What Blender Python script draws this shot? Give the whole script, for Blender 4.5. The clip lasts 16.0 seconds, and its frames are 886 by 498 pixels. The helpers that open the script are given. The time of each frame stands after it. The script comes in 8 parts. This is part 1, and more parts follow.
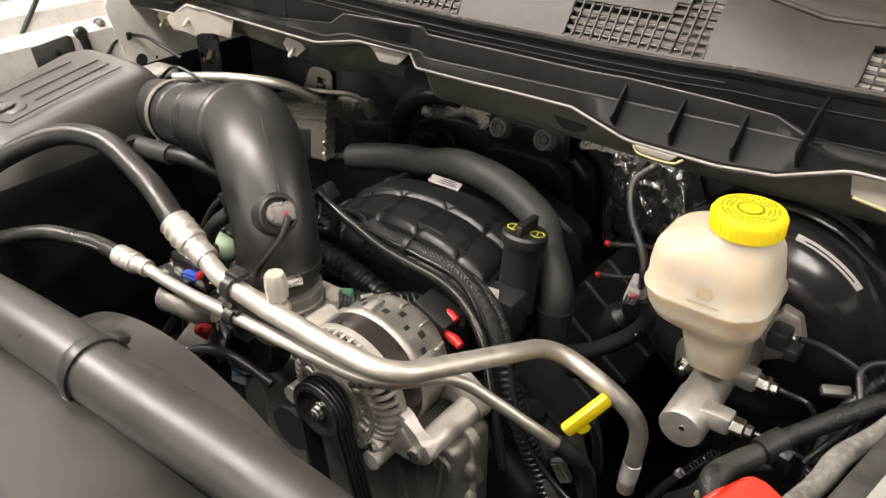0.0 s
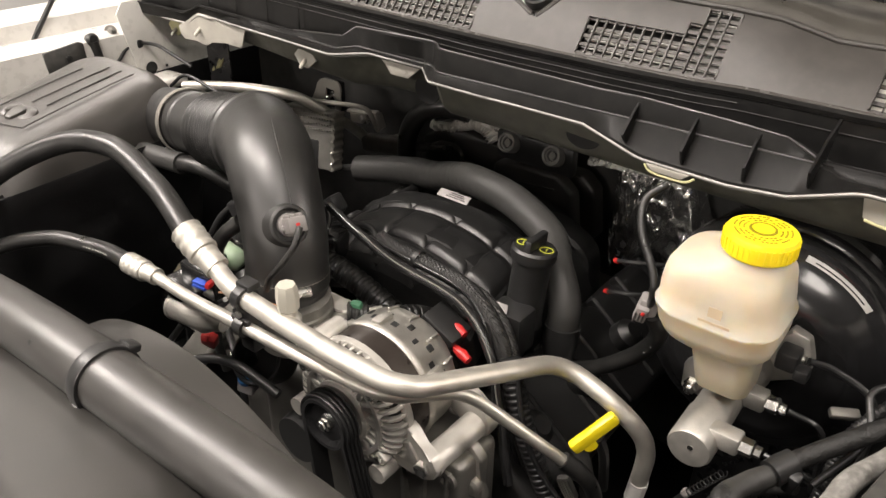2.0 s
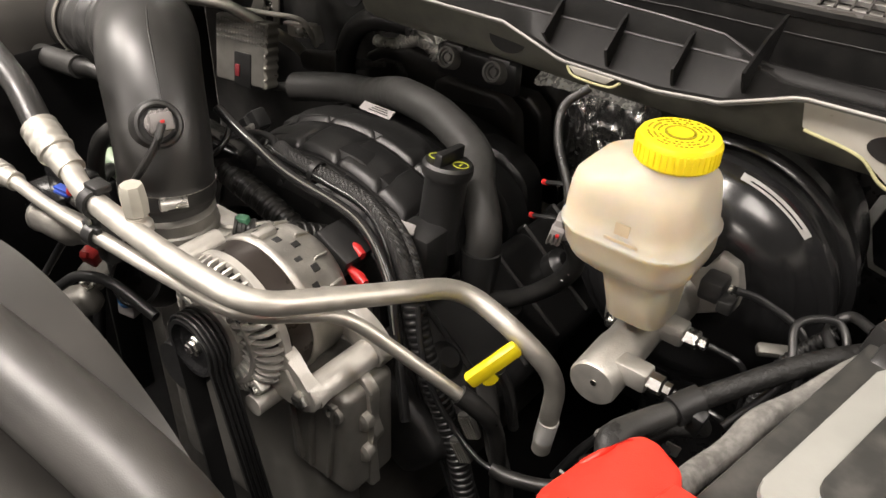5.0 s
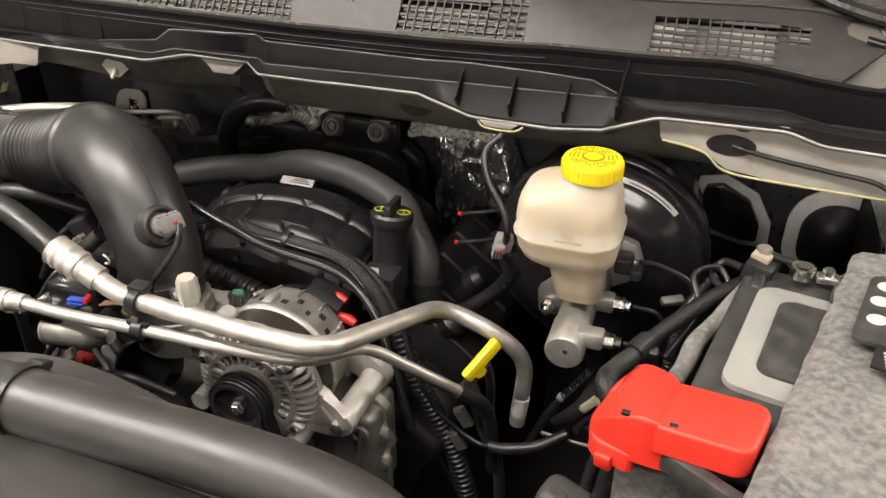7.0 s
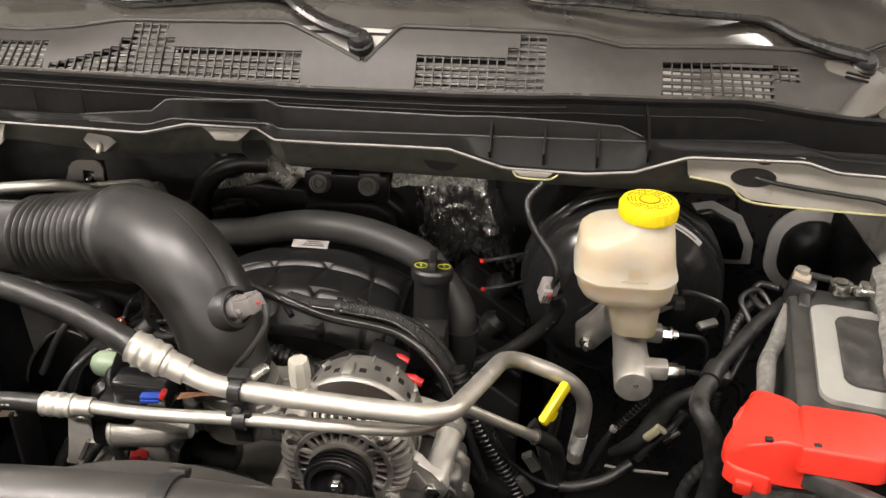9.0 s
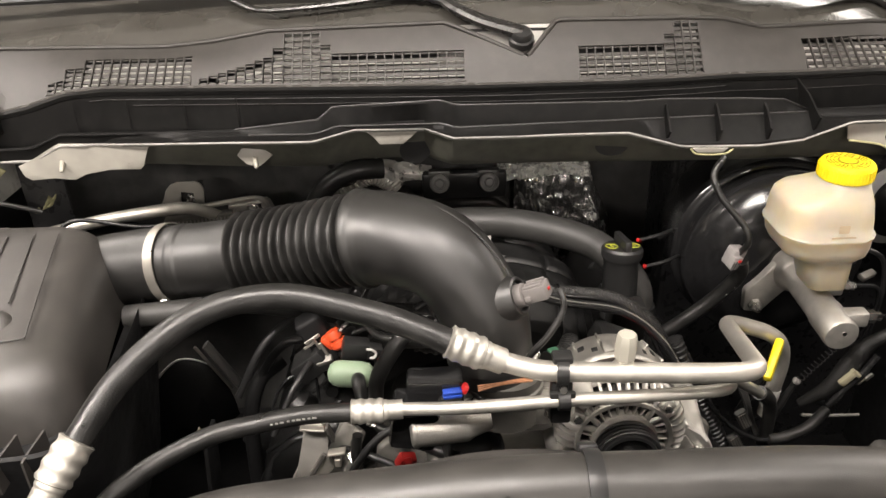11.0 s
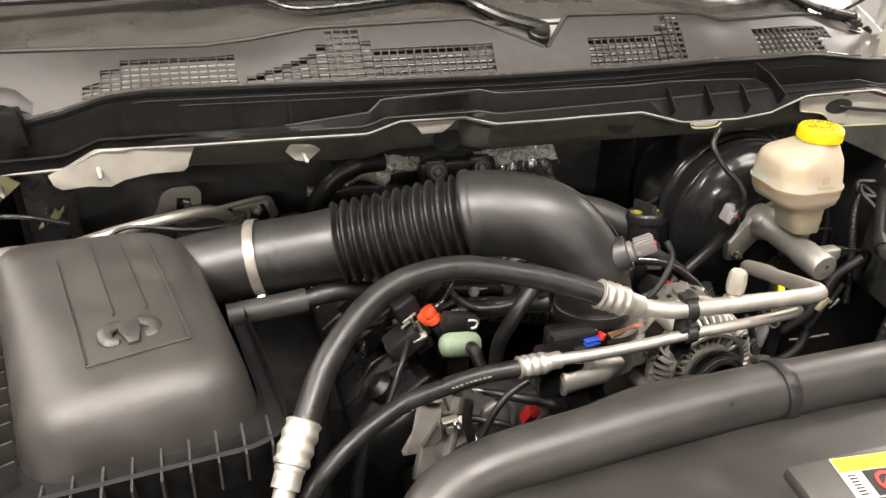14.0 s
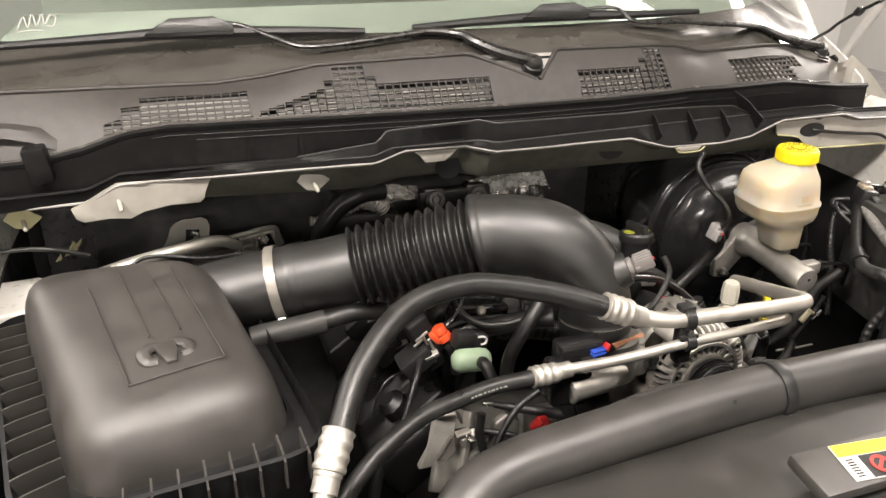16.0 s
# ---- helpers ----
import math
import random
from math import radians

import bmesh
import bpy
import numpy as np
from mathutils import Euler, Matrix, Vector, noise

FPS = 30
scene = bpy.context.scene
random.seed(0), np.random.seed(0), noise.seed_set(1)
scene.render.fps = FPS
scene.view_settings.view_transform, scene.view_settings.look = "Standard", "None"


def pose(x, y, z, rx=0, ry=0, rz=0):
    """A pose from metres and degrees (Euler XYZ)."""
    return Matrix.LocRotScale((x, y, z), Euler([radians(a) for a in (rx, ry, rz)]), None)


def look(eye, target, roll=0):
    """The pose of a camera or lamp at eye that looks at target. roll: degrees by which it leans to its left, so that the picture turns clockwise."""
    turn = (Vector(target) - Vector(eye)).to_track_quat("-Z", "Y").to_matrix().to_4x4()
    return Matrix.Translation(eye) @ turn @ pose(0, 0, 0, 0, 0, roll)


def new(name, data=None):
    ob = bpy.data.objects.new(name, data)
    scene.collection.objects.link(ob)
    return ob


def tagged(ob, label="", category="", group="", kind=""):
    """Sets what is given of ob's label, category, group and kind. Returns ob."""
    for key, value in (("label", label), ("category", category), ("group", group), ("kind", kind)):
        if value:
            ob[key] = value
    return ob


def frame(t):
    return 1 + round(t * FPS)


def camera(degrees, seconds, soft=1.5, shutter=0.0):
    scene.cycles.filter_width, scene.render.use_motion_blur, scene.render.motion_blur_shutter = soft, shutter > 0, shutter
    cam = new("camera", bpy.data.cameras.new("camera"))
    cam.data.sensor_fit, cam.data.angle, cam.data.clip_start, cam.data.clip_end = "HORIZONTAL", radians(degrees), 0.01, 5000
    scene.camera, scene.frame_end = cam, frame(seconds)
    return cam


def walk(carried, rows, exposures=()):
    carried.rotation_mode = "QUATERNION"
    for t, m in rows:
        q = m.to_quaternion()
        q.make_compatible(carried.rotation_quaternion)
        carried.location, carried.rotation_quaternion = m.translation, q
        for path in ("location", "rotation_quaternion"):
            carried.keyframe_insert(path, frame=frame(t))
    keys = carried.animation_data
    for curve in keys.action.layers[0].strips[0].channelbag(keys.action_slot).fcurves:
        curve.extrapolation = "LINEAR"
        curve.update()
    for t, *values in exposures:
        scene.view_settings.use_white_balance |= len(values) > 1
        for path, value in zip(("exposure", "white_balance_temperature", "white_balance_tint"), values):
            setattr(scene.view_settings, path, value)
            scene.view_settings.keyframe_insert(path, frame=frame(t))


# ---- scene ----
cam = camera(59.5, 16.0)
PATH = [
    (0, (0.61, 0.014, 1.552), (-0.442, 1.355, 0.505), -0.6),
    (0.5, (0.61, 0.012, 1.556), (-0.456, 1.35, 0.519), -0.5),
    (1, (0.598, 0.012, 1.555), (-0.464, 1.365, 0.535), 0.2),
    (1.5, (0.598, 0.01, 1.554), (-0.46, 1.37, 0.538), 0.5),
    (2, (0.6, 0.007, 1.554), (-0.46, 1.362, 0.534), 0.6),
    (2.5, (0.6, 0.012, 1.549), (-0.46, 1.358, 0.516), 0.8),
    (3, (0.6, 0.024, 1.542), (-0.45, 1.363, 0.491), 0.8),
    (3.5, (0.6, 0.049, 1.53), (-0.44, 1.377, 0.456), 1.1),
    (4, (0.627, 0.102, 1.495), (-0.408, 1.41, 0.391), 2.1),
    (4.2, (0.642, 0.125, 1.472), (-0.389, 1.419, 0.348), 2.2),
    (6.3, (0.646, 0.046, 1.52), (-0.172, 1.503, 0.421), 0.2),
    (6.5, (0.618, 0.0, 1.537), (-0.127, 1.505, 0.45), -0.4),
    (7, (0.561, -0.11, 1.562), (-0.028, 1.499, 0.531), -0.4),
    (7.5, (0.527, -0.147, 1.585), (0.068, 1.529, 0.596), 0.8),
    (8, (0.456, -0.164, 1.579), (0.065, 1.536, 0.601), 0.6),
    (8.5, (0.379, -0.162, 1.577), (0.06, 1.56, 0.612), -0.4),
    (9, (0.333, -0.165, 1.595), (0.076, 1.568, 0.63), -0.2),
    (9.5, (0.252, -0.185, 1.588), (0.012, 1.552, 0.626), 0.2),
    (10, (0.149, -0.222, 1.594), (-0.038, 1.523, 0.635), -0.9),
    (10.2, (0.105, -0.242, 1.596), (-0.036, 1.512, 0.646), -1.3),
    (12.3, (-0.238, -0.183, 1.568), (0.012, 1.562, 0.622), 0.8),
    (12.5, (-0.243, -0.181, 1.566), (0.054, 1.556, 0.62), 1.3),
    (13, (-0.278, -0.196, 1.576), (0.118, 1.525, 0.638), 1.9),
    (13.5, (-0.359, -0.222, 1.576), (0.116, 1.476, 0.632), 2.1),
    (14, (-0.454, -0.253, 1.592), (0.084, 1.431, 0.658), 1.4),
    (14.5, (-0.499, -0.27, 1.588), (0.084, 1.418, 0.688), 1.0),
    (15, (-0.514, -0.283, 1.602), (0.096, 1.407, 0.723), 1.4),
    (15.5, (-0.512, -0.291, 1.607), (0.107, 1.405, 0.747), 1.2),
    (16, (-0.516, -0.294, 1.603), (0.093, 1.407, 0.746), 0.9),
]
EXPOSURE = [(0, -0.50), (4.2, -0.52), (6.3, -0.60), (8.5, -0.66), (10.2, -0.62), (12.3, -0.50), (16, -0.54)]
walk(cam, [(t, look(eye, target, roll)) for t, eye, target, roll in PATH], EXPOSURE)

# ---- light ----
world = bpy.data.worlds.new("room_air")
scene.world = world
world.use_nodes = True
world.node_tree.nodes["Background"].inputs[0].default_value = (0.9, 0.95, 1.0, 1)
world.node_tree.nodes["Background"].inputs[1].default_value = 0.06


def ceiling_lamp(x, y, z, sx, sy, watts):
    data = bpy.data.lights.new("panel_light", "AREA")
    data.shape, data.size, data.size_y, data.energy = "RECTANGLE", sx, sy, watts
    data.color = (1.0, 0.905, 0.83)
    lamp = new("panel_light", data)
    lamp.matrix_world = look((x, y, z), (x, y + 0.001, 0))
    return lamp


# all out of view; y=-4.6 pair added to lift the firewall, rear pair the walls
LAMPS = [(-2.2, -0.5, 220), (-0.3, -0.5, 118), (1.5, -0.5, 40), (-2.2, 1.2, 40), (2.2, 1.2, 24), (-1.8, -4.6, 230), (1.2, -4.6, 170), (-3.4, 3.0, 150), (4.7, 2.8, 380)]
for lx, ly, watts in LAMPS:
    ceiling_lamp(lx, ly, 3.22, 1.15, 0.55, watts)


# ---- materials ----
def mat(name, color, rough=0.5, metal=0.0, vary=0.15, scale=60.0, bump=0.1, bump_scale=400.0, spec=0.5, coat=0.0,
        dust=0.0, dust_color=(0.35, 0.32, 0.28), rough_vary=0.12, sss=0.0, transmission=0.0):
    m = bpy.data.materials.new(name)
    m.use_nodes = True
    nt = m.node_tree
    n, l = nt.nodes, nt.links
    b = n["Principled BSDF"]
    b.inputs["Metallic"].default_value = metal
    b.inputs["Specular IOR Level"].default_value = spec
    b.inputs["Coat Weight"].default_value = coat
    b.inputs["Coat Roughness"].default_value = 0.08
    b.inputs["Transmission Weight"].default_value = transmission
    if sss:
        b.inputs["Subsurface Weight"].default_value = sss
        b.inputs["Subsurface Radius"].default_value = (0.050, 0.036, 0.020)
        b.inputs["Subsurface Scale"].default_value = 1.0
    co = n.new("ShaderNodeTexCoord")
    big = n.new("ShaderNodeTexNoise")
    big.inputs["Scale"].default_value = scale / 8
    big.inputs["Detail"].default_value = 5
    fine = n.new("ShaderNodeTexNoise")
    fine.inputs["Scale"].default_value = scale
    fine.inputs["Detail"].default_value = 8
    grain = n.new("ShaderNodeTexNoise")
    grain.inputs["Scale"].default_value = bump_scale
    grain.inputs["Detail"].default_value = 3
    for t in (big, fine, grain):
        l.new(co.outputs["Object"], t.inputs["Vector"])
    add = n.new("ShaderNodeMath")
    add.operation = "ADD"
    l.new(big.outputs["Fac"], add.inputs[0])
    l.new(fine.outputs["Fac"], add.inputs[1])
    ramp = n.new("ShaderNodeMapRange")
    ramp.inputs["From Min"].default_value, ramp.inputs["From Max"].default_value = 0.7, 1.3
    ramp.inputs["To Min"].default_value, ramp.inputs["To Max"].default_value = 1 - vary, 1 + vary
    l.new(add.outputs[0], ramp.inputs["Value"])
    mul = n.new("ShaderNodeVectorMath")
    mul.operation = "SCALE"
    mul.inputs[0].default_value = color
    l.new(ramp.outputs[0], mul.inputs["Scale"])
    out = mul.outputs[0]
    if dust:
        mix = n.new("ShaderNodeMix")
        mix.data_type = "RGBA"
        fr = n.new("ShaderNodeMapRange")
        fr.inputs["From Min"].default_value, fr.inputs["From Max"].default_value = 0.42, 0.75
        fr.inputs["To Max"].default_value = dust
        l.new(fine.outputs["Fac"], fr.inputs["Value"])
        l.new(fr.outputs[0], mix.inputs[0])
        l.new(out, mix.inputs[6])
        mix.inputs[7].default_value = (*dust_color, 1)
        out = mix.outputs[2]
    l.new(out, b.inputs["Base Color"])
    rr = n.new("ShaderNodeMapRange")
    rr.inputs["From Min"].default_value, rr.inputs["From Max"].default_value = 0.3, 0.7
    rr.inputs["To Min"].default_value = max(0.02, rough - rough_vary)
    rr.inputs["To Max"].default_value = min(1, rough + rough_vary)
    l.new(fine.outputs["Fac"], rr.inputs["Value"])
    l.new(rr.outputs[0], b.inputs["Roughness"])
    if bump:
        bp = n.new("ShaderNodeBump")
        bp.inputs["Strength"].default_value = bump
        bp.inputs["Distance"].default_value = 0.001
        l.new(grain.outputs["Fac"], bp.inputs["Height"])
        l.new(bp.outputs[0], b.inputs["Normal"])
    return m


BLACK = mat("black_moulded_plastic", (0.016, 0.016, 0.016), 0.36, vary=0.08, bump=0.2, bump_scale=900, rough_vary=0.05)
SATIN = mat("satin_black_duct", (0.0105, 0.0102, 0.0096), 0.43, spec=0.90, vary=0.12, scale=25, bump=0.10, bump_scale=1200, rough_vary=0.07)
SHROUD = mat("dusty_black_shroud_plastic", (0.024, 0.0225, 0.0205), 0.43, spec=0.8, vary=0.18, scale=22, bump=0.15, bump_scale=1000, rough_vary=0.07, dust=0.05, dust_color=(0.12, 0.105, 0.09))
AIRBOX = mat("dusty_grey_black_plastic", (0.038, 0.035, 0.032), 0.40, spec=0.9, vary=0.12, scale=20, bump=0.35, bump_scale=1300, rough_vary=0.06, dust=0.10, dust_color=(0.16, 0.145, 0.13))
RUBBER = mat("black_rubber", (0.010, 0.010, 0.0096), 0.37, spec=0.55, vary=0.2, scale=45, bump=0.3, bump_scale=500, rough_vary=0.10, dust=0.06, dust_color=(0.12, 0.11, 0.10))
LOOM = mat("black_corrugated_loom", (0.015, 0.015, 0.0152), 0.36, vary=0.1, bump=0.2, rough_vary=0.06)
COWL = mat("weathered_grey_cowl_plastic", (0.039, 0.036, 0.033), 0.46, vary=0.07, bump=0.25, bump_scale=1000, rough_vary=0.04, dust=0.03)
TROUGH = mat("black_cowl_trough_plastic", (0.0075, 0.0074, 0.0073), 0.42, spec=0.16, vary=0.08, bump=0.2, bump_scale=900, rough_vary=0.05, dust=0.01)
ALU = mat("brushed_aluminium_tube", (0.59, 0.567, 0.515), 0.48, metal=0.85, vary=0.10, scale=90, bump=0.10, bump_scale=700, rough_vary=0.10)
CAST = mat("cast_aluminium", (0.45, 0.435, 0.40), 0.44, metal=0.8, vary=0.18, bump=0.5, bump_scale=600, rough_vary=0.06)
CASTDARK = mat("dull_grey_casting", (0.26, 0.25, 0.23), 0.5, metal=0.7, vary=0.18, bump=0.5, bump_scale=500)
STEEL = mat("bright_steel", (0.7, 0.69, 0.66), 0.25, metal=1.0, vary=0.1, bump=0.05)
GLOSSBLACK = mat("gloss_black_enamel", (0.012, 0.012, 0.0125), 0.2, coat=0.15, vary=0.05, bump=0.02, rough_vary=0.04)
PAINT = mat("white_body_paint", (0.62, 0.605, 0.57), 0.32, coat=0.3, vary=0.04, bump=0.03, dust=0.015)
OVERSPRAY = mat("dark_overspray_panel", (0.080, 0.080, 0.066), 0.40, vary=0.3, dust=0.1, dust_color=(0.12, 0.12, 0.08))
RESERVOIR = mat("milky_translucent_plastic", (0.47, 0.422, 0.322), 0.42, vary=0.05, sss=1.0, bump=0.05, rough_vary=0.05)
YELLOW = mat("yellow_plastic", (0.80, 0.64, 0.012), 0.38, vary=0.04, bump=0.08)
YELLOWINK = mat("yellow_print", (0.45, 0.47, 0.05), 0.5, vary=0.05, bump=0)
OLIVEINK = mat("dark_olive_print", (0.30, 0.24, 0.01), 0.5, vary=0.05, bump=0)
RED = mat("red_plastic_cover", (0.72, 0.035, 0.02), 0.42, vary=0.05, bump=0.15, bump_scale=900)
REDSMALL = mat("red_plug", (0.50, 0.022, 0.022), 0.4, vary=0.05)
BLUE = mat("blue_plug", (0.02, 0.06, 0.36), 0.4, vary=0.05)
GREENCAP = mat("pale_green_plastic", (0.255, 0.335, 0.23), 0.45, vary=0.06)
GREYPLUG = mat("grey_connector_plastic", (0.25, 0.235, 0.23), 0.45, vary=0.12)
WHITEPLASTIC = mat("off_white_plastic", (0.36, 0.345, 0.295), 0.42, vary=0.05)
FELT = mat("grey_felt_wrap", (0.150, 0.145, 0.134), 0.95, vary=0.35, scale=130, bump=1.0, bump_scale=300, dust=0.5, dust_color=(0.28, 0.272, 0.255))
BATTERYTOP = mat("battery_grey_band", (0.27, 0.27, 0.25), 0.45, vary=0.06)
BATTERY = mat("battery_dark_case", (0.034, 0.034, 0.032), 0.42, vary=0.1, dust=0.1)
FOIL = mat("crinkled_foil", (0.56, 0.555, 0.54), 0.22, metal=0.85, vary=0.25, scale=40, bump=0.35, bump_scale=70, rough_vary=0.10)
LIPPAINT = mat("pale_flange_paint", (0.34, 0.33, 0.315), 0.36, vary=0.35, scale=25, bump=0.1)
CASTBLACK = mat("dark_grimy_casting", (0.11, 0.104, 0.095), 0.5, metal=0.5, vary=0.35, bump=0.6, bump_scale=400)
MANIFOLD = mat("gloss_black_nylon", (0.0085, 0.0085, 0.0085), 0.36, vary=0.1, bump=0.25, bump_scale=700, rough_vary=0.05)
BAND = mat("brushed_steel_band", (0.38, 0.36, 0.32), 0.38, metal=0.7, vary=0.08, bump=0.1)
# rubber lightened to stand for the light on the crossover hose
MATTRUBBER = mat("lightened_matt_rubber", (0.030, 0.0295, 0.028), 0.5, vary=0.12, bump=0.2, bump_scale=600)
DARKPANEL = mat("dark_enamel_panel", (0.020, 0.020, 0.021), 0.32, vary=0.2, bump=0.1)
BUSH = mat("dusty_grey_rubber", (0.07, 0.068, 0.064), 0.5, vary=0.15, bump=0.3)
PALEGREY = mat("pale_grey_foam", (0.60, 0.59, 0.57), 0.7, vary=0.1, bump=0.3)
SILVERFOIL = mat("silver_heat_shield", (0.66, 0.64, 0.60), 0.34, metal=0.6, vary=0.2, scale=60, bump=0.8, bump_scale=120)
ALTCAST = mat("bright_cast_aluminium", (0.53, 0.51, 0.47), 0.42, metal=0.55, vary=0.12, bump=0.5, bump_scale=600, rough_vary=0.06)
TAPE = mat("black_cloth_tape", (0.0095, 0.0094, 0.0092), 0.5, spec=0.4, vary=0.35, scale=120, bump=0.9, bump_scale=350, rough_vary=0.14, dust=0.05, dust_color=(0.10, 0.095, 0.088))
ORANGE = mat("orange_red_plug", (0.62, 0.075, 0.022), 0.42, vary=0.06)
# flat near-black for the bay floor, aprons, air box tray and low parts
UNDERBODY = mat("near_black_matt", (0.010, 0.010, 0.0105), 0.6, spec=0.25, vary=0.3, bump=0.3, bump_scale=200)
# firewall grey raised to lift the dark gap behind the engine
FIREWALL = mat("raised_firewall_grey", (0.038, 0.038, 0.037), 0.5, vary=0.3, scale=30, bump=0.5, bump_scale=150, dust=0.06)
# off-white darkened from the body paint for the shade under the cowl
FLANGE = mat("shade_dulled_off_white", (0.33, 0.315, 0.28), 0.38, coat=0.15, vary=0.12, scale=40, bump=0.05, dust=0.05, dust_color=(0.30, 0.29, 0.20))
LABEL = mat("paper_label", (0.52, 0.51, 0.49), 0.5, vary=0.04, bump=0)
INK = mat("black_ink", (0.008, 0.008, 0.008), 0.5, vary=0.05, bump=0)
SIGNRED = mat("red_ink", (0.6, 0.04, 0.03), 0.5, vary=0.05, bump=0)
WALLPAINT = mat("white_wall_paint", (0.52, 0.515, 0.50), 0.7, vary=0.04, scale=10, bump=0.1, bump_scale=80)
CEILING = mat("grey_ceiling_paint", (0.28, 0.278, 0.27), 0.8, vary=0.05, scale=10, bump=0.1, bump_scale=80)
CONCRETE = mat("sealed_concrete", (0.20, 0.197, 0.194), 0.4, vary=0.12, scale=12, bump=0.1, bump_scale=60)
LOUVRE = mat("pale_grey_louvre", (0.37, 0.36, 0.335), 0.4, vary=0.08)
CABIN = mat("pale_cabin_backdrop", (0.43, 0.44, 0.41), 0.6, vary=0.06)
FRIT = mat("reflection_toned_band", (0.052, 0.049, 0.043), 0.16, spec=1.0, coat=0.6, rough_vary=0.05, vary=0.14, scale=24, bump=0.1, bump_scale=300, dust=0.05, dust_color=(0.14, 0.13, 0.11))
GASKET = mat("yellow_sealer", (0.42, 0.40, 0.22), 0.6, vary=0.1)

glow = bpy.data.materials.new("light_diffuser")
glow.use_nodes = True
glow.node_tree.nodes["Principled BSDF"].inputs["Emission Color"].default_value = (1, 0.95, 0.88, 1)
glow.node_tree.nodes["Principled BSDF"].inputs["Emission Strength"].default_value = 6

GLASS = bpy.data.materials.new("tinted_glass")
GLASS.use_nodes = True
gb = GLASS.node_tree.nodes["Principled BSDF"]
gb.inputs["Base Color"].default_value = (0.82, 0.92, 0.84, 1)
gb.inputs["Transmission Weight"].default_value = 1.0
gb.inputs["Roughness"].default_value = 0.02
gb.inputs["IOR"].default_value = 1.5


def braid(name, color, rough):
    """Black braided sleeving: diagonal strands crossing, pale where they ride up."""
    m = mat(name, color, rough, vary=0.1, bump=0)
    n, l = m.node_tree.nodes, m.node_tree.links
    b = n["Principled BSDF"]
    co = n.new("ShaderNodeTexCoord")
    waves = []
    for turn in ((0.6, 0.2, 0.8), (-0.5, 0.9, -0.7)):
        mp = n.new("ShaderNodeMapping")
        mp.inputs["Rotation"].default_value = turn
        l.new(co.outputs["Object"], mp.inputs["Vector"])
        w = n.new("ShaderNodeTexWave")
        w.inputs["Scale"].default_value = 150
        w.inputs["Distortion"].default_value = 0.4
        l.new(mp.outputs[0], w.inputs["Vector"])
        waves.append(w)
    top = n.new("ShaderNodeMath")
    top.operation = "MULTIPLY"
    l.new(waves[0].outputs["Fac"], top.inputs[0])
    l.new(waves[1].outputs["Fac"], top.inputs[1])
    bp = n.new("ShaderNodeBump")
    bp.inputs["Strength"].default_value = 0.9
    bp.inputs["Distance"].default_value = 0.0012
    l.new(top.outputs[0], bp.inputs["Height"])
    l.new(bp.outputs[0], b.inputs["Normal"])
    mix = n.new("ShaderNodeMix")
    mix.data_type = "RGBA"
    mix.inputs[6].default_value = (*color, 1)
    mix.inputs[7].default_value = (0.045, 0.044, 0.042, 1)
    l.new(top.outputs[0], mix.inputs[0])
    l.new(mix.outputs[2], b.inputs["Base Color"])
    return m


BRAID = braid("braided_black_sleeve", (0.012, 0.012, 0.012), 0.42)

# ---- building helpers ----
def spline(points, per=10):
    """A smooth line through the points, as an array."""
    c = np.array(points, float)
    if len(c) < 3:
        return np.array([c[0] + (c[-1] - c[0]) * i / per for i in range(per + 1)])
    e = np.vstack([2 * c[0] - c[1], c, 2 * c[-1] - c[-2]])
    u = np.linspace(0, 1, per, endpoint=False)[:, None]
    out = []
    for i in range(len(c) - 1):
        a, b, d, f = e[i:i + 4]
        out.append(0.5 * (2 * b + (d - a) * u + (2 * a - 5 * b + 4 * d - f) * u**2 + (3 * b - a - 3 * d + f) * u**3))
    return np.vstack(out + [c[-1:]])


def bent(points, radius=0.02, per=6):
    """A line of straight runs with rounded bends, as a bent pipe has."""
    p = [Vector(q) for q in points]
    out = [p[0]]
    for a, b, c in zip(p, p[1:], p[2:]):
        r = min(radius, (a - b).length * 0.48, (c - b).length * 0.48)
        s, e = b + (a - b).normalized() * r, b + (c - b).normalized() * r
        for i in range(per + 1):
            u = i / per
            out.append(s * (1 - u)**2 + b * 2 * u * (1 - u) + e * u * u)
    out.append(p[-1])
    return np.array([tuple(v) for v in out])


def tube(bm, line, radius, seg=16, cap=True, flat=1.0):
    """A tube along the line; radius is a number or one for each point."""
    line = np.array(line, float)
    n = len(line)
    rad = np.full(n, radius) if np.isscalar(radius) else np.interp(np.linspace(0, 1, n), np.linspace(0, 1, len(radius)), radius)
    tan = np.gradient(line, axis=0)
    tan /= np.linalg.norm(tan, axis=1)[:, None] + 1e-12
    ref = np.array([0, 0, 1.0]) if abs(tan[0][2]) < 0.9 else np.array([0, 1.0, 0])
    u = np.cross(tan[0], ref)
    u /= np.linalg.norm(u)
    rings = []
    for i in range(n):
        u = u - tan[i] * (u @ tan[i])
        u /= np.linalg.norm(u)
        w = np.cross(tan[i], u)
        rings.append([bm.verts.new(line[i] + rad[i] * (math.cos(a) * u + flat * math.sin(a) * w)) for a in np.arange(seg) * 2 * math.pi / seg])
    for a, b in zip(rings, rings[1:]):
        for k in range(seg):
            bm.faces.new((a[k], a[(k + 1) % seg], b[(k + 1) % seg], b[k]))
    if cap:
        bm.faces.new(rings[0][::-1])
        bm.faces.new(rings[-1])
    return bm


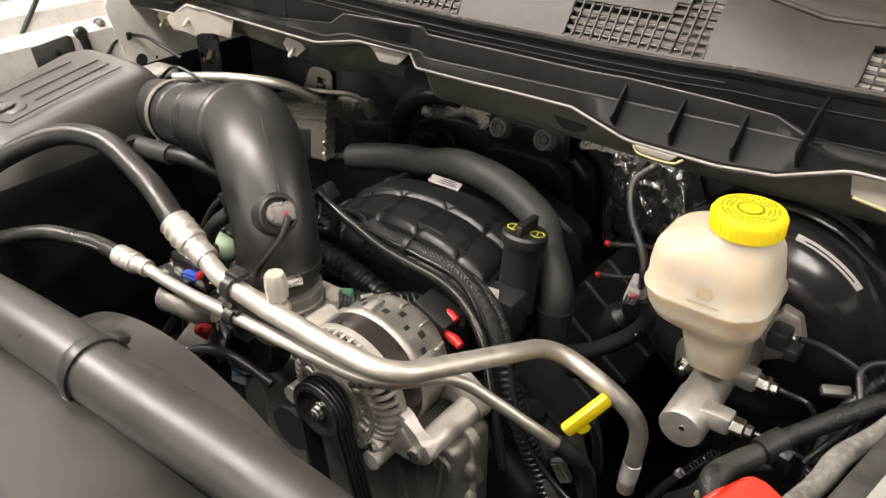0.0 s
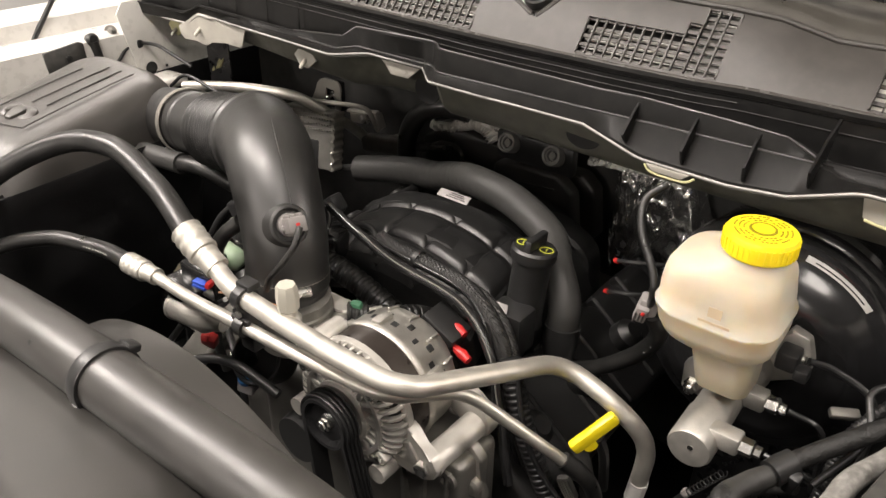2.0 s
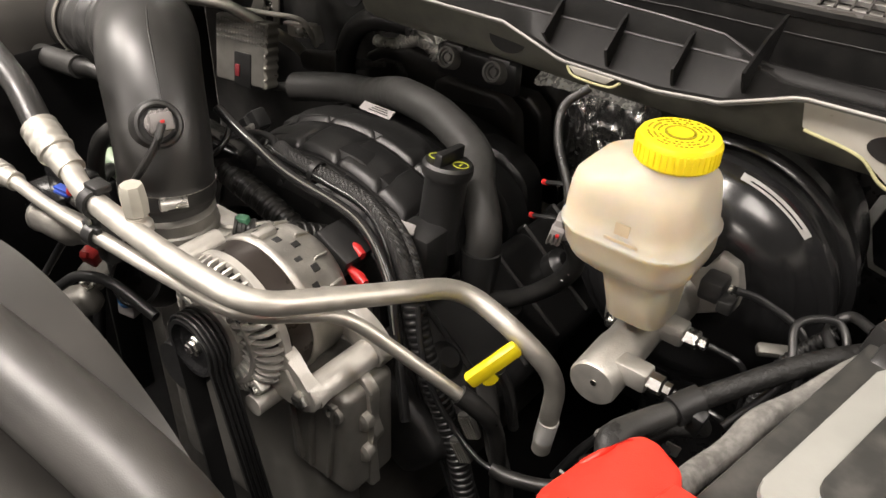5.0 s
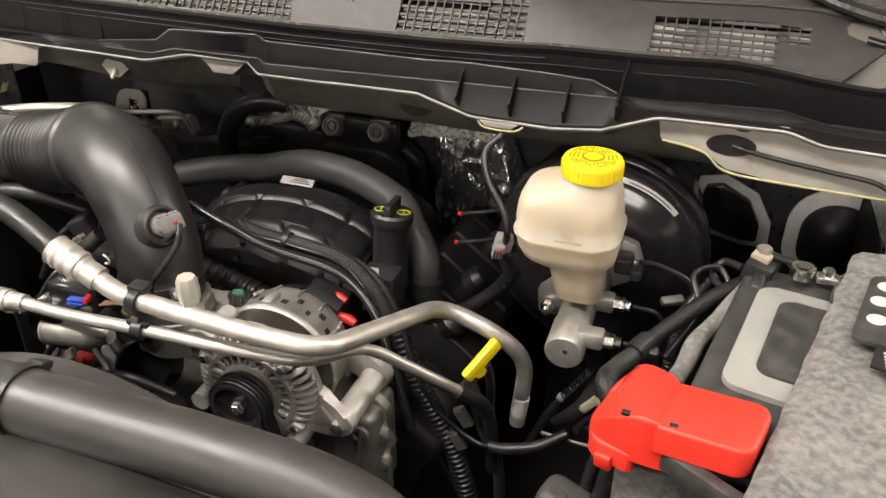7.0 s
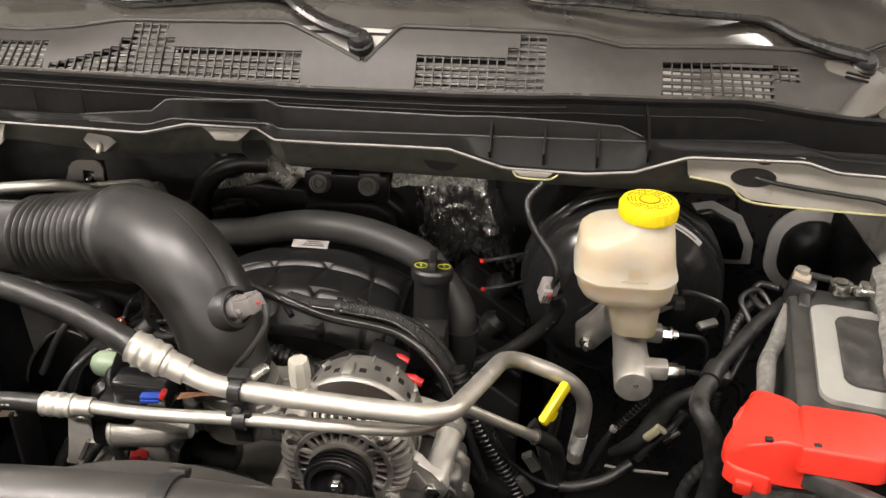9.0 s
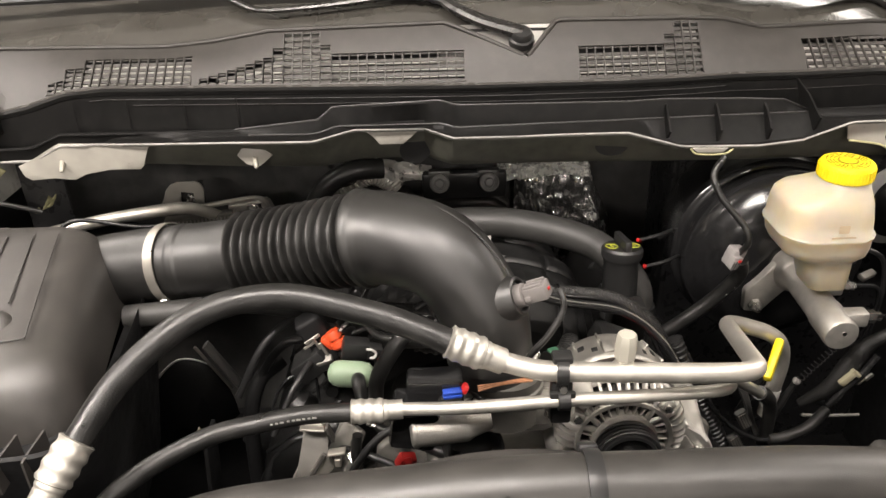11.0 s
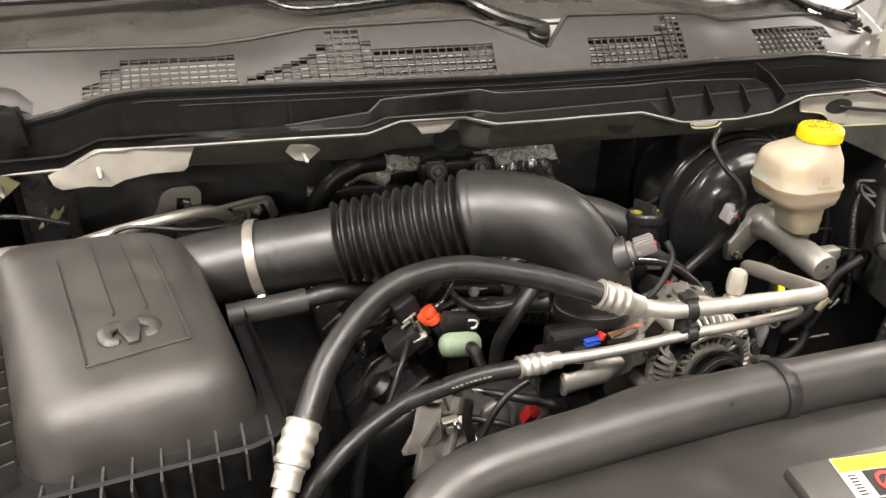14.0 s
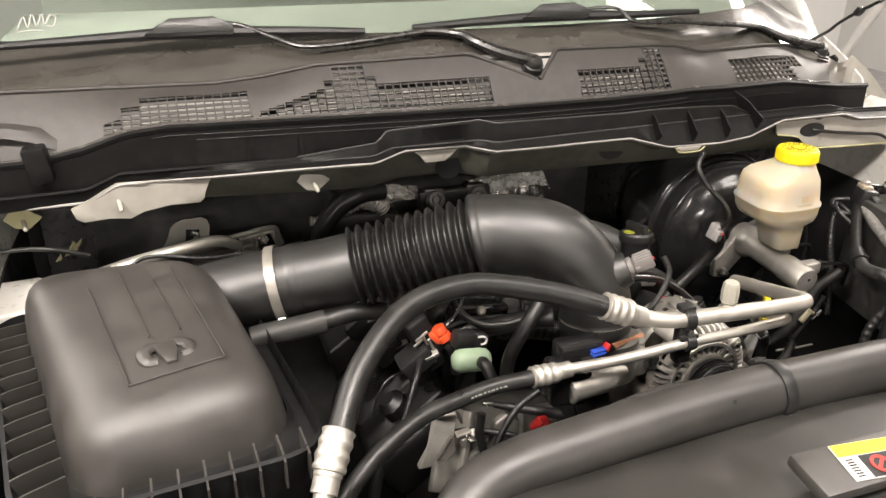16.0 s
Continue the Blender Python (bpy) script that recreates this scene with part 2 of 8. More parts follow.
def lathe(bm, profile, m=None, seg=32, closed=False):
    """Turns (radius, height) pairs round the z axis of m."""
    m = m or Matrix()
    rings = []
    for r, h in profile:
        rings.append([bm.verts.new(m @ Vector((r * math.cos(a), r * math.sin(a), h))) for a in np.arange(seg) * 2 * math.pi / seg])
    pairs = list(zip(rings, rings[1:])) + ([(rings[-1], rings[0])] if closed else [])
    for a, b in pairs:
        for k in range(seg):
            bm.faces.new((a[k], a[(k + 1) % seg], b[(k + 1) % seg], b[k]))
    if not closed:
        bm.faces.new(rings[0][::-1])
        bm.faces.new(rings[-1])
    return bm


def box(bm, size, m=None, bevel=0.002, seg=2):
    """A box of that size about the middle of m, with rounded edges."""
    m = m or Matrix()
    made = bmesh.ops.create_cube(bm, size=1.0, matrix=m @ Matrix.Diagonal((*size, 1)))
    if bevel:
        edges = list({e for v in made["verts"] for e in v.link_edges})
        bmesh.ops.bevel(bm, geom=edges, offset=min(bevel, min(size) * 0.45), segments=seg, affect="EDGES", profile=0.5)
    return bm


def prism(bm, outline, depth, m=None, bevel=0.0, seg=2):
    """A flat shape (x, y) with a thickness along z of m."""
    m = m or Matrix()
    low = [bm.verts.new(m @ Vector((x, y, 0))) for x, y in outline]
    high = [bm.verts.new(m @ Vector((x, y, depth))) for x, y in outline]
    k = len(low)
    faces = [bm.faces.new(low[::-1]), bm.faces.new(high)]
    faces += [bm.faces.new((low[i], low[(i + 1) % k], high[(i + 1) % k], high[i])) for i in range(k)]
    if bevel:
        bmesh.ops.bevel(bm, geom=list({e for f in faces[1:] for e in f.edges} - set(faces[0].edges)),
                        offset=bevel, segments=seg, affect="EDGES", profile=0.5)
    return bm


def sheet(bm, rows, thick=0.0, close=False):
    """A surface through rows of points, with a thickness along its normals where given."""
    grid = [[bm.verts.new(p) for p in row] for row in rows]
    faces = []
    for a, b in zip(grid, grid[1:]):
        for k in range(len(a) - (0 if close else 1)):
            j = (k + 1) % len(a)
            faces.append(bm.faces.new((a[k], a[j], b[j], b[k])))
    if thick:
        bmesh.ops.recalc_face_normals(bm, faces=faces)
        bmesh.ops.solidify(bm, geom=faces, thickness=thick)
    return bm


def rounded(w, h, r, per=5):
    """The outline of a rectangle with round corners, about 0, 0."""
    out = []
    for cx, cy, a0 in ((w / 2 - r, h / 2 - r, 0), (r - w / 2, h / 2 - r, 90), (r - w / 2, r - h / 2, 180), (w / 2 - r, r - h / 2, 270)):
        for i in range(per + 1):
            a = radians(a0 + 90 * i / per)
            out.append((cx + r * math.cos(a), cy + r * math.sin(a)))
    return out


def along(a, b):
    """A pose at a whose z axis points to b."""
    a, b = Vector(a), Vector(b)
    return Matrix.Translation(a) @ (b - a).to_track_quat("Z", "Y").to_matrix().to_4x4()


def thing(name, at, label, category, group=""):
    ob = new(name)
    ob.location = at
    ob.empty_display_size = 0.02
    return tagged(ob, label, category, group)


def part(name, bm, material, parent=None, label="", angle=35):
    """Links a bmesh as one mesh object under a thing or a part."""
    bmesh.ops.recalc_face_normals(bm, faces=bm.faces[:])
    me = bpy.data.meshes.new(name)
    bm.to_mesh(me)
    bm.free()
    me.materials.append(material)
    for p in me.polygons:
        p.use_smooth = True
    me.set_sharp_from_angle(angle=radians(angle))
    ob = new(name, me)
    if parent is not None:
        base = Vector(parent.location)
        top = parent
        while top.parent is not None:
            top = top.parent
            base = base + Vector(top.location)
        me.transform(Matrix.Translation(-base))
        ob.parent = parent
    if label:
        ob["label"] = label
    return ob


def structure(name, bm, material, label, category, parent=None, angle=35):
    return tagged(part(name, bm, material, parent, angle=angle), label, category, kind="structure")


def lerp(table, x):
    return float(np.interp(x, [a for a, _ in table], [b for _, b in table]))


B = bmesh.new

# ---- the room ----
bm = B(); box(bm, (12, 12, 0.2), pose(0, 0, -0.1), 0)
structure("floor", bm, CONCRETE, "pale sealed concrete workshop floor", "floor")
# ceiling is out of view; its dark grey holds down the bounced light
bm = B(); box(bm, (12, 12, 0.2), pose(0, 0, 3.4), 0)
structure("ceiling", bm, CEILING, "unseen grey ceiling with light panels, kept dark to cut bounced light", "ceiling")
for nm, m, s in (("wall_north", pose(0, 6.1, 1.65), (12.4, 0.2, 3.3)), ("wall_south", pose(0, -6.1, 1.65), (12.4, 0.2, 3.3)),
                 ("wall_east", pose(6.1, 0, 1.65), (0.2, 12, 3.3)), ("wall_west", pose(-6.1, 0, 1.65), (0.2, 12, 3.3))):
    bm = B(); box(bm, s, m, 0)
    structure(nm, bm, WALLPAINT, "plain white painted workshop wall", "wall")
for lx, ly, watts in LAMPS:
    t = thing("ceiling_light", (lx, ly, 3.3), "flat white ceiling light panel out of view, switched on", "ceiling light", "ceiling lights")
    bm = B()
    for sx, sy, dx, dy in ((1.24, 0.03, 0, 0.3), (1.24, 0.03, 0, -0.3), (0.03, 0.57, 0.605, 0), (0.03, 0.57, -0.605, 0)):
        box(bm, (sx, sy, 0.06), pose(lx + dx, ly + dy, 3.27), 0.003)
    part("frame", bm, WHITEPLASTIC, t)
    bm = B(); box(bm, (1.17, 0.56, 0.01), pose(lx, ly, 3.285), 0)
    part("diffuser", bm, glow, t, "glowing white diffuser")

# ---- cowl: lines across the truck, height by x ----
EDGE_Y, REAR_Y = 0.85, 0.91
LIP_LINE = [(-0.80, 0.850), (-0.60, 0.840), (-0.48, 0.828), (-0.35, 0.808), (-0.236, 0.797), (-0.182, 0.824), (-0.08, 0.826), (-0.041, 0.790), (0.05, 0.788), (0.20, 0.783), (0.275, 0.778), (0.38, 0.775), (0.80, 0.775)]
SHELF_LINE = [(-0.80, 0.836), (-0.354, 0.834), (-0.229, 0.822), (-0.209, 0.831), (-0.054, 0.826), (-0.037, 0.810), (0.80, 0.810)]
LIP = [(-0.80, 1.181), (-0.645, 1.185), (-0.605, 1.208), (-0.48, 1.209), (-0.35, 1.2145), (-0.236, 1.216), (-0.182, 1.222), (-0.08, 1.220), (-0.041, 1.218), (0.05, 1.218), (0.10, 1.2195), (0.20, 1.2205), (0.275, 1.200), (0.38, 1.199), (0.44, 1.205), (0.505, 1.229), (0.645, 1.230), (0.685, 1.218), (0.80, 1.214)]
SHELF = [(-0.80, 1.203), (-0.645, 1.206), (-0.60, 1.225), (-0.354, 1.223), (-0.229, 1.238), (-0.209, 1.253), (-0.06, 1.2595), (-0.037, 1.257), (0.20, 1.2545), (0.255, 1.2565), (0.36, 1.254), (0.42, 1.251), (0.455, 1.236), (0.50, 1.236), (0.64, 1.237), (0.69, 1.226), (0.80, 1.222)]
EDGE = [(-0.82, 1.246), (-0.70, 1.250), (-0.64, 1.262), (-0.585, 1.279), (-0.53, 1.284), (-0.3, 1.279), (0.0, 1.273), (0.2, 1.273), (0.36, 1.276), (0.475, 1.273), (0.58, 1.273),
        (0.62, 1.268), (0.67, 1.261), (0.72, 1.256), (0.82, 1.25)]
REAR = [(-0.82, 1.330), (-0.45, 1.324), (-0.38, 1.330), (-0.30, 1.342), (0.0, 1.347), (0.30, 1.343), (0.36, 1.338), (0.42, 1.323), (0.475, 1.322), (0.60, 1.318), (0.67, 1.312), (0.72, 1.301), (0.82, 1.285)]
FRONT_LINE = [(-0.82, 0.85), (0.30, 0.85), (0.475, 0.866), (0.62, 0.878), (0.72, 0.879), (0.82, 0.885)]
REAR_LINE = [(-0.82, 0.91), (0.28, 0.91), (0.475, 0.934), (0.67, 0.982), (0.82, 1.022)]
STEP = [(-0.80, 1.190), (-0.645, 1.193), (-0.60, 1.214), (-0.36, 1.217), (-0.24, 1.219), (-0.20, 1.227), (-0.06, 1.228), (-0.037, 1.227), (0.25, 1.2315), (0.455, 1.2345), (0.48, 1.226), (0.80, 1.226)]
XS = np.round(np.arange(-0.80, 0.8001, 0.01), 3)


def panel_point(x, v, lift=0.0):
    """A point on the cowl panel: v from its front edge (0) to its rear edge (1)."""
    z0, z1 = lerp(EDGE, x), lerp(REAR, x)
    return Vector((x, lerp(FRONT_LINE, x) + (lerp(REAR_LINE, x) - lerp(FRONT_LINE, x)) * v - 0.7 * lift, z0 + (z1 - z0) * v + 0.7 * lift))


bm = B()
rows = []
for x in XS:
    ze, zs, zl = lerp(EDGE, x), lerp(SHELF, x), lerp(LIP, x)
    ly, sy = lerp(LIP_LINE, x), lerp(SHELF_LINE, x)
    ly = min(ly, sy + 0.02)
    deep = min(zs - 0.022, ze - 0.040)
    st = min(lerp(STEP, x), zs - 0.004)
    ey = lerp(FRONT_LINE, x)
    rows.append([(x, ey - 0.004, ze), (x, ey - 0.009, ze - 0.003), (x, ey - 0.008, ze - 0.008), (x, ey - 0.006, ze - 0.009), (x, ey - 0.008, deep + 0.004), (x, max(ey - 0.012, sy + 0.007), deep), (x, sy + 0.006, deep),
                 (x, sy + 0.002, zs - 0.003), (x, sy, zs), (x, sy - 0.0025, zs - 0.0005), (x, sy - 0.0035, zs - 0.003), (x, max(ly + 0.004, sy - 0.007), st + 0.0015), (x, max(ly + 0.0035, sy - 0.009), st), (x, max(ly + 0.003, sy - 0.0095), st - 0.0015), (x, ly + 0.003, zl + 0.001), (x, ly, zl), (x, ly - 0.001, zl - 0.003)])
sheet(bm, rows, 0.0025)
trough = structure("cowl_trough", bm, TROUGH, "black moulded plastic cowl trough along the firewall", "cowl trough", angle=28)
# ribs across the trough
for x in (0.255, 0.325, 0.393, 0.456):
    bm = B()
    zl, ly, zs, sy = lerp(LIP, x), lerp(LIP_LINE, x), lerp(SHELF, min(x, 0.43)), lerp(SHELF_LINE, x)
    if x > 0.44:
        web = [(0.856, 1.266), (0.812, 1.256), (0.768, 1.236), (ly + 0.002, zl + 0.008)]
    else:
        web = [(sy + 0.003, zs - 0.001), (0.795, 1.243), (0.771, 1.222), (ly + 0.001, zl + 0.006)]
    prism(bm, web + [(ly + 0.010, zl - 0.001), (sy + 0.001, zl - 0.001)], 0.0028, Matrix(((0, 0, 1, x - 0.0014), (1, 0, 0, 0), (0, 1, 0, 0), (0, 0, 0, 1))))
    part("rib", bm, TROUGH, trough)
# raised edges at crest, step and the seam under the panel; lighter black paints their highlights
SHEEN = mat("sheen_toned_trough_edge", (0.020, 0.019, 0.018), 0.42, vary=0.1, bump=0.05)
for nm, xs, line, r in (
        ("crest_bead", XS[(XS > -0.36) & (XS < 0.457)], lambda x: (x, lerp(SHELF_LINE, x) - 0.002, lerp(SHELF, x)), 0.0014),
        ("step_bead", XS[(XS > -0.34) & (XS < 0.462)], lambda x: (x, lerp(SHELF_LINE, x) - 0.0088, lerp(STEP, x)), 0.0012),
        ("seam_bead", XS[(XS > -0.56) & (XS < 0.36)], lambda x: (x, lerp(FRONT_LINE, x) - 0.0075, lerp(EDGE, x) - 0.015), 0.0006),
        ("seam_bead", XS[(XS > -0.50) & (XS < 0.62)], lambda x: (x, lerp(FRONT_LINE, x) - 0.0080, lerp(EDGE, x) - 0.023), 0.0005)):
    bm = B(); tube(bm, [line(x) for x in xs], r, 6)
    part(nm, bm, SHEEN, trough)
for x in (-0.575, -0.50, -0.42, -0.345):
    bm = B()
    ze, zs = lerp(EDGE, x), lerp(SHELF, x)
    prism(bm, [(EDGE_Y - 0.012, ze - 0.012), (lerp(SHELF_LINE, x) + 0.002, zs + 0.003), (EDGE_Y - 0.012, zs - 0.012)], 0.0025, Matrix(((0, 0, 1, x), (1, 0, 0, 0), (0, 1, 0, 0), (0, 0, 0, 1))))
    part("rib", bm, TROUGH, trough)
# bright metal edge under the trough's lip
bm = B()
tube(bm, [(x, min(lerp(LIP_LINE, x), lerp(SHELF_LINE, x) + 0.02) - 0.001 - (0.004 if x < -0.56 else 0), lerp(LIP, x) - 0.002) for x in XS], np.interp(XS, (-0.8, -0.6, -0.5), (0.0022, 0.0020, 0.0014)), 8)
structure("lip_trim", bm, LIPPAINT, "bright painted metal flange edge under the cowl trough", "trim")

# cowl panel with its grille openings: (x0, x1, top) steps of each grille
STEPS = {
    "a": [(-0.612, -0.588, 0.26), (-0.588, -0.562, 0.49), (-0.562, -0.408, 0.68)],
    "b": [*[(-0.396 + 0.0128 * k, -0.3832 + 0.0128 * k, 0.17 + 0.046 * k) for k in range(8)], (-0.2936, -0.278, 0.66), (-0.278, -0.226, 0.95), (-0.226, -0.210, 0.69), (-0.210, -0.020, 0.53)],
    "c": [(0.142, 0.266, 0.55), (0.266, 0.282, 0.72), (0.282, 0.319, 0.94)],
    "d": [(0.475, 0.622, 0.68), (0.622, 0.661, 0.68)],
}


def opening(x, v):
    """Whether the cowl panel is cut away at x, v."""
    for g, steps in STEPS.items():
        for i, (a, b, top) in enumerate(steps):
            low = 0.38 if g == "d" and i == 1 else 0.05
            if a <= x <= b and low <= v <= top:
                return True
    return False


def notch(x, v):
    """The sunk corner of the panel round a wiper spindle."""
    return v > 0.43 + 0.57 * max((0.064 - x) / 0.110, (x - 0.072) / 0.042)


px = np.unique(np.round(np.concatenate([np.arange(-0.80, 0.701, 0.02), np.arange(-0.056, 0.124, 0.003), [e for s in STEPS.values() for q in s for e in q[:2]]]), 4))
pv = np.unique(np.round(np.concatenate([np.arange(0, 1.001, 0.1), np.arange(0.42, 1, 0.03), [0.05, 0.38], [q[2] for s in STEPS.values() for q in s]]), 4))
bm = B()
verts = {}
for i, x in enumerate(px):
    for j, v in enumerate(pv):
        verts[i, j] = bm.verts.new(panel_point(x + 0.09 * v * max(0, (x - 0.662) / 0.038), v, 0.004 * math.sin(math.pi * min(1, max(0, v)))))
for i in range(len(px) - 1):
    for j in range(len(pv) - 1):
        if not opening((px[i] + px[i + 1]) / 2, (pv[j] + pv[j + 1]) / 2) and not notch((px[i] + px[i + 1]) / 2, (pv[j] + pv[j + 1]) / 2):
            bm.faces.new((verts[i, j], verts[i + 1, j], verts[i + 1, j + 1], verts[i, j + 1]))
for v in [v for v in bm.verts if not v.link_faces]:
    bm.verts.remove(v)
bmesh.ops.recalc_face_normals(bm, faces=bm.faces[:])
bmesh.ops.solidify(bm, geom=bm.faces[:], thickness=0.003)
cowl = structure("cowl_panel", bm, COWL, "weathered dark grey plastic cowl panel with four air grilles", "cowl panel")
# rolled front and rear edges
# the front bead's lighter, glossier cowl plastic paints its highlight
bm = B(); tube(bm, [panel_point(x, -0.01) for x in XS if x < 0.71], 0.0028, 8)
part("front_bead", bm, mat("highlight_cowl_edge", (0.06, 0.056, 0.052), 0.22, vary=0.05, bump=0.05), cowl)
bm = B()
tube(bm, [panel_point(x, 1.01, 0.001) for x in XS if x <= -0.05] + [panel_point(-0.046 + 0.110 * u, 1.0 - 0.57 * u, 0.0025) for u in np.linspace(0.05, 1, 12)], 0.0036, 8)
tube(bm, [panel_point(0.070, 0.42, 0.0025)] + [panel_point(0.072 + 0.042 * u, 0.43 + 0.57 * u, 0.0025) for u in np.linspace(0.05, 0.95, 8)] + [panel_point(x, 1.01, 0.001) for x in XS if 0.119 <= x < 0.79], 0.0036, 8)
part("rear_bead", bm, COWL, cowl)
# spindle recess takes the pale louvre grey to look lit inside
bm = B()
sheet(bm, [[panel_point(x, v, -0.004) + Vector((0, 0.002, -0.005)) for v in np.linspace(0.36, 1.15, 6)] for x in np.linspace(-0.055, 0.122, 8)], 0.002)
part("spindle_recess", bm, LOUVRE, cowl, "recess round the wiper spindle, coloured pale grey as if catching light")
# bars of the grilles
PITCH_X, PITCH_V = 0.0128, 0.115
for g, steps in STEPS.items():
    for i, (a, b, top) in enumerate(steps):
        low = 0.38 if g == "d" and i == 1 else 0.05
        count = max(1, round((b - a) / PITCH_X))
        bm = B()
        for k in range(count + 1):
            x = a + (b - a) * k / count
            p, q = panel_point(x, low, 0.001), panel_point(x, top, 0.001)
            mid, d = (p + q) / 2, q - p
            box(bm, (0.0019, 0.004, d.length), Matrix.Translation(mid) @ d.to_track_quat("Z", "Y").to_matrix().to_4x4(), 0)
        rowsn = max(1, round((top - low) / PITCH_V))
        for k in range(rowsn + 1):
            v = low + (top - low) * k / rowsn
            p, q = panel_point(a, v, -0.0005), panel_point(b, v, -0.0005)
            mid, d = (p + q) / 2, q - p
            box(bm, (d.length, 0.0045, 0.0018), Matrix.Translation(mid) @ pose(0, 0, 0, 45), 0)
        part("grille_bars", bm, COWL, cowl)
t = thing("cowl_end_flap", (-0.70, 0.86, 1.27), "curved grey plastic flap over a black block at the cowl end", "flap")
bm = B()
sheet(bm, [[(x, 0.852, z - 0.012), (x + 0.004, 0.860, z), (x + 0.008, 0.872, z + 0.004)] for x, z in ((-0.800, 1.290), (-0.765, 1.294), (-0.735, 1.292), (-0.705, 1.284), (-0.680, 1.272), (-0.662, 1.262))], 0.003)
part("flap", bm, COWL, t)
bm = B(); box(bm, (0.030, 0.026, 0.050), pose(-0.700, 0.836, 1.246, 0, -8, 0), 0.003)
part("block", bm, TROUGH, t)
t = thing("cowl_end_flap", (0.74, 0.94, 1.27), "curled grey-beige plastic fairing at the cowl panel end", "flap")
bm = B()
rows = []
for (x0, y0, z0), (x1, y1, z1) in (((0.692, 0.985, 1.302), (0.650, 0.905, 1.266)), ((0.728, 0.985, 1.300), (0.668, 0.902, 1.258)), ((0.763, 0.985, 1.296), (0.690, 0.900, 1.251)), ((0.800, 0.985, 1.278), (0.715, 0.900, 1.244)), ((0.824, 0.985, 1.268), (0.738, 0.902, 1.244)), ((0.850, 0.985, 1.274), (0.762, 0.905, 1.252))):
    rows.append([(x0 + (x1 - x0) * u, y0 + (y1 - y0) * u, z0 + (z1 - z0) * u + 0.008 * math.sin(math.pi * u)) for u in np.linspace(0, 1, 7)])
sheet(bm, rows, 0.003)
part("fairing", bm, mat("grey_beige_fairing", (0.13, 0.12, 0.105), 0.42, vary=0.1), t)
for k in range(2):
    bm = B(); box(bm, (0.036, 0.003, 0.004), pose(0.742, 0.948, 1.2905 - 0.006 * k, 25, 14, 10), 0.001, 1)
    part("slot", bm, INK, t)
bm = B()
prism(bm, [(0.780, 1.240), (0.815, 1.292), (0.862, 1.262), (0.907, 1.225), (0.959, 1.178), (0.971, 1.144), (0.800, 1.168)][::-1], 0.006, pose(0, 0.950, 0, 90), 0.002)
structure("cowl_side_panel", bm, FLANGE, "off-white painted body panel at the end of the cowl trough", "body panel")
# plenum under the cowl with pale louvres
bm = B()
sheet(bm, [[(x, lerp(FRONT_LINE, x) + 0.012, 1.245), (x, lerp(FRONT_LINE, x) + 0.03, 1.235), (x, lerp(REAR_LINE, x) - 0.004, 1.235), (x, lerp(REAR_LINE, x) + 0.002, lerp(REAR, x) - 0.010)] for x in np.linspace(-0.78, 0.78, 40)], 0.002)
structure("plenum", bm, BLACK, "dark air plenum under the cowl panel", "plenum")
for g, steps in STEPS.items():
    for k in range(8):
        bm = B()
        v = 0.05 + PITCH_V * (k + 0.5)
        spans = [(a, c) for i, (a, c, top) in enumerate(steps) if (0.38 if g == "d" and i == 1 else 0.05) < v < top]
        if not spans:
            continue
        for a, c in spans:
            rows = []
            for x in np.linspace(a, c, 6):
                p = panel_point(x, v, -0.010)
                rows.append([p - Vector((0, 0.0034, 0.0030)), p + Vector((0, 0.0034, 0.0030))])
            sheet(bm, rows, 0.0008)
        part("louvre", bm, LOUVRE, cowl, "pale grey louvre under the grille")

# ---- firewall and body panels ----
bm = B()
rows = []
for x in XS:
    zl = lerp(LIP, x)
    ly = lerp(LIP_LINE, x)
    rows.append([(x, ly + 0.004, zl - 0.004), (x, ly + 0.022, zl - 0.009), (x, ly + 0.034, 1.185), (x, ly + 0.040, 1.169), (x, ly + 0.051, 1.160), (x, ly + 0.076, 1.175)])
sheet(bm, rows, 0.003)
beam = structure("firewall_beam", bm, OVERSPRAY, "dark overspray-painted steel beam under the cowl", "firewall beam")
bm = B()
sheet(bm, [[(x, 1.17 + 0.02 * math.sin(9 * x), z) for z in np.linspace(0.4, 1.24, 12)] for x in np.linspace(-0.85, 0.36, 30)], 0.004)
structure("firewall", bm, FIREWALL, "dark painted steel firewall behind the engine", "firewall")
# driver side of the firewall, with a capped window and a ring
bm = B()
box(bm, (0.60, 0.01, 0.85), pose(0.66, 1.035, 0.74), 0.002)
box(bm, (0.012, 0.20, 0.85), pose(0.358, 1.13, 0.74), 0.002)
structure("firewall_side", bm, DARKPANEL, "dark painted firewall panel beside the brake booster", "firewall")
bm = B()
prism(bm, [(-0.064, 0.012), (-0.056, 0.046), (-0.02, 0.054), (0.030, 0.030), (0.056, -0.016), (0.058, -0.058), (0.02, -0.060), (-0.040, -0.046)], 0.004, pose(0.620, 1.03, 1.000, 90, 0, 0), 0.002)
t = thing("firewall_cover", (0.615, 1.028, 1.0), "pale gasket plate with a gloss black inspection cover on the firewall", "cover plate")
part("gasket", bm, PALEGREY, t, "pale grey gasket rim")
bm = B()
prism(bm, [(-0.050, 0.010), (-0.044, 0.036), (-0.02, 0.042), (0.022, 0.020), (0.042, -0.018), (0.042, -0.046), (0.018, -0.047), (-0.034, -0.034)], 0.012, pose(0.618, 1.027, 1.000, 90, 0, 0), 0.004)
part("cover", bm, GLOSSBLACK, t)
t = thing("grommet_ring", (0.765, 1.028, 0.98), "pale grey oval seal ring round a black cone on the firewall", "seal ring")
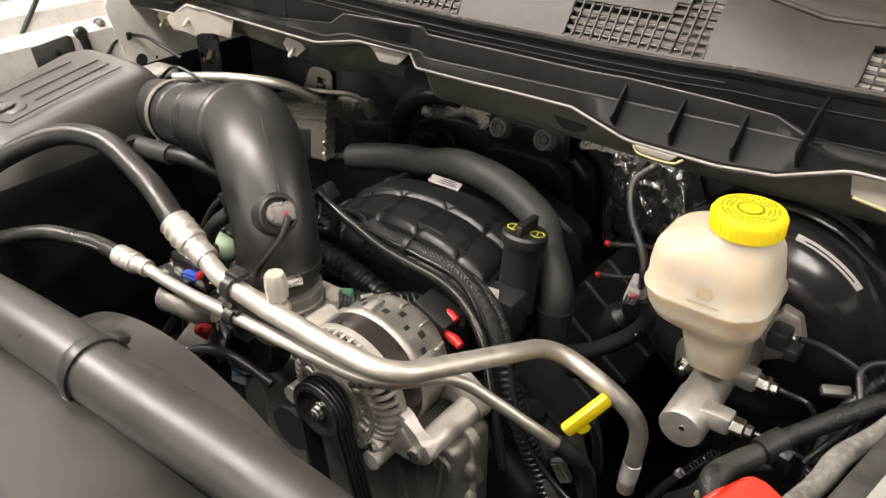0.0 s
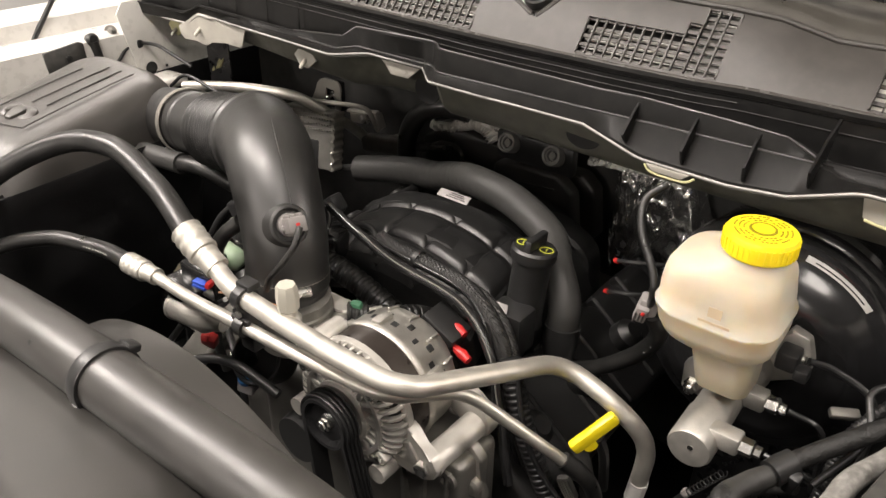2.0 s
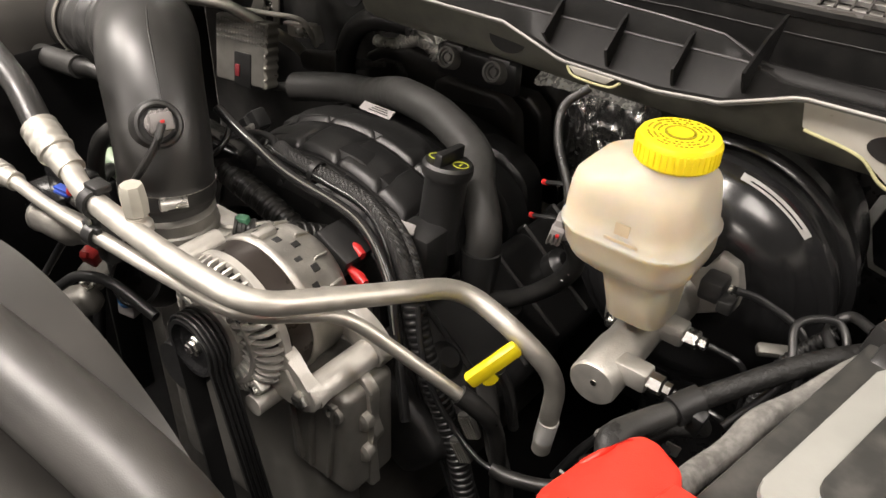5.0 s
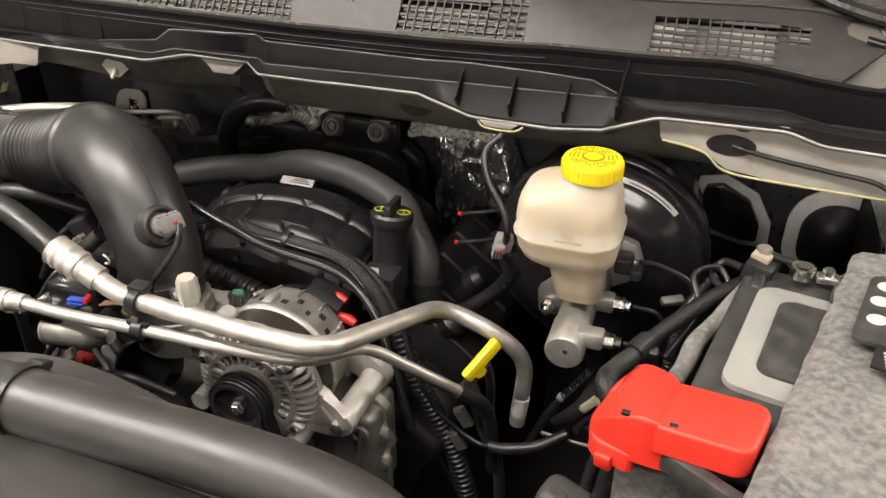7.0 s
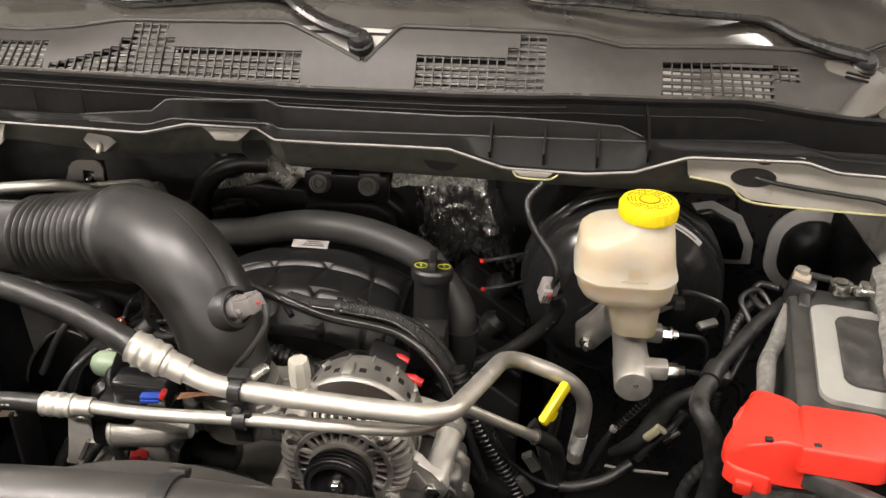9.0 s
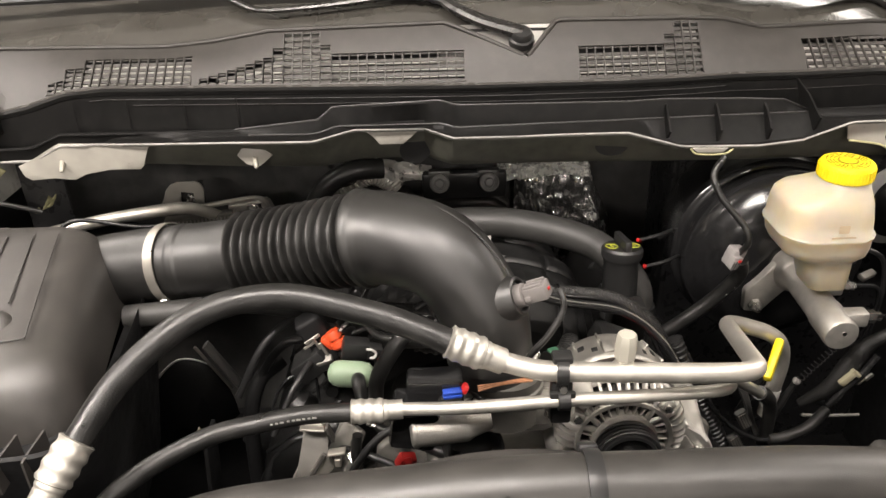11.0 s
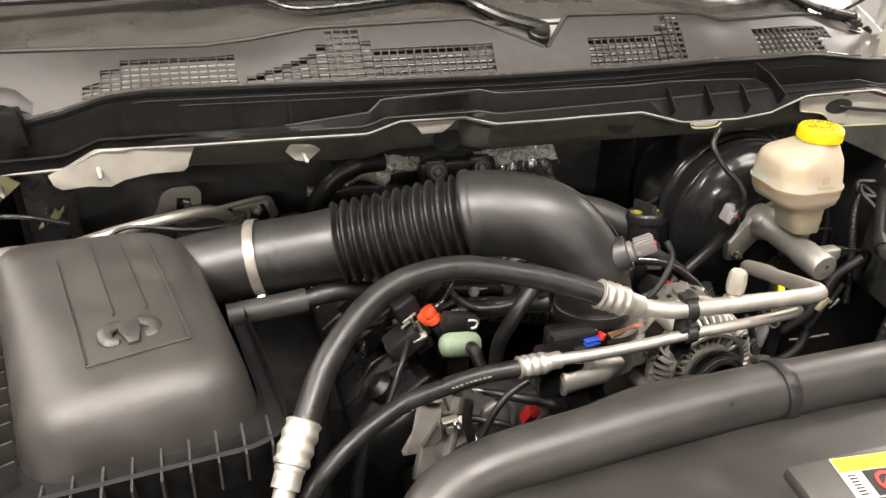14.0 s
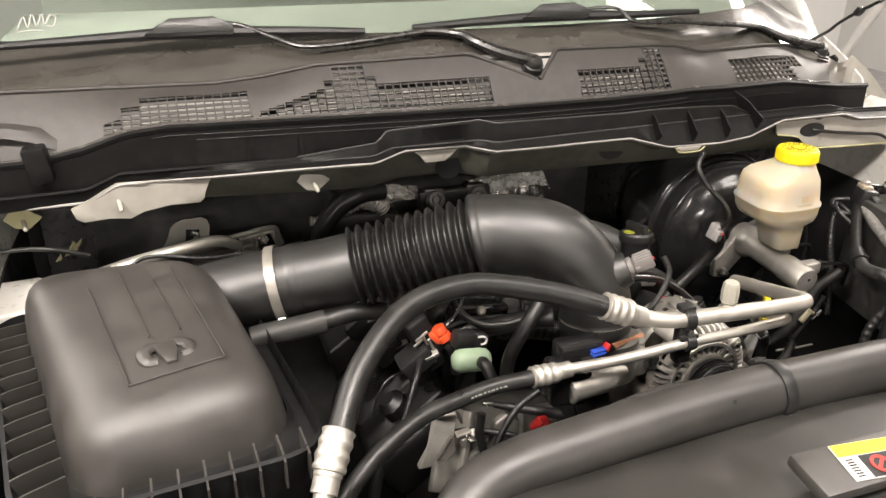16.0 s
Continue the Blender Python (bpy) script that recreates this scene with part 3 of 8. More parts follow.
bm = B()
prism(bm, rounded(0.135, 0.155, 0.06, 8), 0.004, pose(0.765, 1.03, 0.975, 90), 0.001)
part("ring", bm, PALEGREY, t, "pale grey foam ring")
bm = B()
prism(bm, rounded(0.10, 0.118, 0.046, 8), 0.004, pose(0.767, 1.025, 0.972, 90), 0.001)
lathe(bm, [(0.044, 0), (0.03, 0.016), (0.012, 0.024)], pose(0.767, 1.021, 0.985, 90), 24)
part("boot", bm, BLACK, t)

bm = B()
prism(bm, [(0.384, 0.976), (0.370, 1.006), (0.366, 1.030), (0.380, 1.050), (0.410, 1.060), (0.440, 1.052), (0.424, 1.042), (0.407, 1.030), (0.400, 1.006), (0.402, 0.980)], 0.004, pose(0, 1.029, 0, 90), 0.001)
t = thing("booster_gasket", (0.40, 1.027, 1.02), "pale curved foam gasket behind the brake booster", "gasket")
part("seal", bm, PALEGREY, t)
# pale bracket plate with a square hole and a bolt
t = thing("body_bracket", (-0.515, 1.06, 1.03), "pale painted body bracket with a square hole and a bolt", "bracket")
bm = B()
prism(bm, [(-0.582, 0.985), (-0.566, 1.002), (-0.556, 1.018), (-0.550, 1.036), (-0.541, 1.046), (-0.528, 1.051), (-0.496, 1.052), (-0.486, 1.047), (-0.482, 1.036), (-0.488, 0.985), (-0.502, 0.985), (-0.500, 1.031), (-0.524, 1.034), (-0.529, 0.985)][::-1], 0.004, pose(0, 1.057, 0, 90), 0.0008)
part("plate", bm, FLANGE, t)
bm = B(); box(bm, (0.05, 0.004, 0.06), pose(-0.51, 1.066, 1.018), 0)
part("hole", bm, INK, t)
bm = B(); lathe(bm, [(0.008, 0), (0.008, 0.006), (0.0045, 0.007), (0.0045, 0.022), (0.003, 0.024)], pose(-0.509, 1.062, 1.018, 90), 6)
part("bolt", bm, STEEL, t)

bm = B(); box(bm, (0.28, 0.112, 0.020), pose(-0.868, 0.814, 1.050, 0, 0, 4), 0.008, 3)
structure("fender_shelf", bm, PAINT, "white painted inner fender shelf behind the air cleaner", "fender")

# white body patches and tabs below the lip
def patch(nm, outline, y, parent_label, depth=0.003, material=PAINT, tilt=90):
    bm = B()
    prism(bm, outline, depth, Matrix.Translation((0, y, 0)) @ pose(0, 0, 0, tilt), 0.0008)
    return structure(nm, bm, material, parent_label, "body panel")


patch("body_patch", [(-0.672, 1.176), (-0.645, 1.188), (-0.622, 1.201), (-0.6071, 1.2085), (-0.535, 1.2065), (-0.474, 1.206), (-0.481, 1.197), (-0.486, 1.185), (-0.490, 1.172), (-0.497, 1.166), (-0.540, 1.167), (-0.576, 1.162), (-0.595, 1.152), (-0.623, 1.157), (-0.657, 1.1535), (-0.667, 1.160)][::-1], 0.838, "white painted body flange showing below the cowl trough", material=FLANGE)
patch("body_tab", [(-0.172, 1.219), (-0.085, 1.218), (-0.098, 1.206), (-0.112, 1.194), (-0.146, 1.194), (-0.153, 1.206)][::-1], 0.834, "small white painted tab below the cowl lip", material=FLANGE)
patch("body_tab", [(0.288, 1.197), (0.338, 1.196), (0.330, 1.189), (0.296, 1.190)][::-1], 0.774, "small white painted tab with yellow sealer", material=FLANGE)
patch("body_patch", [(0.505, 1.222), (0.645, 1.228), (0.69, 1.214), (0.80, 1.21), (0.80, 1.157), (0.64, 1.162), (0.588, 1.168), (0.562, 1.188), (0.51, 1.197)][::-1], 0.79, "white painted body panel beside the brake booster", material=FLANGE)
bm = B(); tube(bm, spline([(0.512, 0.786, 1.196), (0.56, 0.786, 1.187), (0.587, 0.786, 1.167), (0.64, 0.786, 1.161), (0.80, 0.786, 1.156)]), 0.0016, 8)
structure("sealer_bead", bm, GASKET, "yellowish sealer bead along the body panel edge", "trim")
bm = B(); tube(bm, spline([(0.286, 0.772, 1.196), (0.296, 0.772, 1.188), (0.332, 0.772, 1.187), (0.345, 0.772, 1.194)]), 0.0014, 8)
structure("sealer_bead", bm, GASKET, "yellowish sealer bead under the cowl lip", "trim")
for hx, hz, hw, hh in ((0.590, 1.199, 0.056, 0.026), (0.600, 1.220, 0.016, 0.006), (-0.096, 1.175, 0.046, 0.042), (0.186, 1.189, 0.048, 0.032)):
    bm = B()
    prism(bm, [(hw / 2 * math.cos(a), hh / 2 * math.sin(a)) for a in np.linspace(0, 2 * math.pi, 20, endpoint=False)], 0.003, pose(hx, 0.789 if hx > 0.4 else 0.858 if hx < 0 else 0.816, hz, 90), 0)
    structure("hole_plug", bm, INK, "dark oval hole in the body panel", "hole")
# clip with a white stud
for cx, cz, cy, pm in ((-0.327, 1.180, 0.832, FLANGE), (-0.742, 1.150, 0.878, GASKET)):
    t = thing("trim_clip", (cx, cy, cz), "pale metal clip with a white stud on the firewall beam", "clip", "trim clips")
    bm = B(); prism(bm, [(-0.026, 0.004), (-0.018, 0.014), (0.008, 0.016), (0.026, 0.003), (0.006, -0.013), (-0.012, -0.010)], 0.003, pose(cx, cy, cz, 80), 0.001)
    part("plate", bm, pm, t)
    bm = B(); lathe(bm, [(0.0035, 0), (0.0035, 0.016), (0.002, 0.019)], along((cx, cy - 0.002, cz), (cx + 0.004, cy - 0.02, cz - 0.01)), 12)
    part("stud", bm, WHITEPLASTIC, t)

t = thing("patch_stud", (-0.57, 0.836, 1.17), "white plastic stud on the white body flange", "stud")
bm = B(); lathe(bm, [(0.0035, 0), (0.0035, 0.018), (0.002, 0.021)], along((-0.608, 0.838, 1.182), (-0.604, 0.818, 1.170)), 12)
part("stud", bm, WHITEPLASTIC, t)

# fenders, inner aprons, bay floor
for s, nm in ((-1, "fender_west"), (1, "fender_east")):
    bm = B()
    rows = []
    for y in np.linspace(-0.75, 1.25, 26):
        e = 0.03 * max(0, (y - 0.6)) + 0.05 * max(0, -0.2 - y)
        rows.append([(s * (0.802 - e), y, 1.06), (s * (0.805 - e), y, 1.145), (s * (0.83 - e), y, 1.16), (s * (0.86 - e), y, 1.155), (s * (0.865 - e), y, 1.185), (s * (0.90 - e), y, 1.205), (s * (0.98 - e), y, 1.18), (s * (1.0 - e), y, 1.0), (s * (1.01 - e), y, 0.6)])
    sheet(bm, rows, 0.003)
    structure(nm, bm, PAINT, "white painted front fender with its inner apron", "fender")
for s in (-1, 1):
    bm = B()
    sheet(bm, [[(s * (0.80 - 0.03 * max(0, y - 0.6) + 0.004 * math.sin(14 * y)), y, z) for z in (0.35, 0.7, 0.95, 1.062)] for y in np.linspace(-0.75, 1.1, 30)], 0.003)
    structure("inner_apron", bm, UNDERBODY, "dark inner fender apron", "apron")
bm = B(); box(bm, (1.6, 2.2, 0.02), pose(0, 0.25, 0.42), 0)
structure("bay_floor", bm, UNDERBODY, "dark underside of the engine bay", "undertray")
bm = B(); box(bm, (1.7, 0.05, 0.62), pose(0, -0.42, 0.75), 0.01)
structure("radiator_support", bm, BLACK, "black radiator support at the front of the bay", "radiator support")

# white rear apron on the passenger side, with its fittings
bm = B()
prism(bm, [(0.785, 1.185), (0.80, 1.118), (0.815, 1.05), (0.90, 0.90), (1.06, 0.86), (1.06, 1.205), (0.80, 1.205)], 0.003, Matrix(((0, 0, 1, -0.796), (1, 0, 0, 0), (0, 1, 0, 0), (0, 0, 0, 1))), 0.0008)
structure("rear_apron", bm, PAINT, "white painted rear apron panel with round holes", "apron")
for hy, hz, hr in ((0.838, 1.071, 0.0125), (0.927, 1.02, 0.014), (0.872, 1.068, 0.003), (0.868, 1.055, 0.003)):
    bm = B(); lathe(bm, [(hr, 0), (hr, 0.0015)], pose(-0.7935, hy, hz, 0, 90), 20)
    structure("apron_hole", bm, INK, "dark round hole in the white apron", "hole")
t = thing("fender_plate", (-0.806, 0.675, 1.12), "flat black plate on the white inner fender", "plate")
bm = B(); prism(bm, [(0.636, 1.143), (0.640, 1.095), (0.716, 1.090), (0.713, 1.146), (0.705, 1.150)], 0.004, Matrix(((0, 0, 1, -0.803), (1, 0, 0, 0), (0, 1, 0, 0), (0, 0, 0, 1))), 0.001)
part("plate", bm, BATTERY, t)
bm = B(); lathe(bm, [(0.006, 0), (0.006, 0.003), (0.003, 0.004)], pose(-0.799, 0.68, 1.125, 0, 90), 12)
part("rivet", bm, BLACK, t)
t = thing("fender_grommet", (-0.81, 0.735, 1.13), "black rubber grommet with a stalk on the inner fender", "grommet")
bm = B(); lathe(bm, [(0.006, -0.004), (0.0125, -0.002), (0.0125, 0.006), (0.008, 0.010)], pose(-0.806, 0.733, 1.146, 0, 75), 18); tube(bm, spline([(-0.800, 0.733, 1.144), (-0.797, 0.736, 1.12), (-0.797, 0.738, 1.09)]), [0.009, 0.008, 0.010], 12)
part("grommet", bm, RUBBER, t)
t = thing("fender_bolt", (-0.83, 0.79, 1.155), "dull steel bolt with a washer on the fender flange", "bolt")
bm = B(); lathe(bm, [(0.013, 0), (0.013, 0.002), (0.008, 0.002), (0.008, 0.009), (0.004, 0.010), (0.004, 0.016)], pose(-0.815, 0.780, 1.150, 0, 60), 12)
part("head", bm, CASTDARK, t)

# windscreen, dashboard, roof pillars, hood


def bow(x):
    """How far the glass bends to the rear towards the pillar."""
    u = x / 0.86
    return 0.10 * u**2 + (0.20 * u**4 if x > 0 else 0.0)


bm = B()
rows = []
for x in np.linspace(-0.86, 0.86, 24):
    rows.append([(x, 0.925 + s + bow(x), 1.341 + 0.75 * s) for s in np.linspace(0, 0.62, 10)])
sheet(bm, rows, 0.005)
ws = structure("windscreen", bm, GLASS, "green-tinted glass windscreen", "windscreen")
ws.visible_shadow = False
# opaque strip over the glass foot; its grey-brown paints in the reflection
bm = B()
rows = []
for x in np.linspace(-0.84, 0.84, 40):
    y0, z0, y1, z1 = lerp(REAR_LINE, x) + 0.005, lerp(REAR, x) - 0.004, 0.925 + 0.042 + bow(x), 1.341 + 0.75 * 0.042 + 0.004
    rows.append([(x, y0 + (y1 - y0) * u, z0 + (z1 - z0) * u + 0.004 * math.sin(math.pi * u)) for u in np.linspace(0, 1, 6)])
sheet(bm, rows, 0.001)
structure("windscreen_band", bm, FRIT, "dusty grey-brown band along the windscreen foot, toned for the reflection there", "trim")
# interior coloured pale so the glass looks as bright as its reflection would
bm = B()
sheet(bm, [[(x, 1.00 + bow(x), 1.335), (x, 1.22 + 0.5 * bow(x), 1.345), (x, 1.55, 1.34), (x, 1.65, 1.2), (x, 1.7, 0.9)] for x in np.linspace(-0.78, 0.78, 15)], 0.01)
structure("dashboard", bm, CABIN, "dashboard behind the windscreen, pale to stand for the glass's reflection", "dashboard")
bm = B(); box(bm, (1.7, 0.05, 1.2), pose(0, 2.4, 1.4), 0.02)
box(bm, (1.7, 1.0, 0.05), pose(0, 2.0, 1.84), 0.02)
structure("cabin", bm, CABIN, "cabin backdrop behind the windscreen, pale to stand for the glass's reflection", "cabin")
for s in (-1, 1):
    bm = B()
    tube(bm, [(s * 0.85, 1.10, 1.24), (s * 0.865, 1.20, 1.33), (s * 0.86, 1.30, 1.40), (s * 0.84, 1.52, 1.57), (s * 0.80, 1.80, 1.80)], 0.045, 14)
    structure("pillar", bm, PAINT, "white painted windscreen pillar", "pillar")
bm = B()
rows = []
for x in np.linspace(-0.84, 0.84, 18):
    row = []
    for s in np.linspace(0, 1.25, 14):
        row.append((x, 1.00 - s * math.cos(radians(56)) - 0.03 * math.sin(2.4 * s), 1.50 + s * math.sin(radians(56)) + 0.05 * math.cos(x * 1.6) * math.sin(2.2 * s)))
    rows.append(row)
sheet(bm, rows, 0.02)
hood = structure("hood", bm, PAINT, "white painted hood, propped open", "hood")
t = thing("hood_cable", (0.83, 0.98, 1.35), "thin black washer hose clipped up the hood hinge", "hose")
bm = B(); tube(bm, spline([(0.775, 1.04, 1.300), (0.82, 1.030, 1.325), (0.822, 1.004, 1.348), (0.822, 0.961, 1.377), (0.822, 0.902, 1.412), (0.82, 0.83, 1.47)]), 0.0035, 8)
part("hose", bm, RUBBER, t)
bm = B(); box(bm, (0.014, 0.014, 0.018), pose(0.822, 0.961, 1.377, 40, 0, 0), 0.003)
part("clip", bm, BLACK, t)
t = thing("corner_plate", (0.82, 1.0, 1.27), "white painted body corner plate with dark slots", "plate")
bm = B(); prism(bm, [(0.90, 1.215), (1.06, 1.235), (1.09, 1.30), (1.05, 1.315), (0.98, 1.285), (0.92, 1.25)], 0.006, Matrix(((0, 0, 1, 0.826), (1, 0, 0, 0), (0, 1, 0, 0), (0, 0, 0, 1))), 0.0015)
part("plate", bm, PAINT, t)
for hy, hz in ((1.03, 1.275), (0.965, 1.245)):
    bm = B(); box(bm, (0.004, 0.030, 0.008), pose(0.825, hy, hz, -25, 0, 0), 0)
    part("slot", bm, INK, t)
bm = B(); lathe(bm, [(0.012, 0), (0.012, 0.006), (0.007, 0.007)], pose(0.826, 1.00, 1.27, 0, -90), 6)
part("pivot_bolt", bm, BLACK, t)
for s in (-1, 1):
    t = thing("hood_strut", (s * 0.80, 0.78, 1.2), "slim hood support strut beside the fender", "hood strut", "hood struts")
    if s > 0:
        bm = B(); tube(bm, [(0.84, 1.00, 1.27), (0.832, 0.93, 1.385), (0.825, 0.80, 1.60)], 0.011, 12)
    else:
        bm = B(); tube(bm, [(-0.86, 0.585, 1.10), (-0.86, 0.65, 1.15), (-0.86, 0.72, 1.235), (-0.855, 0.80, 1.60)], 0.005, 10)
    part("cylinder", bm, LABEL if s > 0 else BLACK, t)
    bm = B(); tube(bm, [(s * 0.827, 0.80, 1.60), (s * 0.82, 0.70, 1.80)], 0.005, 10)
    part("rod", bm, STEEL, t)

# ---- intake duct: air cleaner, bellows, elbow, throttle ----
DUCT = [(-0.472, 0.673, 1.091), (-0.421, 0.661, 1.103), (-0.327, 0.642, 1.121), (-0.245, 0.619, 1.141), (-0.171, 0.589, 1.166), (-0.120, 0.567, 1.178), (-0.060, 0.529, 1.171), (-0.018, 0.503, 1.113), (-0.011, 0.493, 1.040)]
duct_line = spline(DUCT, 24)


def pick(line, a, b, n=140):
    """The part of a line between two shares of its length."""
    d = np.r_[0, np.cumsum(np.linalg.norm(np.diff(line, axis=0), axis=1))]
    s = np.linspace(a, b, n) * d[-1]
    return np.stack([np.interp(s, d, line[:, i]) for i in range(3)], 1)


t = thing("intake_duct", (-0.2, 0.58, 1.1), "satin black plastic intake duct with bellows and a bent elbow", "intake duct")
bm = B()
seg_line = pick(duct_line, 0.05, 0.286)
tube(bm, seg_line, np.interp(np.linspace(0, 1, 140), [0, 0.35, 0.38, 0.43, 0.46, 0.8, 1], [0.0490, 0.0488, 0.0494, 0.0494, 0.0480, 0.0476, 0.0485]), 40, False)
part("straight_cuff", bm, SATIN, t)
bm = B()
seg_line = pick(duct_line, 0.282, 0.570, 300)
wave = 0.0510 + 0.0050 * np.cos(np.linspace(0, 2 * math.pi * 12, 300))
tube(bm, seg_line, wave, 40, False)
part("bellows", bm, RUBBER, t, "ribbed rubber bellows", 60)
bm = B()
seg_line = pick(duct_line, 0.562, 1.0)
s = np.linspace(0, 1, 140)
tube(bm, seg_line, np.interp(s, [0, 0.012, 0.035, 0.050, 0.09, 0.3, 0.6, 0.86, 0.88, 0.93, 0.95, 1], [0.0560, 0.0592, 0.0592, 0.0560, 0.0545, 0.0530, 0.0490, 0.0476, 0.0492, 0.0492, 0.0470, 0.0470]), 48, False)
part("elbow", bm, SATIN, t)
bm = B()
seam = pick(duct_line, 0.60, 0.86)
out = []
for p, d in zip(seam, np.gradient(seam, axis=0)):
    d = d / np.linalg.norm(d)
    side = np.array((0.45, -0.15, 0.88))
    side = side - d * (side @ d)
    out.append(p + side / np.linalg.norm(side) * 0.0518)
tube(bm, out, 0.0009, 6)
part("mould_seam", bm, SATIN, t)
# temperature sensor in the elbow
sm = along((0.016, 0.482, 1.147), (0.061, 0.463, 1.172))
bm = B(); lathe(bm, [(0.0260, -0.014), (0.0240, -0.004), (0.0225, 0.001), (0.0215, 0.004), (0.0190, 0.005), (0.0175, 0.004), (0.017, -0.002)], sm, 32)
part("sensor_boss", bm, SATIN, t)
bm = B(); lathe(bm, [(0.013, -0.002), (0.013, 0.010), (0.009, 0.012)], sm, 20)
box(bm, (0.020, 0.017, 0.026), sm @ pose(0, 0, 0.025), 0.002)
for k in range(3):
    box(bm, (0.0025, 0.004, 0.022), sm @ pose(-0.007 + 0.007 * k, 0.0095, 0.025), 0.0008, 1)
box(bm, (0.024, 0.006, 0.008), sm @ pose(0, -0.002, 0.016), 0.0015)
sensor = part("sensor_plug", bm, mat("taupe_plug_plastic", (0.17, 0.158, 0.153), 0.42, vary=0.12), t, "taupe grey temperature sensor plug")
bm = B(); box(bm, (0.004, 0.003, 0.003), sm @ pose(0, 0, 0.0385), 0.0006)
part("lock_tab", bm, REDSMALL, sensor, "small red lock tab")
bm = B(); tube(bm, spline([(0.058, 0.462, 1.168), (0.061, 0.449, 1.151), (0.046, 0.440, 1.126), (0.030, 0.438, 1.106), (0.018, 0.44, 1.085)]), 0.0037, 10)
part("sensor_lead", bm, RUBBER, t)


def band_clamp(line, share, r, width, screw_dir, lab):
    seg = pick(line, share - 0.002, share + 0.002)
    p, d = seg[70], seg[-1] - seg[0]
    m = Matrix.Translation(p) @ Vector(d).to_track_quat("Z", "Y").to_matrix().to_4x4()
    t = thing("hose_clamp", p, lab, "hose clamp", "hose clamps")
    bm = B(); lathe(bm, [(r, -width / 2), (r + 0.0012, -width / 2), (r + 0.0012, width / 2), (r, width / 2)], m, 48, closed=True)
    part("band", bm, BAND, t)
    out = Vector(screw_dir) - Vector(d).normalized() * Vector(screw_dir).dot(Vector(d).normalized())
    out.normalize()
    q = Vector(p) + out * (r + 0.004)
    tang = Vector(d).normalized().cross(out)
    bm = B(); lathe(bm, [(0.0055, -0.011), (0.0055, 0.009), (0.0065, 0.009), (0.0065, 0.015), (0.004, 0.016)], along(q - tang * 0.0, q + tang), 12)
    part("screw", bm, STEEL, t)
    return t


band_clamp(duct_line, 0.103, 0.0515, 0.013, (0.15, -0.75, -0.65), "bright steel band clamp on the intake duct cuff")
band_clamp(duct_line, 0.955, 0.0478, 0.012, (0.85, -0.4, 0), "bright steel band clamp at the throttle end of the duct")

# air cleaner box
t = thing("air_cleaner_box", (-0.57, 0.5, 0.95), "dusty dark grey plastic air cleaner box with a domed lid", "air cleaner")


def loop(inset, z, z_front=None, r=0.05, n=7, rim=0.0):
    """The rounded outline of the box, pulled in by inset: narrower at its front."""
    corner = [(-0.470 - 0.8 * inset + 0.2 * rim, 0.735 - inset), (-0.728 + 0.65 * inset - rim, 0.735 - inset), (-0.640 + 0.65 * inset - 1.1 * rim, 0.352 + 0.5 * inset - rim), (-0.428 - 0.8 * inset + 0.4 * rim, 0.385 + 0.5 * inset - 1.1 * rim)]
    out = []
    for i in range(4):
        p, a, c = Vector(corner[i]), Vector(corner[i - 1]), Vector(corner[(i + 1) % 4])
        s, e = p + (a - p).normalized() * r, p + (c - p).normalized() * r
        for k in range(n + 1):
            u = k / n
            q = s * (1 - u)**2 + p * 2 * u * (1 - u) + e * u * u
            f = (q.y - 0.352) / 0.38
            out.append((q.x, q.y, z if z_front is None else z_front + (z - z_front) * f))
    return out


def lid_loop(inset, z, z_front, r, n=7):
    """The outline of the lid, which narrows to its outlet corner and falls towards its front."""
    corner = [(-0.492 - 0.8 * inset, 0.728 - inset), (-0.744 + 0.7 * inset, 0.728 - inset), (-0.655 + 0.7 * inset, 0.346 + 0.5 * inset), (-0.430 - 0.8 * inset, 0.384 + 0.5 * inset)]
    out = []
    for i in range(4):
        p, a, c = Vector(corner[i]), Vector(corner[i - 1]), Vector(corner[(i + 1) % 4])
        s, e = p + (a - p).normalized() * r, p + (c - p).normalized() * r
        for k in range(n + 1):
            u = k / n
            q = s * (1 - u)**2 + p * 2 * u * (1 - u) + e * u * u
            f = min(1.0, max(0.0, (q.y - 0.342) / 0.34))**0.47
            out.append((q.x, q.y, z_front + (z - z_front) * f))
    return out


bm = B()
sheet(bm, [lid_loop(*q) for q in ((0.0, 1.060, 1.056, 0.06), (0.002, 1.066, 1.060, 0.06), (0.006, 1.095, 1.070, 0.065), (0.011, 1.116, 1.079, 0.068), (0.016, 1.127, 1.085, 0.066), (0.023, 1.1370, 1.0905, 0.062), (0.032, 1.1445, 1.0955, 0.056), (0.044, 1.1500, 1.1000, 0.048), (0.057, 1.1530, 1.1042, 0.040), (0.075, 1.1548, 1.1085, 0.028), (0.100, 1.1556, 1.1130, 0.018))], 0, True)
bm.verts.ensure_lookup_table()
bm.faces.new(bm.verts[-32:])
lid = part("lid", bm, AIRBOX, t, angle=50)
bm = B()
for a, c in (((-0.641, 0.622), (-0.595, 0.424)), ((-0.595, 0.424), (-0.498, 0.446)), ((-0.498, 0.446), (-0.545, 0.655)), ((-0.607, 0.650), (-0.574, 0.501)), ((-0.575, 0.652), (-0.541, 0.507))):
    tube(bm, [(a[0] + (c[0] - a[0]) * u, a[1] + (c[1] - a[1]) * u, 1.1150 + 0.0416 * ((a[1] + (c[1] - a[1]) * u - 0.342) / 0.34)**0.47) for u in np.linspace(0, 1, 12)], 0.0011, 6)
part("panel_line", bm, AIRBOX, lid)
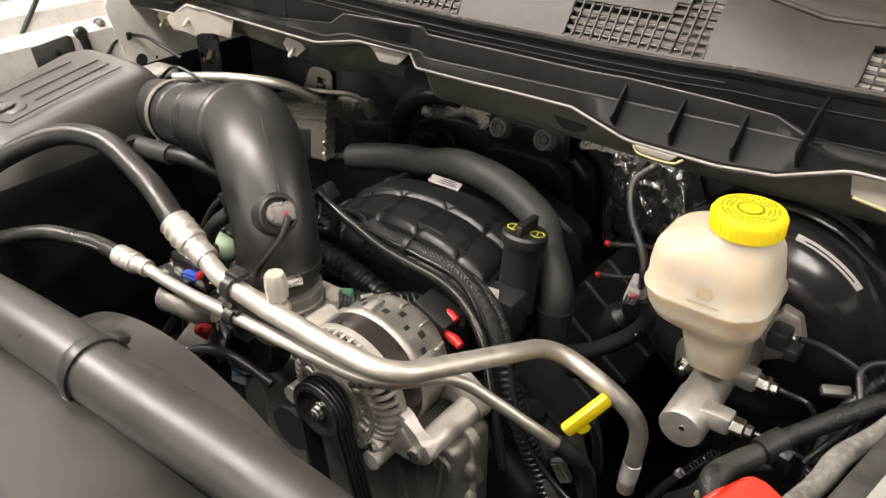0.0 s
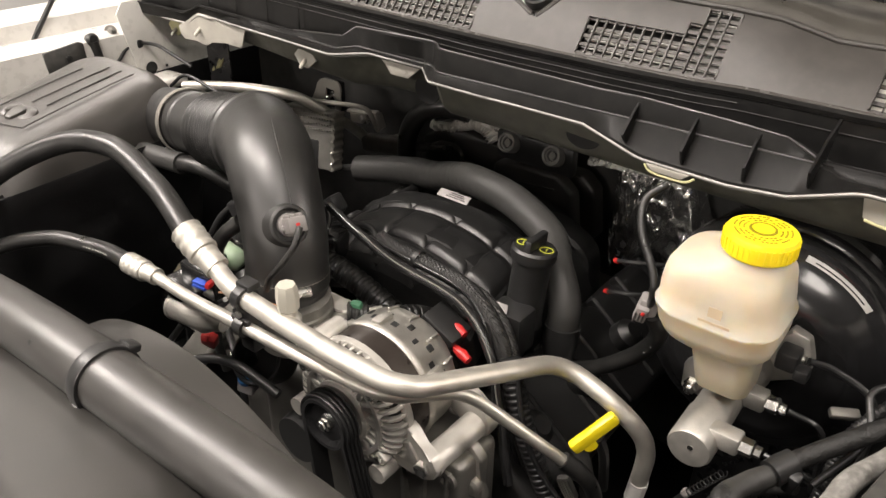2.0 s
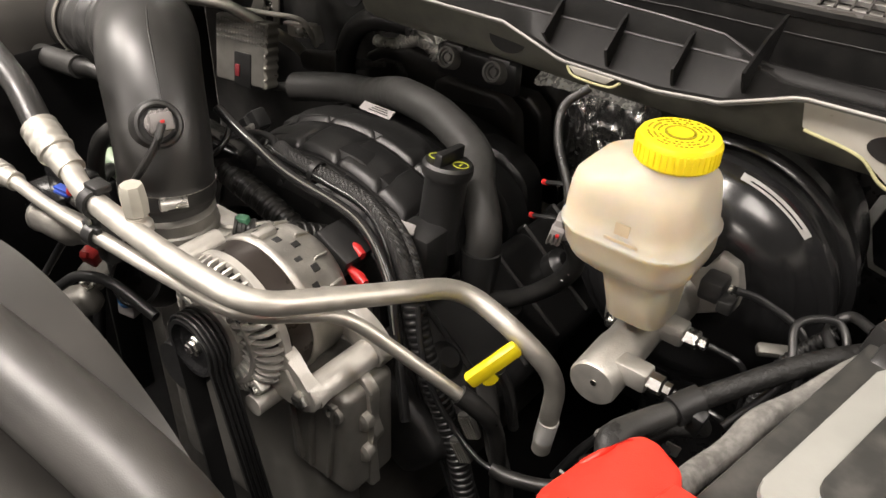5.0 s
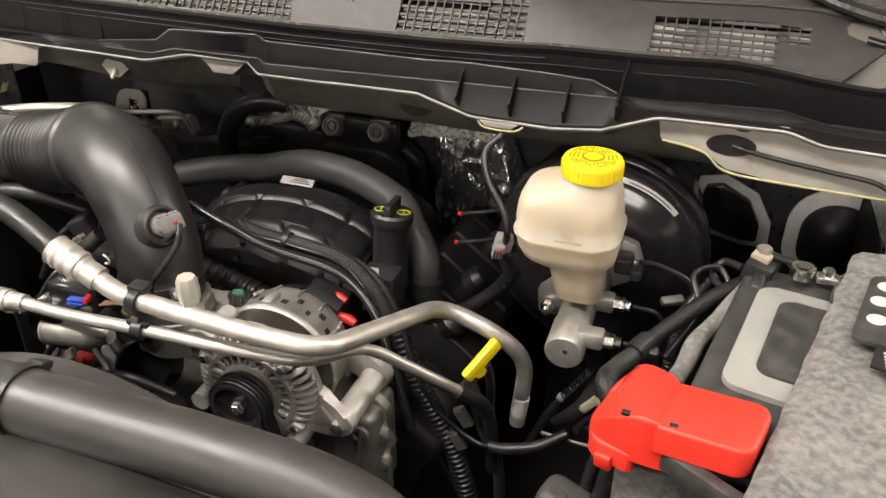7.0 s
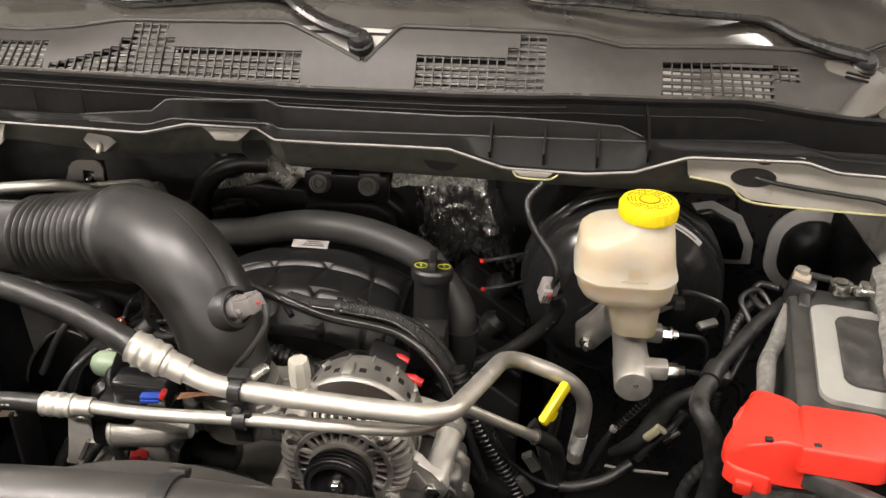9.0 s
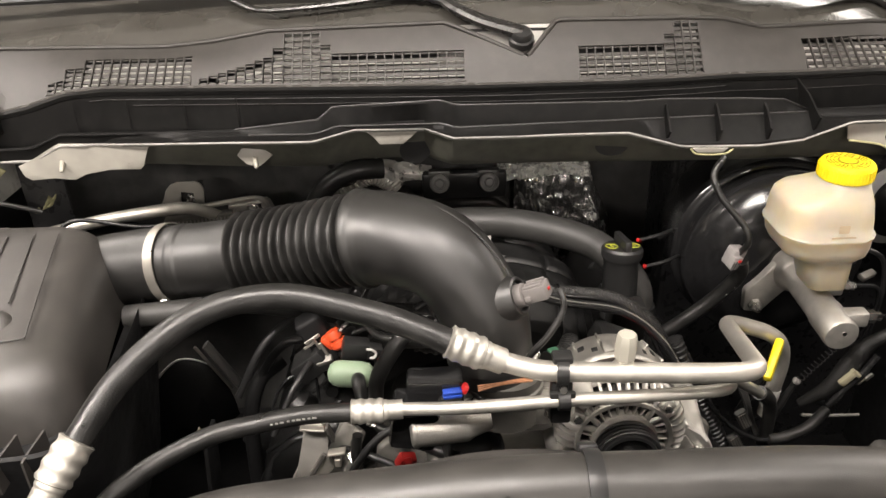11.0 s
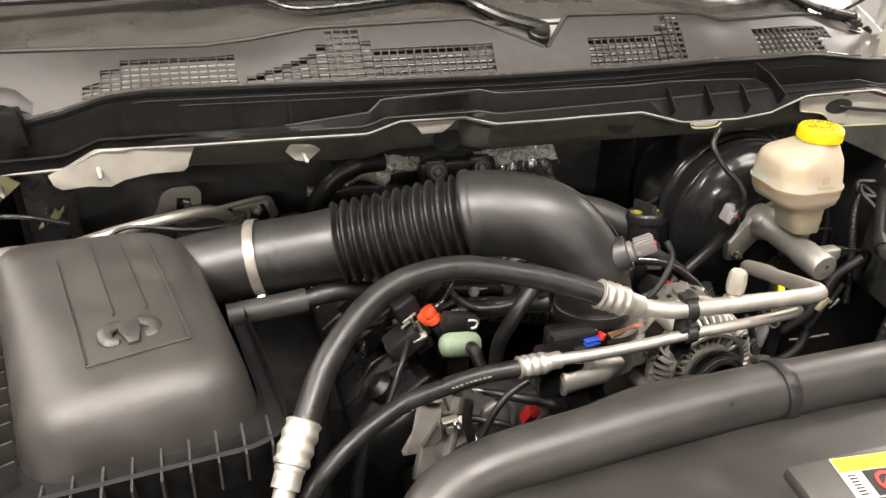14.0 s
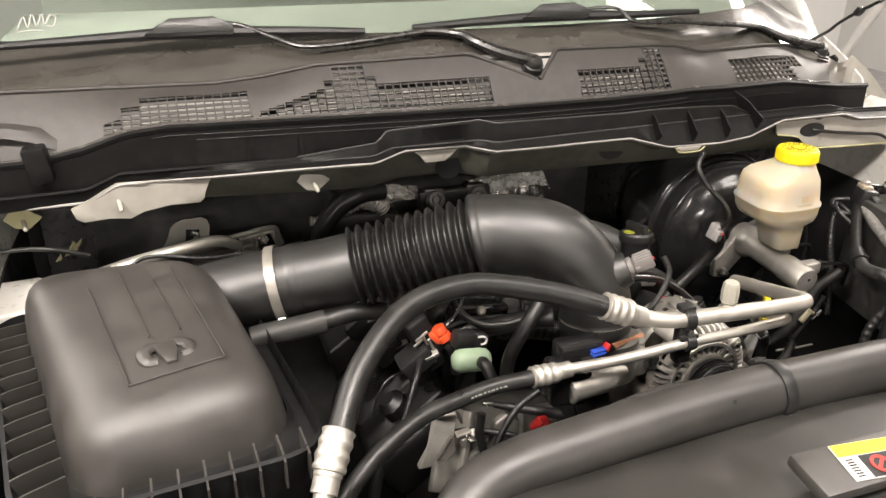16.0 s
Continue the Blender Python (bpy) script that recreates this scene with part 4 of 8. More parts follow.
emblem = pose(-0.556, 0.468, 1.1405, 11, 2, 14)
for s in (-1, 1):
    bm = B()
    curl = [(s * 0.004, 0.013, 0.0), (s * 0.015, 0.014, 0.0), (s * 0.024, 0.006, 0.0), (s * 0.022, -0.006, -0.001), (s * 0.013, -0.009, -0.001)]
    tube(bm, spline([tuple(emblem @ Vector(q)) for q in curl], 6), [0.0060, 0.0078, 0.0082, 0.0074, 0.0050], 10, True, 0.6)
    part("emblem_curl", bm, AIRBOX, lid, "raised curl of the moulded emblem")
bm = B(); prism(bm, [(-0.012, 0.015), (0.012, 0.015), (0.010, 0.0), (0.006, -0.018), (-0.006, -0.018), (-0.010, 0.0)], 0.0055, emblem @ pose(0, 0, -0.001), 0.002)
part("emblem_wedge", bm, AIRBOX, lid, "raised wedge of the moulded emblem")
bm = B()
sheet(bm, [loop(0.03, 0.80, 0.80, 0.05), loop(-0.002, 1.050, 1.052, 0.06, rim=0.045), loop(-0.002, 1.072, 1.085, 0.06, rim=0.052), loop(-0.002, 1.074, 1.087, 0.06, rim=0.048), loop(-0.002, 1.056, 1.058, 0.06, rim=0.042), loop(-0.002, 1.056, 1.058, 0.06), loop(0.006, 1.062, 1.064, 0.06)], 0, True)
tray = part("tray", bm, UNDERBODY, t, angle=40)
inner, outer = loop(0.0, 1.060, 1.060, 0.06, 12), loop(-0.002, 1.074, 1.087, 0.06, 12, rim=0.050)


def fin(p, q, high):
    """A thin upright web between the lid and the tray's rim."""
    bm = B()
    p, q = Vector(p), Vector(q)
    side = (q - p).cross(Vector((0, 0, 1))).normalized() * 0.0011
    pts = [Vector((p.x, p.y, 1.054)), Vector((q.x, q.y, 1.054)), Vector((q.x, q.y, q.z + high)), Vector((q.x * 0.75 + p.x * 0.25, q.y * 0.75 + p.y * 0.25, q.z + high)), Vector((p.x, p.y, q.z + high - 0.004))]
    a = [bm.verts.new(v + side) for v in pts]
    c = [bm.verts.new(v - side) for v in pts]
    bm.faces.new(a); bm.faces.new(c[::-1])
    for i in range(len(pts)):
        bm.faces.new((a[i], a[(i + 1) % 5], c[(i + 1) % 5], c[i]))
    part("gusset", bm, AIRBOX, tray)


for k in range(9):
    x = -0.632 + 0.0247 * k
    y0 = 0.336 + 0.22 * (x + 0.582)
    fin((x, y0 + 0.004, 1.06), (x + 0.002, y0 - 0.046 + (0.012 if k < 1 else 0), 1.085), 0.002)
l0, l1 = Vector((-0.640, 0.352, 0)), Vector((-0.728, 0.735, 0))
m0, m1 = Vector((-0.696, 0.315, 1.085)), Vector((-0.778, 0.73, 1.074))
for k in range(12):
    u = (k + 0.7) / 12.5
    p, q = l0.lerp(l1, u), m0.lerp(m1, u * 0.95)
    p = p.lerp(q, 0.25); fin((p.x, p.y, 1.06), (q.x, q.y, q.z), 0.006)
bm = B(); tube(bm, [(-0.53, 0.684, 1.076), (-0.49, 0.677, 1.086), (-0.45, 0.668, 1.096), (-0.418, 0.660, 1.103)], [0.050, 0.0505, 0.0500, 0.0485], 36)
part("outlet", bm, SATIN, t, "black rubber outlet cuff")

# breather pipe under the duct
t = thing("breather_pipe", (-0.42, 0.57, 1.05), "grey rubber breather pipe entering the air cleaner box", "breather pipe")
bm = B(); tube(bm, spline([(-0.46, 0.598, 1.062), (-0.40, 0.600, 1.066), (-0.362, 0.601, 1.069)]), 0.016, 20)
part("sleeve", bm, MATTRUBBER, t)
bm = B(); tube(bm, spline([(-0.365, 0.601, 1.069), (-0.335, 0.603, 1.073), (-0.312, 0.606, 1.072), (-0.285, 0.614, 1.064), (-0.250, 0.630, 1.046), (-0.21, 0.655, 1.02)]), 0.0125, 16)
part("pipe", bm, RUBBER, t)

# throttle body
t = thing("throttle_body", (0.005, 0.49, 1.0), "cast aluminium throttle body with an electric motor", "throttle body")
bm = B(); lathe(bm, [(0.045, -0.05), (0.045, -0.006), (0.043, -0.004), (0.043, 0.008)], pose(0.005, 0.488, 1.040), 40)
part("throat", bm, CASTDARK, t)
bm = B(); box(bm, (0.095, 0.065, 0.03), pose(0.012, 0.490, 1.000), 0.008)
part("housing", bm, CAST, t)
bm = B()
prism(bm, rounded(0.105, 0.085, 0.026), 0.012, pose(0.008, 0.500, 1.014), 0.002)
for bx, by in ((0.052, 0.487), (0.044, 0.528), (-0.044, 0.470)):
    lathe(bm, [(0.0135, -0.014), (0.0135, 0.012), (0.012, 0.014)], pose(bx, by, 1.016), 18)
box(bm, (0.030, 0.040, 0.026), pose(0.062, 0.512, 1.012), 0.006)
part("mounting_flange", bm, CAST, t)
bm = B(); box(bm, (0.014, 0.010, 0.016), pose(0.066, 0.528, 1.036, 10, 0, 20), 0.003)
part("green_plug", bm, mat("dull_green_plug", (0.05, 0.16, 0.09), 0.45, vary=0.1), t, "small green plug")
for dx in (-0.038, 0.050):
    bm = B(); lathe(bm, [(0.011, -0.012), (0.011, 0.006), (0.0075, 0.006), (0.0075, 0.012)], pose(0.008 + dx, 0.455, 1.016), 6)
    part("bolt", bm, STEEL, t)
mm = along((-0.102, 0.400, 1.036), (0.0, 0.405, 1.044))
bm = B(); lathe(bm, [(0.015, 0), (0.0185, 0.003), (0.0185, 0.006), (0.0175, 0.007), (0.0175, 0.060), (0.014, 0.066), (0.010, 0.080), (0.008, 0.086)], mm, 28)
part("motor", bm, CAST, t, "bright cylindrical throttle motor")
bm = B(); box(bm, (0.05, 0.045, 0.05), pose(-0.098, 0.415, 1.040, 0, 8, 0), 0.006); box(bm, (0.06, 0.03, 0.035), pose(-0.075, 0.43, 1.07), 0.005)
part("motor_cover", bm, GLOSSBLACK, t)
bm = B(); box(bm, (0.020, 0.009, 0.0035), pose(-0.057, 0.409, 1.075, 0, 0, 8), 0.0012); box(bm, (0.020, 0.009, 0.0025), pose(-0.057, 0.410, 1.0795, 0, 0, 8), 0.0010)
part("blue_lock", bm, BLUE, t, "blue plug lock")
bm = B(); box(bm, (0.006, 0.010, 0.010), pose(-0.044, 0.412, 1.081, 0, 25, 8), 0.002)
part("red_lock", bm, REDSMALL, t, "red plug lock")
bm = B()
for k in range(3):
    tube(bm, spline([(-0.03, 0.413 + 0.004 * k, 1.076), (-0.005, 0.42 + 0.004 * k, 1.078 - 0.002 * k), (0.03, 0.44 + 0.003 * k, 1.066)]), 0.0011, 6)
part("plug_wires", bm, mat("copper_coloured_wires", (0.40, 0.19, 0.10), 0.45, vary=0.4, scale=200), t, "orange and brown wires")

# ---- engine ----
t = thing("engine_block", (0.0, 0.75, 0.5), "dark engine block with a dull cast front cover", "engine")
bm = B(); box(bm, (0.36, 0.56, 0.36), pose(0.0, 0.80, 0.66), 0.02)
part("block", bm, CASTBLACK, t)
for s in (-1, 1):
    bm = B(); box(bm, (0.15, 0.50, 0.09), pose(s * 0.235, 0.80, 0.845, 0, s * 38, 0), 0.02, 3)
    cover = part("valve_cover", bm, MANIFOLD, t)
    for k in range(7):
        bm = B(); box(bm, (0.14, 0.008, 0.02), pose(s * 0.252, 0.585 + 0.07 * k, 0.882, 0, s * 38, 0), 0.003, 1)
        part("cover_rib", bm, MANIFOLD, cover)
    for k in range(4):
        bm = B(); lathe(bm, [(0.022, 0), (0.022, 0.02), (0.012, 0.03)], pose(s * 0.255, 0.62 + 0.12 * k, 0.885, 0, s * 38, 0), 16)
        part("coil_boot", bm, MANIFOLD, cover)
bm = B(); box(bm, (0.30, 0.06, 0.30), pose(0.06, 0.52, 0.76), 0.02, 3)
box(bm, (0.092, 0.07, 0.14), pose(0.211, 0.515, 0.865), 0.010, 3)
cast_front = part("front_cover", bm, CASTDARK, t, "dull cast aluminium front cover")
for rx, tilt in ((0.180, -8), (0.207, 4), (0.236, 8)):
    bm = B(); box(bm, (0.005, 0.010, 0.115), pose(rx, 0.479, 0.868, 0, tilt, 0), 0.002)
    part("casting_rib", bm, CASTDARK, cast_front)
bm = B(); lathe(bm, [(0.012, 0), (0.012, 0.006), (0.007, 0.007), (0.007, 0.002)], pose(0.240, 0.482, 0.912, 90), 18)
part("casting_boss", bm, CASTDARK, cast_front)

# intake manifold: arched runners side by side
t = thing("intake_manifold", (0.0, 0.85, 0.9), "black plastic intake manifold with arched ribbed runners", "intake manifold")
for k, (y0, top, half, dip) in enumerate(((0.655, 1.002, 0.150, 0.0), (0.712, 1.026, 0.165, 0.0), (0.769, 1.034, 0.170, 0.25), (0.826, 1.000, 0.170, 0.6), (0.900, 0.970, 0.165, 0.3), (0.960, 0.962, 0.150, 0.0))):
    bm = B()
    rows = []
    for a in np.linspace(-8, 188, 36):
        c, s = math.cos(radians(a)), math.sin(radians(a))
        grow = 1 + 0.03 * (math.sin(radians(5 * a + 30 * k)) > 0.55)
        ring_ = []
        for dy, dr in ((0, -0.04), (0.002, -0.006), (0.007, 0.0), (0.026, 0.003), (0.046, 0.0), (0.051, -0.006), (0.053, -0.04)):
            rx, rz = half + dr, (top - 0.89) + dr
            low = dip * 0.05 * max(0, c)
            ring_.append((-0.008 + rx * grow * math.copysign(abs(c)**0.75, c), y0 + dy, 0.89 + rz * grow * max(0, s)**0.7 - low - (0.05 if s < 0 else 0)))
        rows.append(ring_)
    sheet(bm, rows)
    part("runner", bm, MANIFOLD, t)
bm = B()
sheet(bm, [[(-0.008 + 0.135 * math.cos(a), y, 0.87 + 0.10 * max(0, math.sin(a))) for a in np.linspace(0, math.pi, 16)] for y in (0.655, 1.02)])
part("plenum_shell", bm, MANIFOLD, t)


def crown(x, y):
    """Height of the manifold's domed cover."""
    return lerp([(0.640, 0.985), (0.662, 1.004), (0.690, 1.021), (0.740, 1.035), (0.797, 1.038), (0.83, 1.030), (0.86, 1.010)], y) - 1.9 * (x + 0.005)**2 - 60 * max(0, abs(x + 0.005) - 0.10)**3


bm = B()
sheet(bm, [[(x, y, crown(x, y) - 0.0055 - (0.03 if abs(x + 0.005) > 0.148 or y < 0.648 else 0)) for y in np.linspace(0.644, 0.855, 24)] for x in np.linspace(-0.158, 0.148, 36)])
part("cover_shell", bm, MANIFOLD, t)
for y0, y1, cuts in ((0.652, 0.700, (-0.130, -0.092, -0.024, 0.044, 0.100, 0.128)), (0.703, 0.764, (-0.146, -0.112, -0.045, 0.022, 0.090, 0.136)), (0.767, 0.822, (-0.144, -0.118, -0.056, 0.026, 0.092, 0.134))):
    for x0, x1 in zip(cuts, cuts[1:]):
        bm = B()
        rows = []
        for u in np.linspace(-1, 1, 17):
            row = []
            for v in np.linspace(-1, 1, 15):
                x, y = (x0 + x1) / 2 + u * ((x1 - x0) / 2 - 0.001), (y0 + y1) / 2 + v * (y1 - y0) / 2
                row.append((x, y, crown(x, y) - (0.0060 if v < 0 else 0.0035) * max(abs(u)**11, abs(v)**9) - 0.0018 * v + 0.0010 * (1 - u * u)))
            rows.append(row)
        sheet(bm, rows)
        part("raised_pad", bm, MANIFOLD, t, angle=60)
# silver label on the manifold
t = thing("manifold_label", (-0.013, 0.815, 1.044), "small silver printed label on the intake manifold", "label")
bm = B(); box(bm, (0.055, 0.014, 0.0012), pose(-0.013, 0.815, 1.0425, 28, 0, 0), 0.0004)
part("plate", bm, GREYPLUG, t)
bm = B()
for k in range(3):
    box(bm, (0.034 - 0.006 * k, 0.0014, 0.0006), pose(-0.008, 0.812 + 0.003 * k, 1.0420 + 0.0016 * k, 28, 0, 0), 0)
part("print", bm, INK, t)
# rear lifting bracket with two round bushes
t = thing("rear_bracket", (-0.016, 1.03, 1.03), "black bracket with two round rubber bushes behind the manifold", "bracket")
bm = B(); box(bm, (0.15, 0.02, 0.05), pose(-0.016, 1.045, 1.035), 0.006)
part("plate", bm, BLACK, t)
for bx in (-0.060, 0.027):
    bm = B(); lathe(bm, [(0.004, 0.006), (0.006, 0.006), (0.0065, 0.000), (0.009, -0.001), (0.0095, 0.005), (0.0125, 0.005), (0.013, 0.010), (0.016, 0.011), (0.0175, 0.008), (0.0175, -0.016)], pose(bx, 1.028, 1.045, 70), 28)
    # bush grey raised so the rings show in the beam's shadow
    part("bush", bm, mat("raised_grey_bush", (0.17, 0.165, 0.155), 0.42, vary=0.2), t)
    bm = B(); box(bm, (0.04, 0.018, 0.04), pose(bx, 1.044, 1.045), 0.005)
    part("bush_seat", bm, SHROUD, t)

t = thing("rear_casing", (-0.10, 1.07, 0.97), "dusty black moulded casing behind the intake manifold", "engine casing")
bm = B()
prism(bm, [(-0.310, 0.90), (-0.300, 0.992), (-0.262, 1.014), (-0.200, 1.026), (-0.112, 1.020), (-0.104, 1.008), (0.052, 1.012), (0.078, 0.990), (0.090, 0.90)], 0.030, pose(-0.006, 1.128, -0.022, 90), 0.006, 3)
shell = part("shell", bm, SHROUD, t)
bm = B()
prism(bm, [(-0.100, 0.90), (-0.096, 0.996), (-0.070, 1.006), (0.030, 1.008), (0.064, 0.984), (0.075, 0.90)], 0.024, pose(0, 1.058, 0, 90), 0.008, 3)
part("raised_panel", bm, SHROUD, shell)
bm = B(); prism(bm, [(-0.292, 0.95), (-0.286, 0.978), (-0.252, 0.996), (-0.212, 0.998), (-0.196, 0.982), (-0.200, 0.95)], 0.020, pose(-0.008, 1.110, -0.022, 90), 0.006, 3)
part("side_boss", bm, SHROUD, shell)
for q, w in (((-0.248, 1.096, 0.948), 0.070), ((-0.196, 1.098, 0.946), 0.05), ((-0.030, 1.036, 0.976), 0.12)):
    bm = B(); box(bm, (w, 0.006, 0.004), pose(*q, 0, -6, 0), 0.0015)
    part("moulded_rib", bm, BLACK, shell)
bm = B(); lathe(bm, [(0.010, 0), (0.010, 0.006), (0.006, 0.007), (0.006, 0.002)], pose(-0.230, 1.094, 0.964, 90), 18)
part("plug_hole", bm, BLACK, shell)

# breather hose across the manifold
t = thing("crossover_hose", (0.05, 0.85, 1.03), "thick matt black rubber hose over the intake manifold", "hose")
bm = B()
cross = spline([(-0.371, 0.985, 0.922), (-0.300, 0.990, 0.940), (-0.231, 0.986, 0.957), (-0.169, 0.968, 0.973), (-0.099, 0.936, 1.004), (-0.020, 0.884, 1.038), (0.068, 0.852, 1.046), (0.155, 0.806, 1.041), (0.194, 0.763, 1.029), (0.222, 0.742, 0.995), (0.226, 0.735, 0.955)], 12)
tube(bm, cross, [0.0255, 0.0255, 0.0250, 0.0240, 0.0212, 0.0212], 24)
tube(bm, [(-0.43, 0.985, 0.905), (-0.40, 0.985, 0.914), (-0.36, 0.985, 0.925)], 0.008, 12)
part("hose", bm, MATTRUBBER, t)
bm = B(); tube(bm, [(0.226, 0.735, 0.968), (0.226, 0.733, 0.945), (0.225, 0.730, 0.90)], [0.0235, 0.0235, 0.018], 20)
part("end_fitting", bm, BLACK, t)

# oil filler
t = thing("oil_filler", (0.187, 0.70, 0.97), "black oil filler neck with a yellow-marked cap", "oil filler")
bm = B(); lathe(bm, [(0.026, 0), (0.024, 0.01), (0.024, 0.085), (0.026, 0.088)], along((0.187, 0.698, 0.975), (0.188, 0.714, 1.07)), 28)
box(bm, (0.05, 0.04, 0.06), pose(0.19, 0.668, 0.985), 0.006)
part("neck", bm, BLACK, t)
cm = along((0.188, 0.712, 1.062), (0.189, 0.716, 1.09))
bm = B(); lathe(bm, [(0.027, 0), (0.0285, 0.004), (0.0285, 0.013), (0.026, 0.0165)], cm, 32)
cap = part("cap", bm, BLACK, t)
bm = B(); box(bm, (0.010, 0.050, 0.018), cm @ pose(0, 0, 0.022, 0, 0, 20), 0.003)
part("grip", bm, BLACK, cap)
bm = B()
for s in (-1, 1):
    lathe(bm, [(0.0078, 0), (0.0078, 0.0008), (0.0090, 0.0008), (0.0090, 0)], cm @ pose(0.0155 * s * 0.94, 0.0155 * s * 0.34, 0.0166), 14, closed=True)
    box(bm, (0.0018, 0.008, 0.0008), cm @ pose(0.0155 * s * 0.94, 0.0155 * s * 0.34, 0.0172, 0, 0, 30), 0)
part("markings", bm, YELLOWINK, cap, "yellow oil symbols")
t = thing("spring_clip", (0.178, 0.648, 1.012), "small pale stamped metal clip beside the oil filler", "clip")
bm = B(); prism(bm, [(-0.016, -0.006), (0.004, -0.010), (0.018, 0.0), (0.012, 0.012), (-0.010, 0.010)], 0.0015, pose(0.178, 0.648, 1.017, 20, 0, 0), 0)
part("plate", bm, GREYPLUG, t)
bm = B(); lathe(bm, [(0.004, 0), (0.004, 0.001)], pose(0.179, 0.649, 1.0188, 20), 10)
part("hole", bm, INK, t)

# ---- alternator ----
AX, AZ, AY = 0.134, 0.984, 0.433
t = thing("alternator", (AX, 0.5, 0.90), "cast aluminium alternator with slotted vents and a black pulley", "alternator")
ym = pose(AX, AY, AZ, -90) @ Matrix.Diagonal((0.99, 0.99, 1, 1))          # z of this pose runs to the rear
bm = B()
lathe(bm, [(0.0495, 0.000), (0.0505, -0.0015), (0.0550, -0.0015), (0.0560, 0.000), (0.0560, 0.006), (0.0495, 0.006)], ym, 56, closed=True)
lathe(bm, [(0.024, -0.006), (0.034, -0.006), (0.0375, -0.003), (0.038, 0.008), (0.024, 0.008)], ym, 40, closed=True)
lathe(bm, [(0.0725, 0.019), (0.0755, 0.021), (0.0755, 0.029), (0.070, 0.029), (0.070, 0.019)], ym, 56, closed=True)
front = part("front_housing", bm, ALTCAST, t, "cast front housing with slotted vents")
PADS = (-45, 38, 128, 212)


def pad_gap(a):
    """The angle from a to the nearest bolt pad."""
    return min(abs((a - p + 180) % 360 - 180) for p in PADS)


for p in PADS:
    for s in (-1, 1):
        bm = B()
        a, c = radians(p + 5 * s), radians(p + 13 * s)
        tube(bm, [tuple(ym @ Vector((r * math.cos(q), r * math.sin(q), z))) for r, q, z in ((0.036, a, 0.001), (0.050, (a + c) / 2, 0.001), (0.062, c, 0.003), (0.070, c, 0.012))], [0.0034, 0.0030, 0.0032, 0.0036], 8, True, 1.2)
        part("strut", bm, ALTCAST, front)
    bm = B(); box(bm, (0.017, 0.015, 0.014), ym @ pose(0, 0, 0.006, 0, 0, p) @ pose(0.0645, 0, 0), 0.004)
    part("lug", bm, ALTCAST, front)
    bm = B(); lathe(bm, [(0.0052, -0.004), (0.0052, 0.001), (0.004, 0.002)], ym @ pose(0.064 * math.cos(radians(p)), 0.064 * math.sin(radians(p)), -0.001), 6)
    part("lug_bolt", bm, STEEL, front)
for k in range(28):
    a = 360 / 28 * k
    if pad_gap(a) > 9:
        bm = B(); box(bm, (0.015, 0.0026, 0.007), ym @ pose(0, 0, 0.003, 0, 0, a) @ pose(0.0435, 0, 0, 0, 0, 8), 0.001, 1)
        part("vane", bm, ALTCAST, front)
for k in range(44):
    a = 360 / 44 * k
    if pad_gap(a) > 7:
        bm = B(); prism(bm, [(0.0545, 0.000), (0.0615, 0.0005), (0.0680, 0.004), (0.0735, 0.011), (0.0745, 0.021), (0.0695, 0.021), (0.0680, 0.014), (0.0630, 0.009), (0.0545, 0.006)], 0.0032, ym @ pose(0, 0, 0, 0, 0, a) @ Matrix(((1, 0, 0, 0), (0.10, 0, 1, -0.0076), (0, 1, 0, 0), (0, 0, 0, 1))), 0)
        part("louvre", bm, ALTCAST, front)
bm = B(); lathe(bm, [(0.02, 0.012), (0.060, 0.012), (0.061, 0.030), (0.02, 0.030)], ym, 40, closed=True)
for k in range(14):
    box(bm, (0.03, 0.002, 0.006), ym @ pose(0, 0, 0.010, 0, 0, 360 / 14 * k) @ pose(0.044, 0, 0, 0, 0, 20), 0)
part("rotor_fan", bm, CASTBLACK, t, "dark cooling fan")
bm = B(); lathe(bm, [(0.066, 0.030), (0.0735, 0.031), (0.0735, 0.060), (0.062, 0.062)], ym, 48)
part("stator", bm, mat("varnished_dark_stator", (0.035, 0.028, 0.024), 0.35, metal=0.4), t, "dark laminated stator band")
bm = B(); lathe(bm, [(0.0660, 0.055), (0.0745, 0.056), (0.0765, 0.059), (0.0765, 0.064), (0.0745, 0.067), (0.0735, 0.098), (0.0690, 0.110), (0.0560, 0.122), (0.026, 0.127)], ym, 56)
rear = part("rear_housing", bm, CAST, t)
for k in range(14):
    a = 12 + 12 * k
    wide = (0.0085, 0.0060, 0.0075)[k % 3]
    bm = B(); box(bm, (0.004, wide, 0.0085), ym @ pose(0, 0, 0.0865 if k % 2 else 0.0765, 0, 0, -a) @ pose(0.0726, 0, 0), 0.0008, 1)
    part("vent_slot", bm, INK, rear)
    if k % 2:
        bm = B(); box(bm, (0.008, 0.0030, 0.018), ym @ pose(0, 0, 0.100, 0, 0, -a - 6) @ pose(0.0715, 0, 0, 0, -18, 0), 0.001, 1)
        part("cooling_rib", bm, CAST, rear)
for a in (28, 96, 150):
    bm = B(); box(bm, (0.010, 0.014, 0.024), ym @ pose(0, 0, 0.074, 0, 0, -a) @ pose(0.0750, 0, 0), 0.0035, 2)
    part("housing_lug", bm, CAST, rear)
for a in (-52, 128, 205):
    bm = B()
    c, s = math.cos(radians(a)), math.sin(radians(a))
    lathe(bm, [(0.0115, -0.004), (0.0115, 0.05), (0.009, 0.05)], ym @ pose(0.079 * c, -0.079 * s, 0), 16)
    part("mounting_ear", bm, ALTCAST, t)
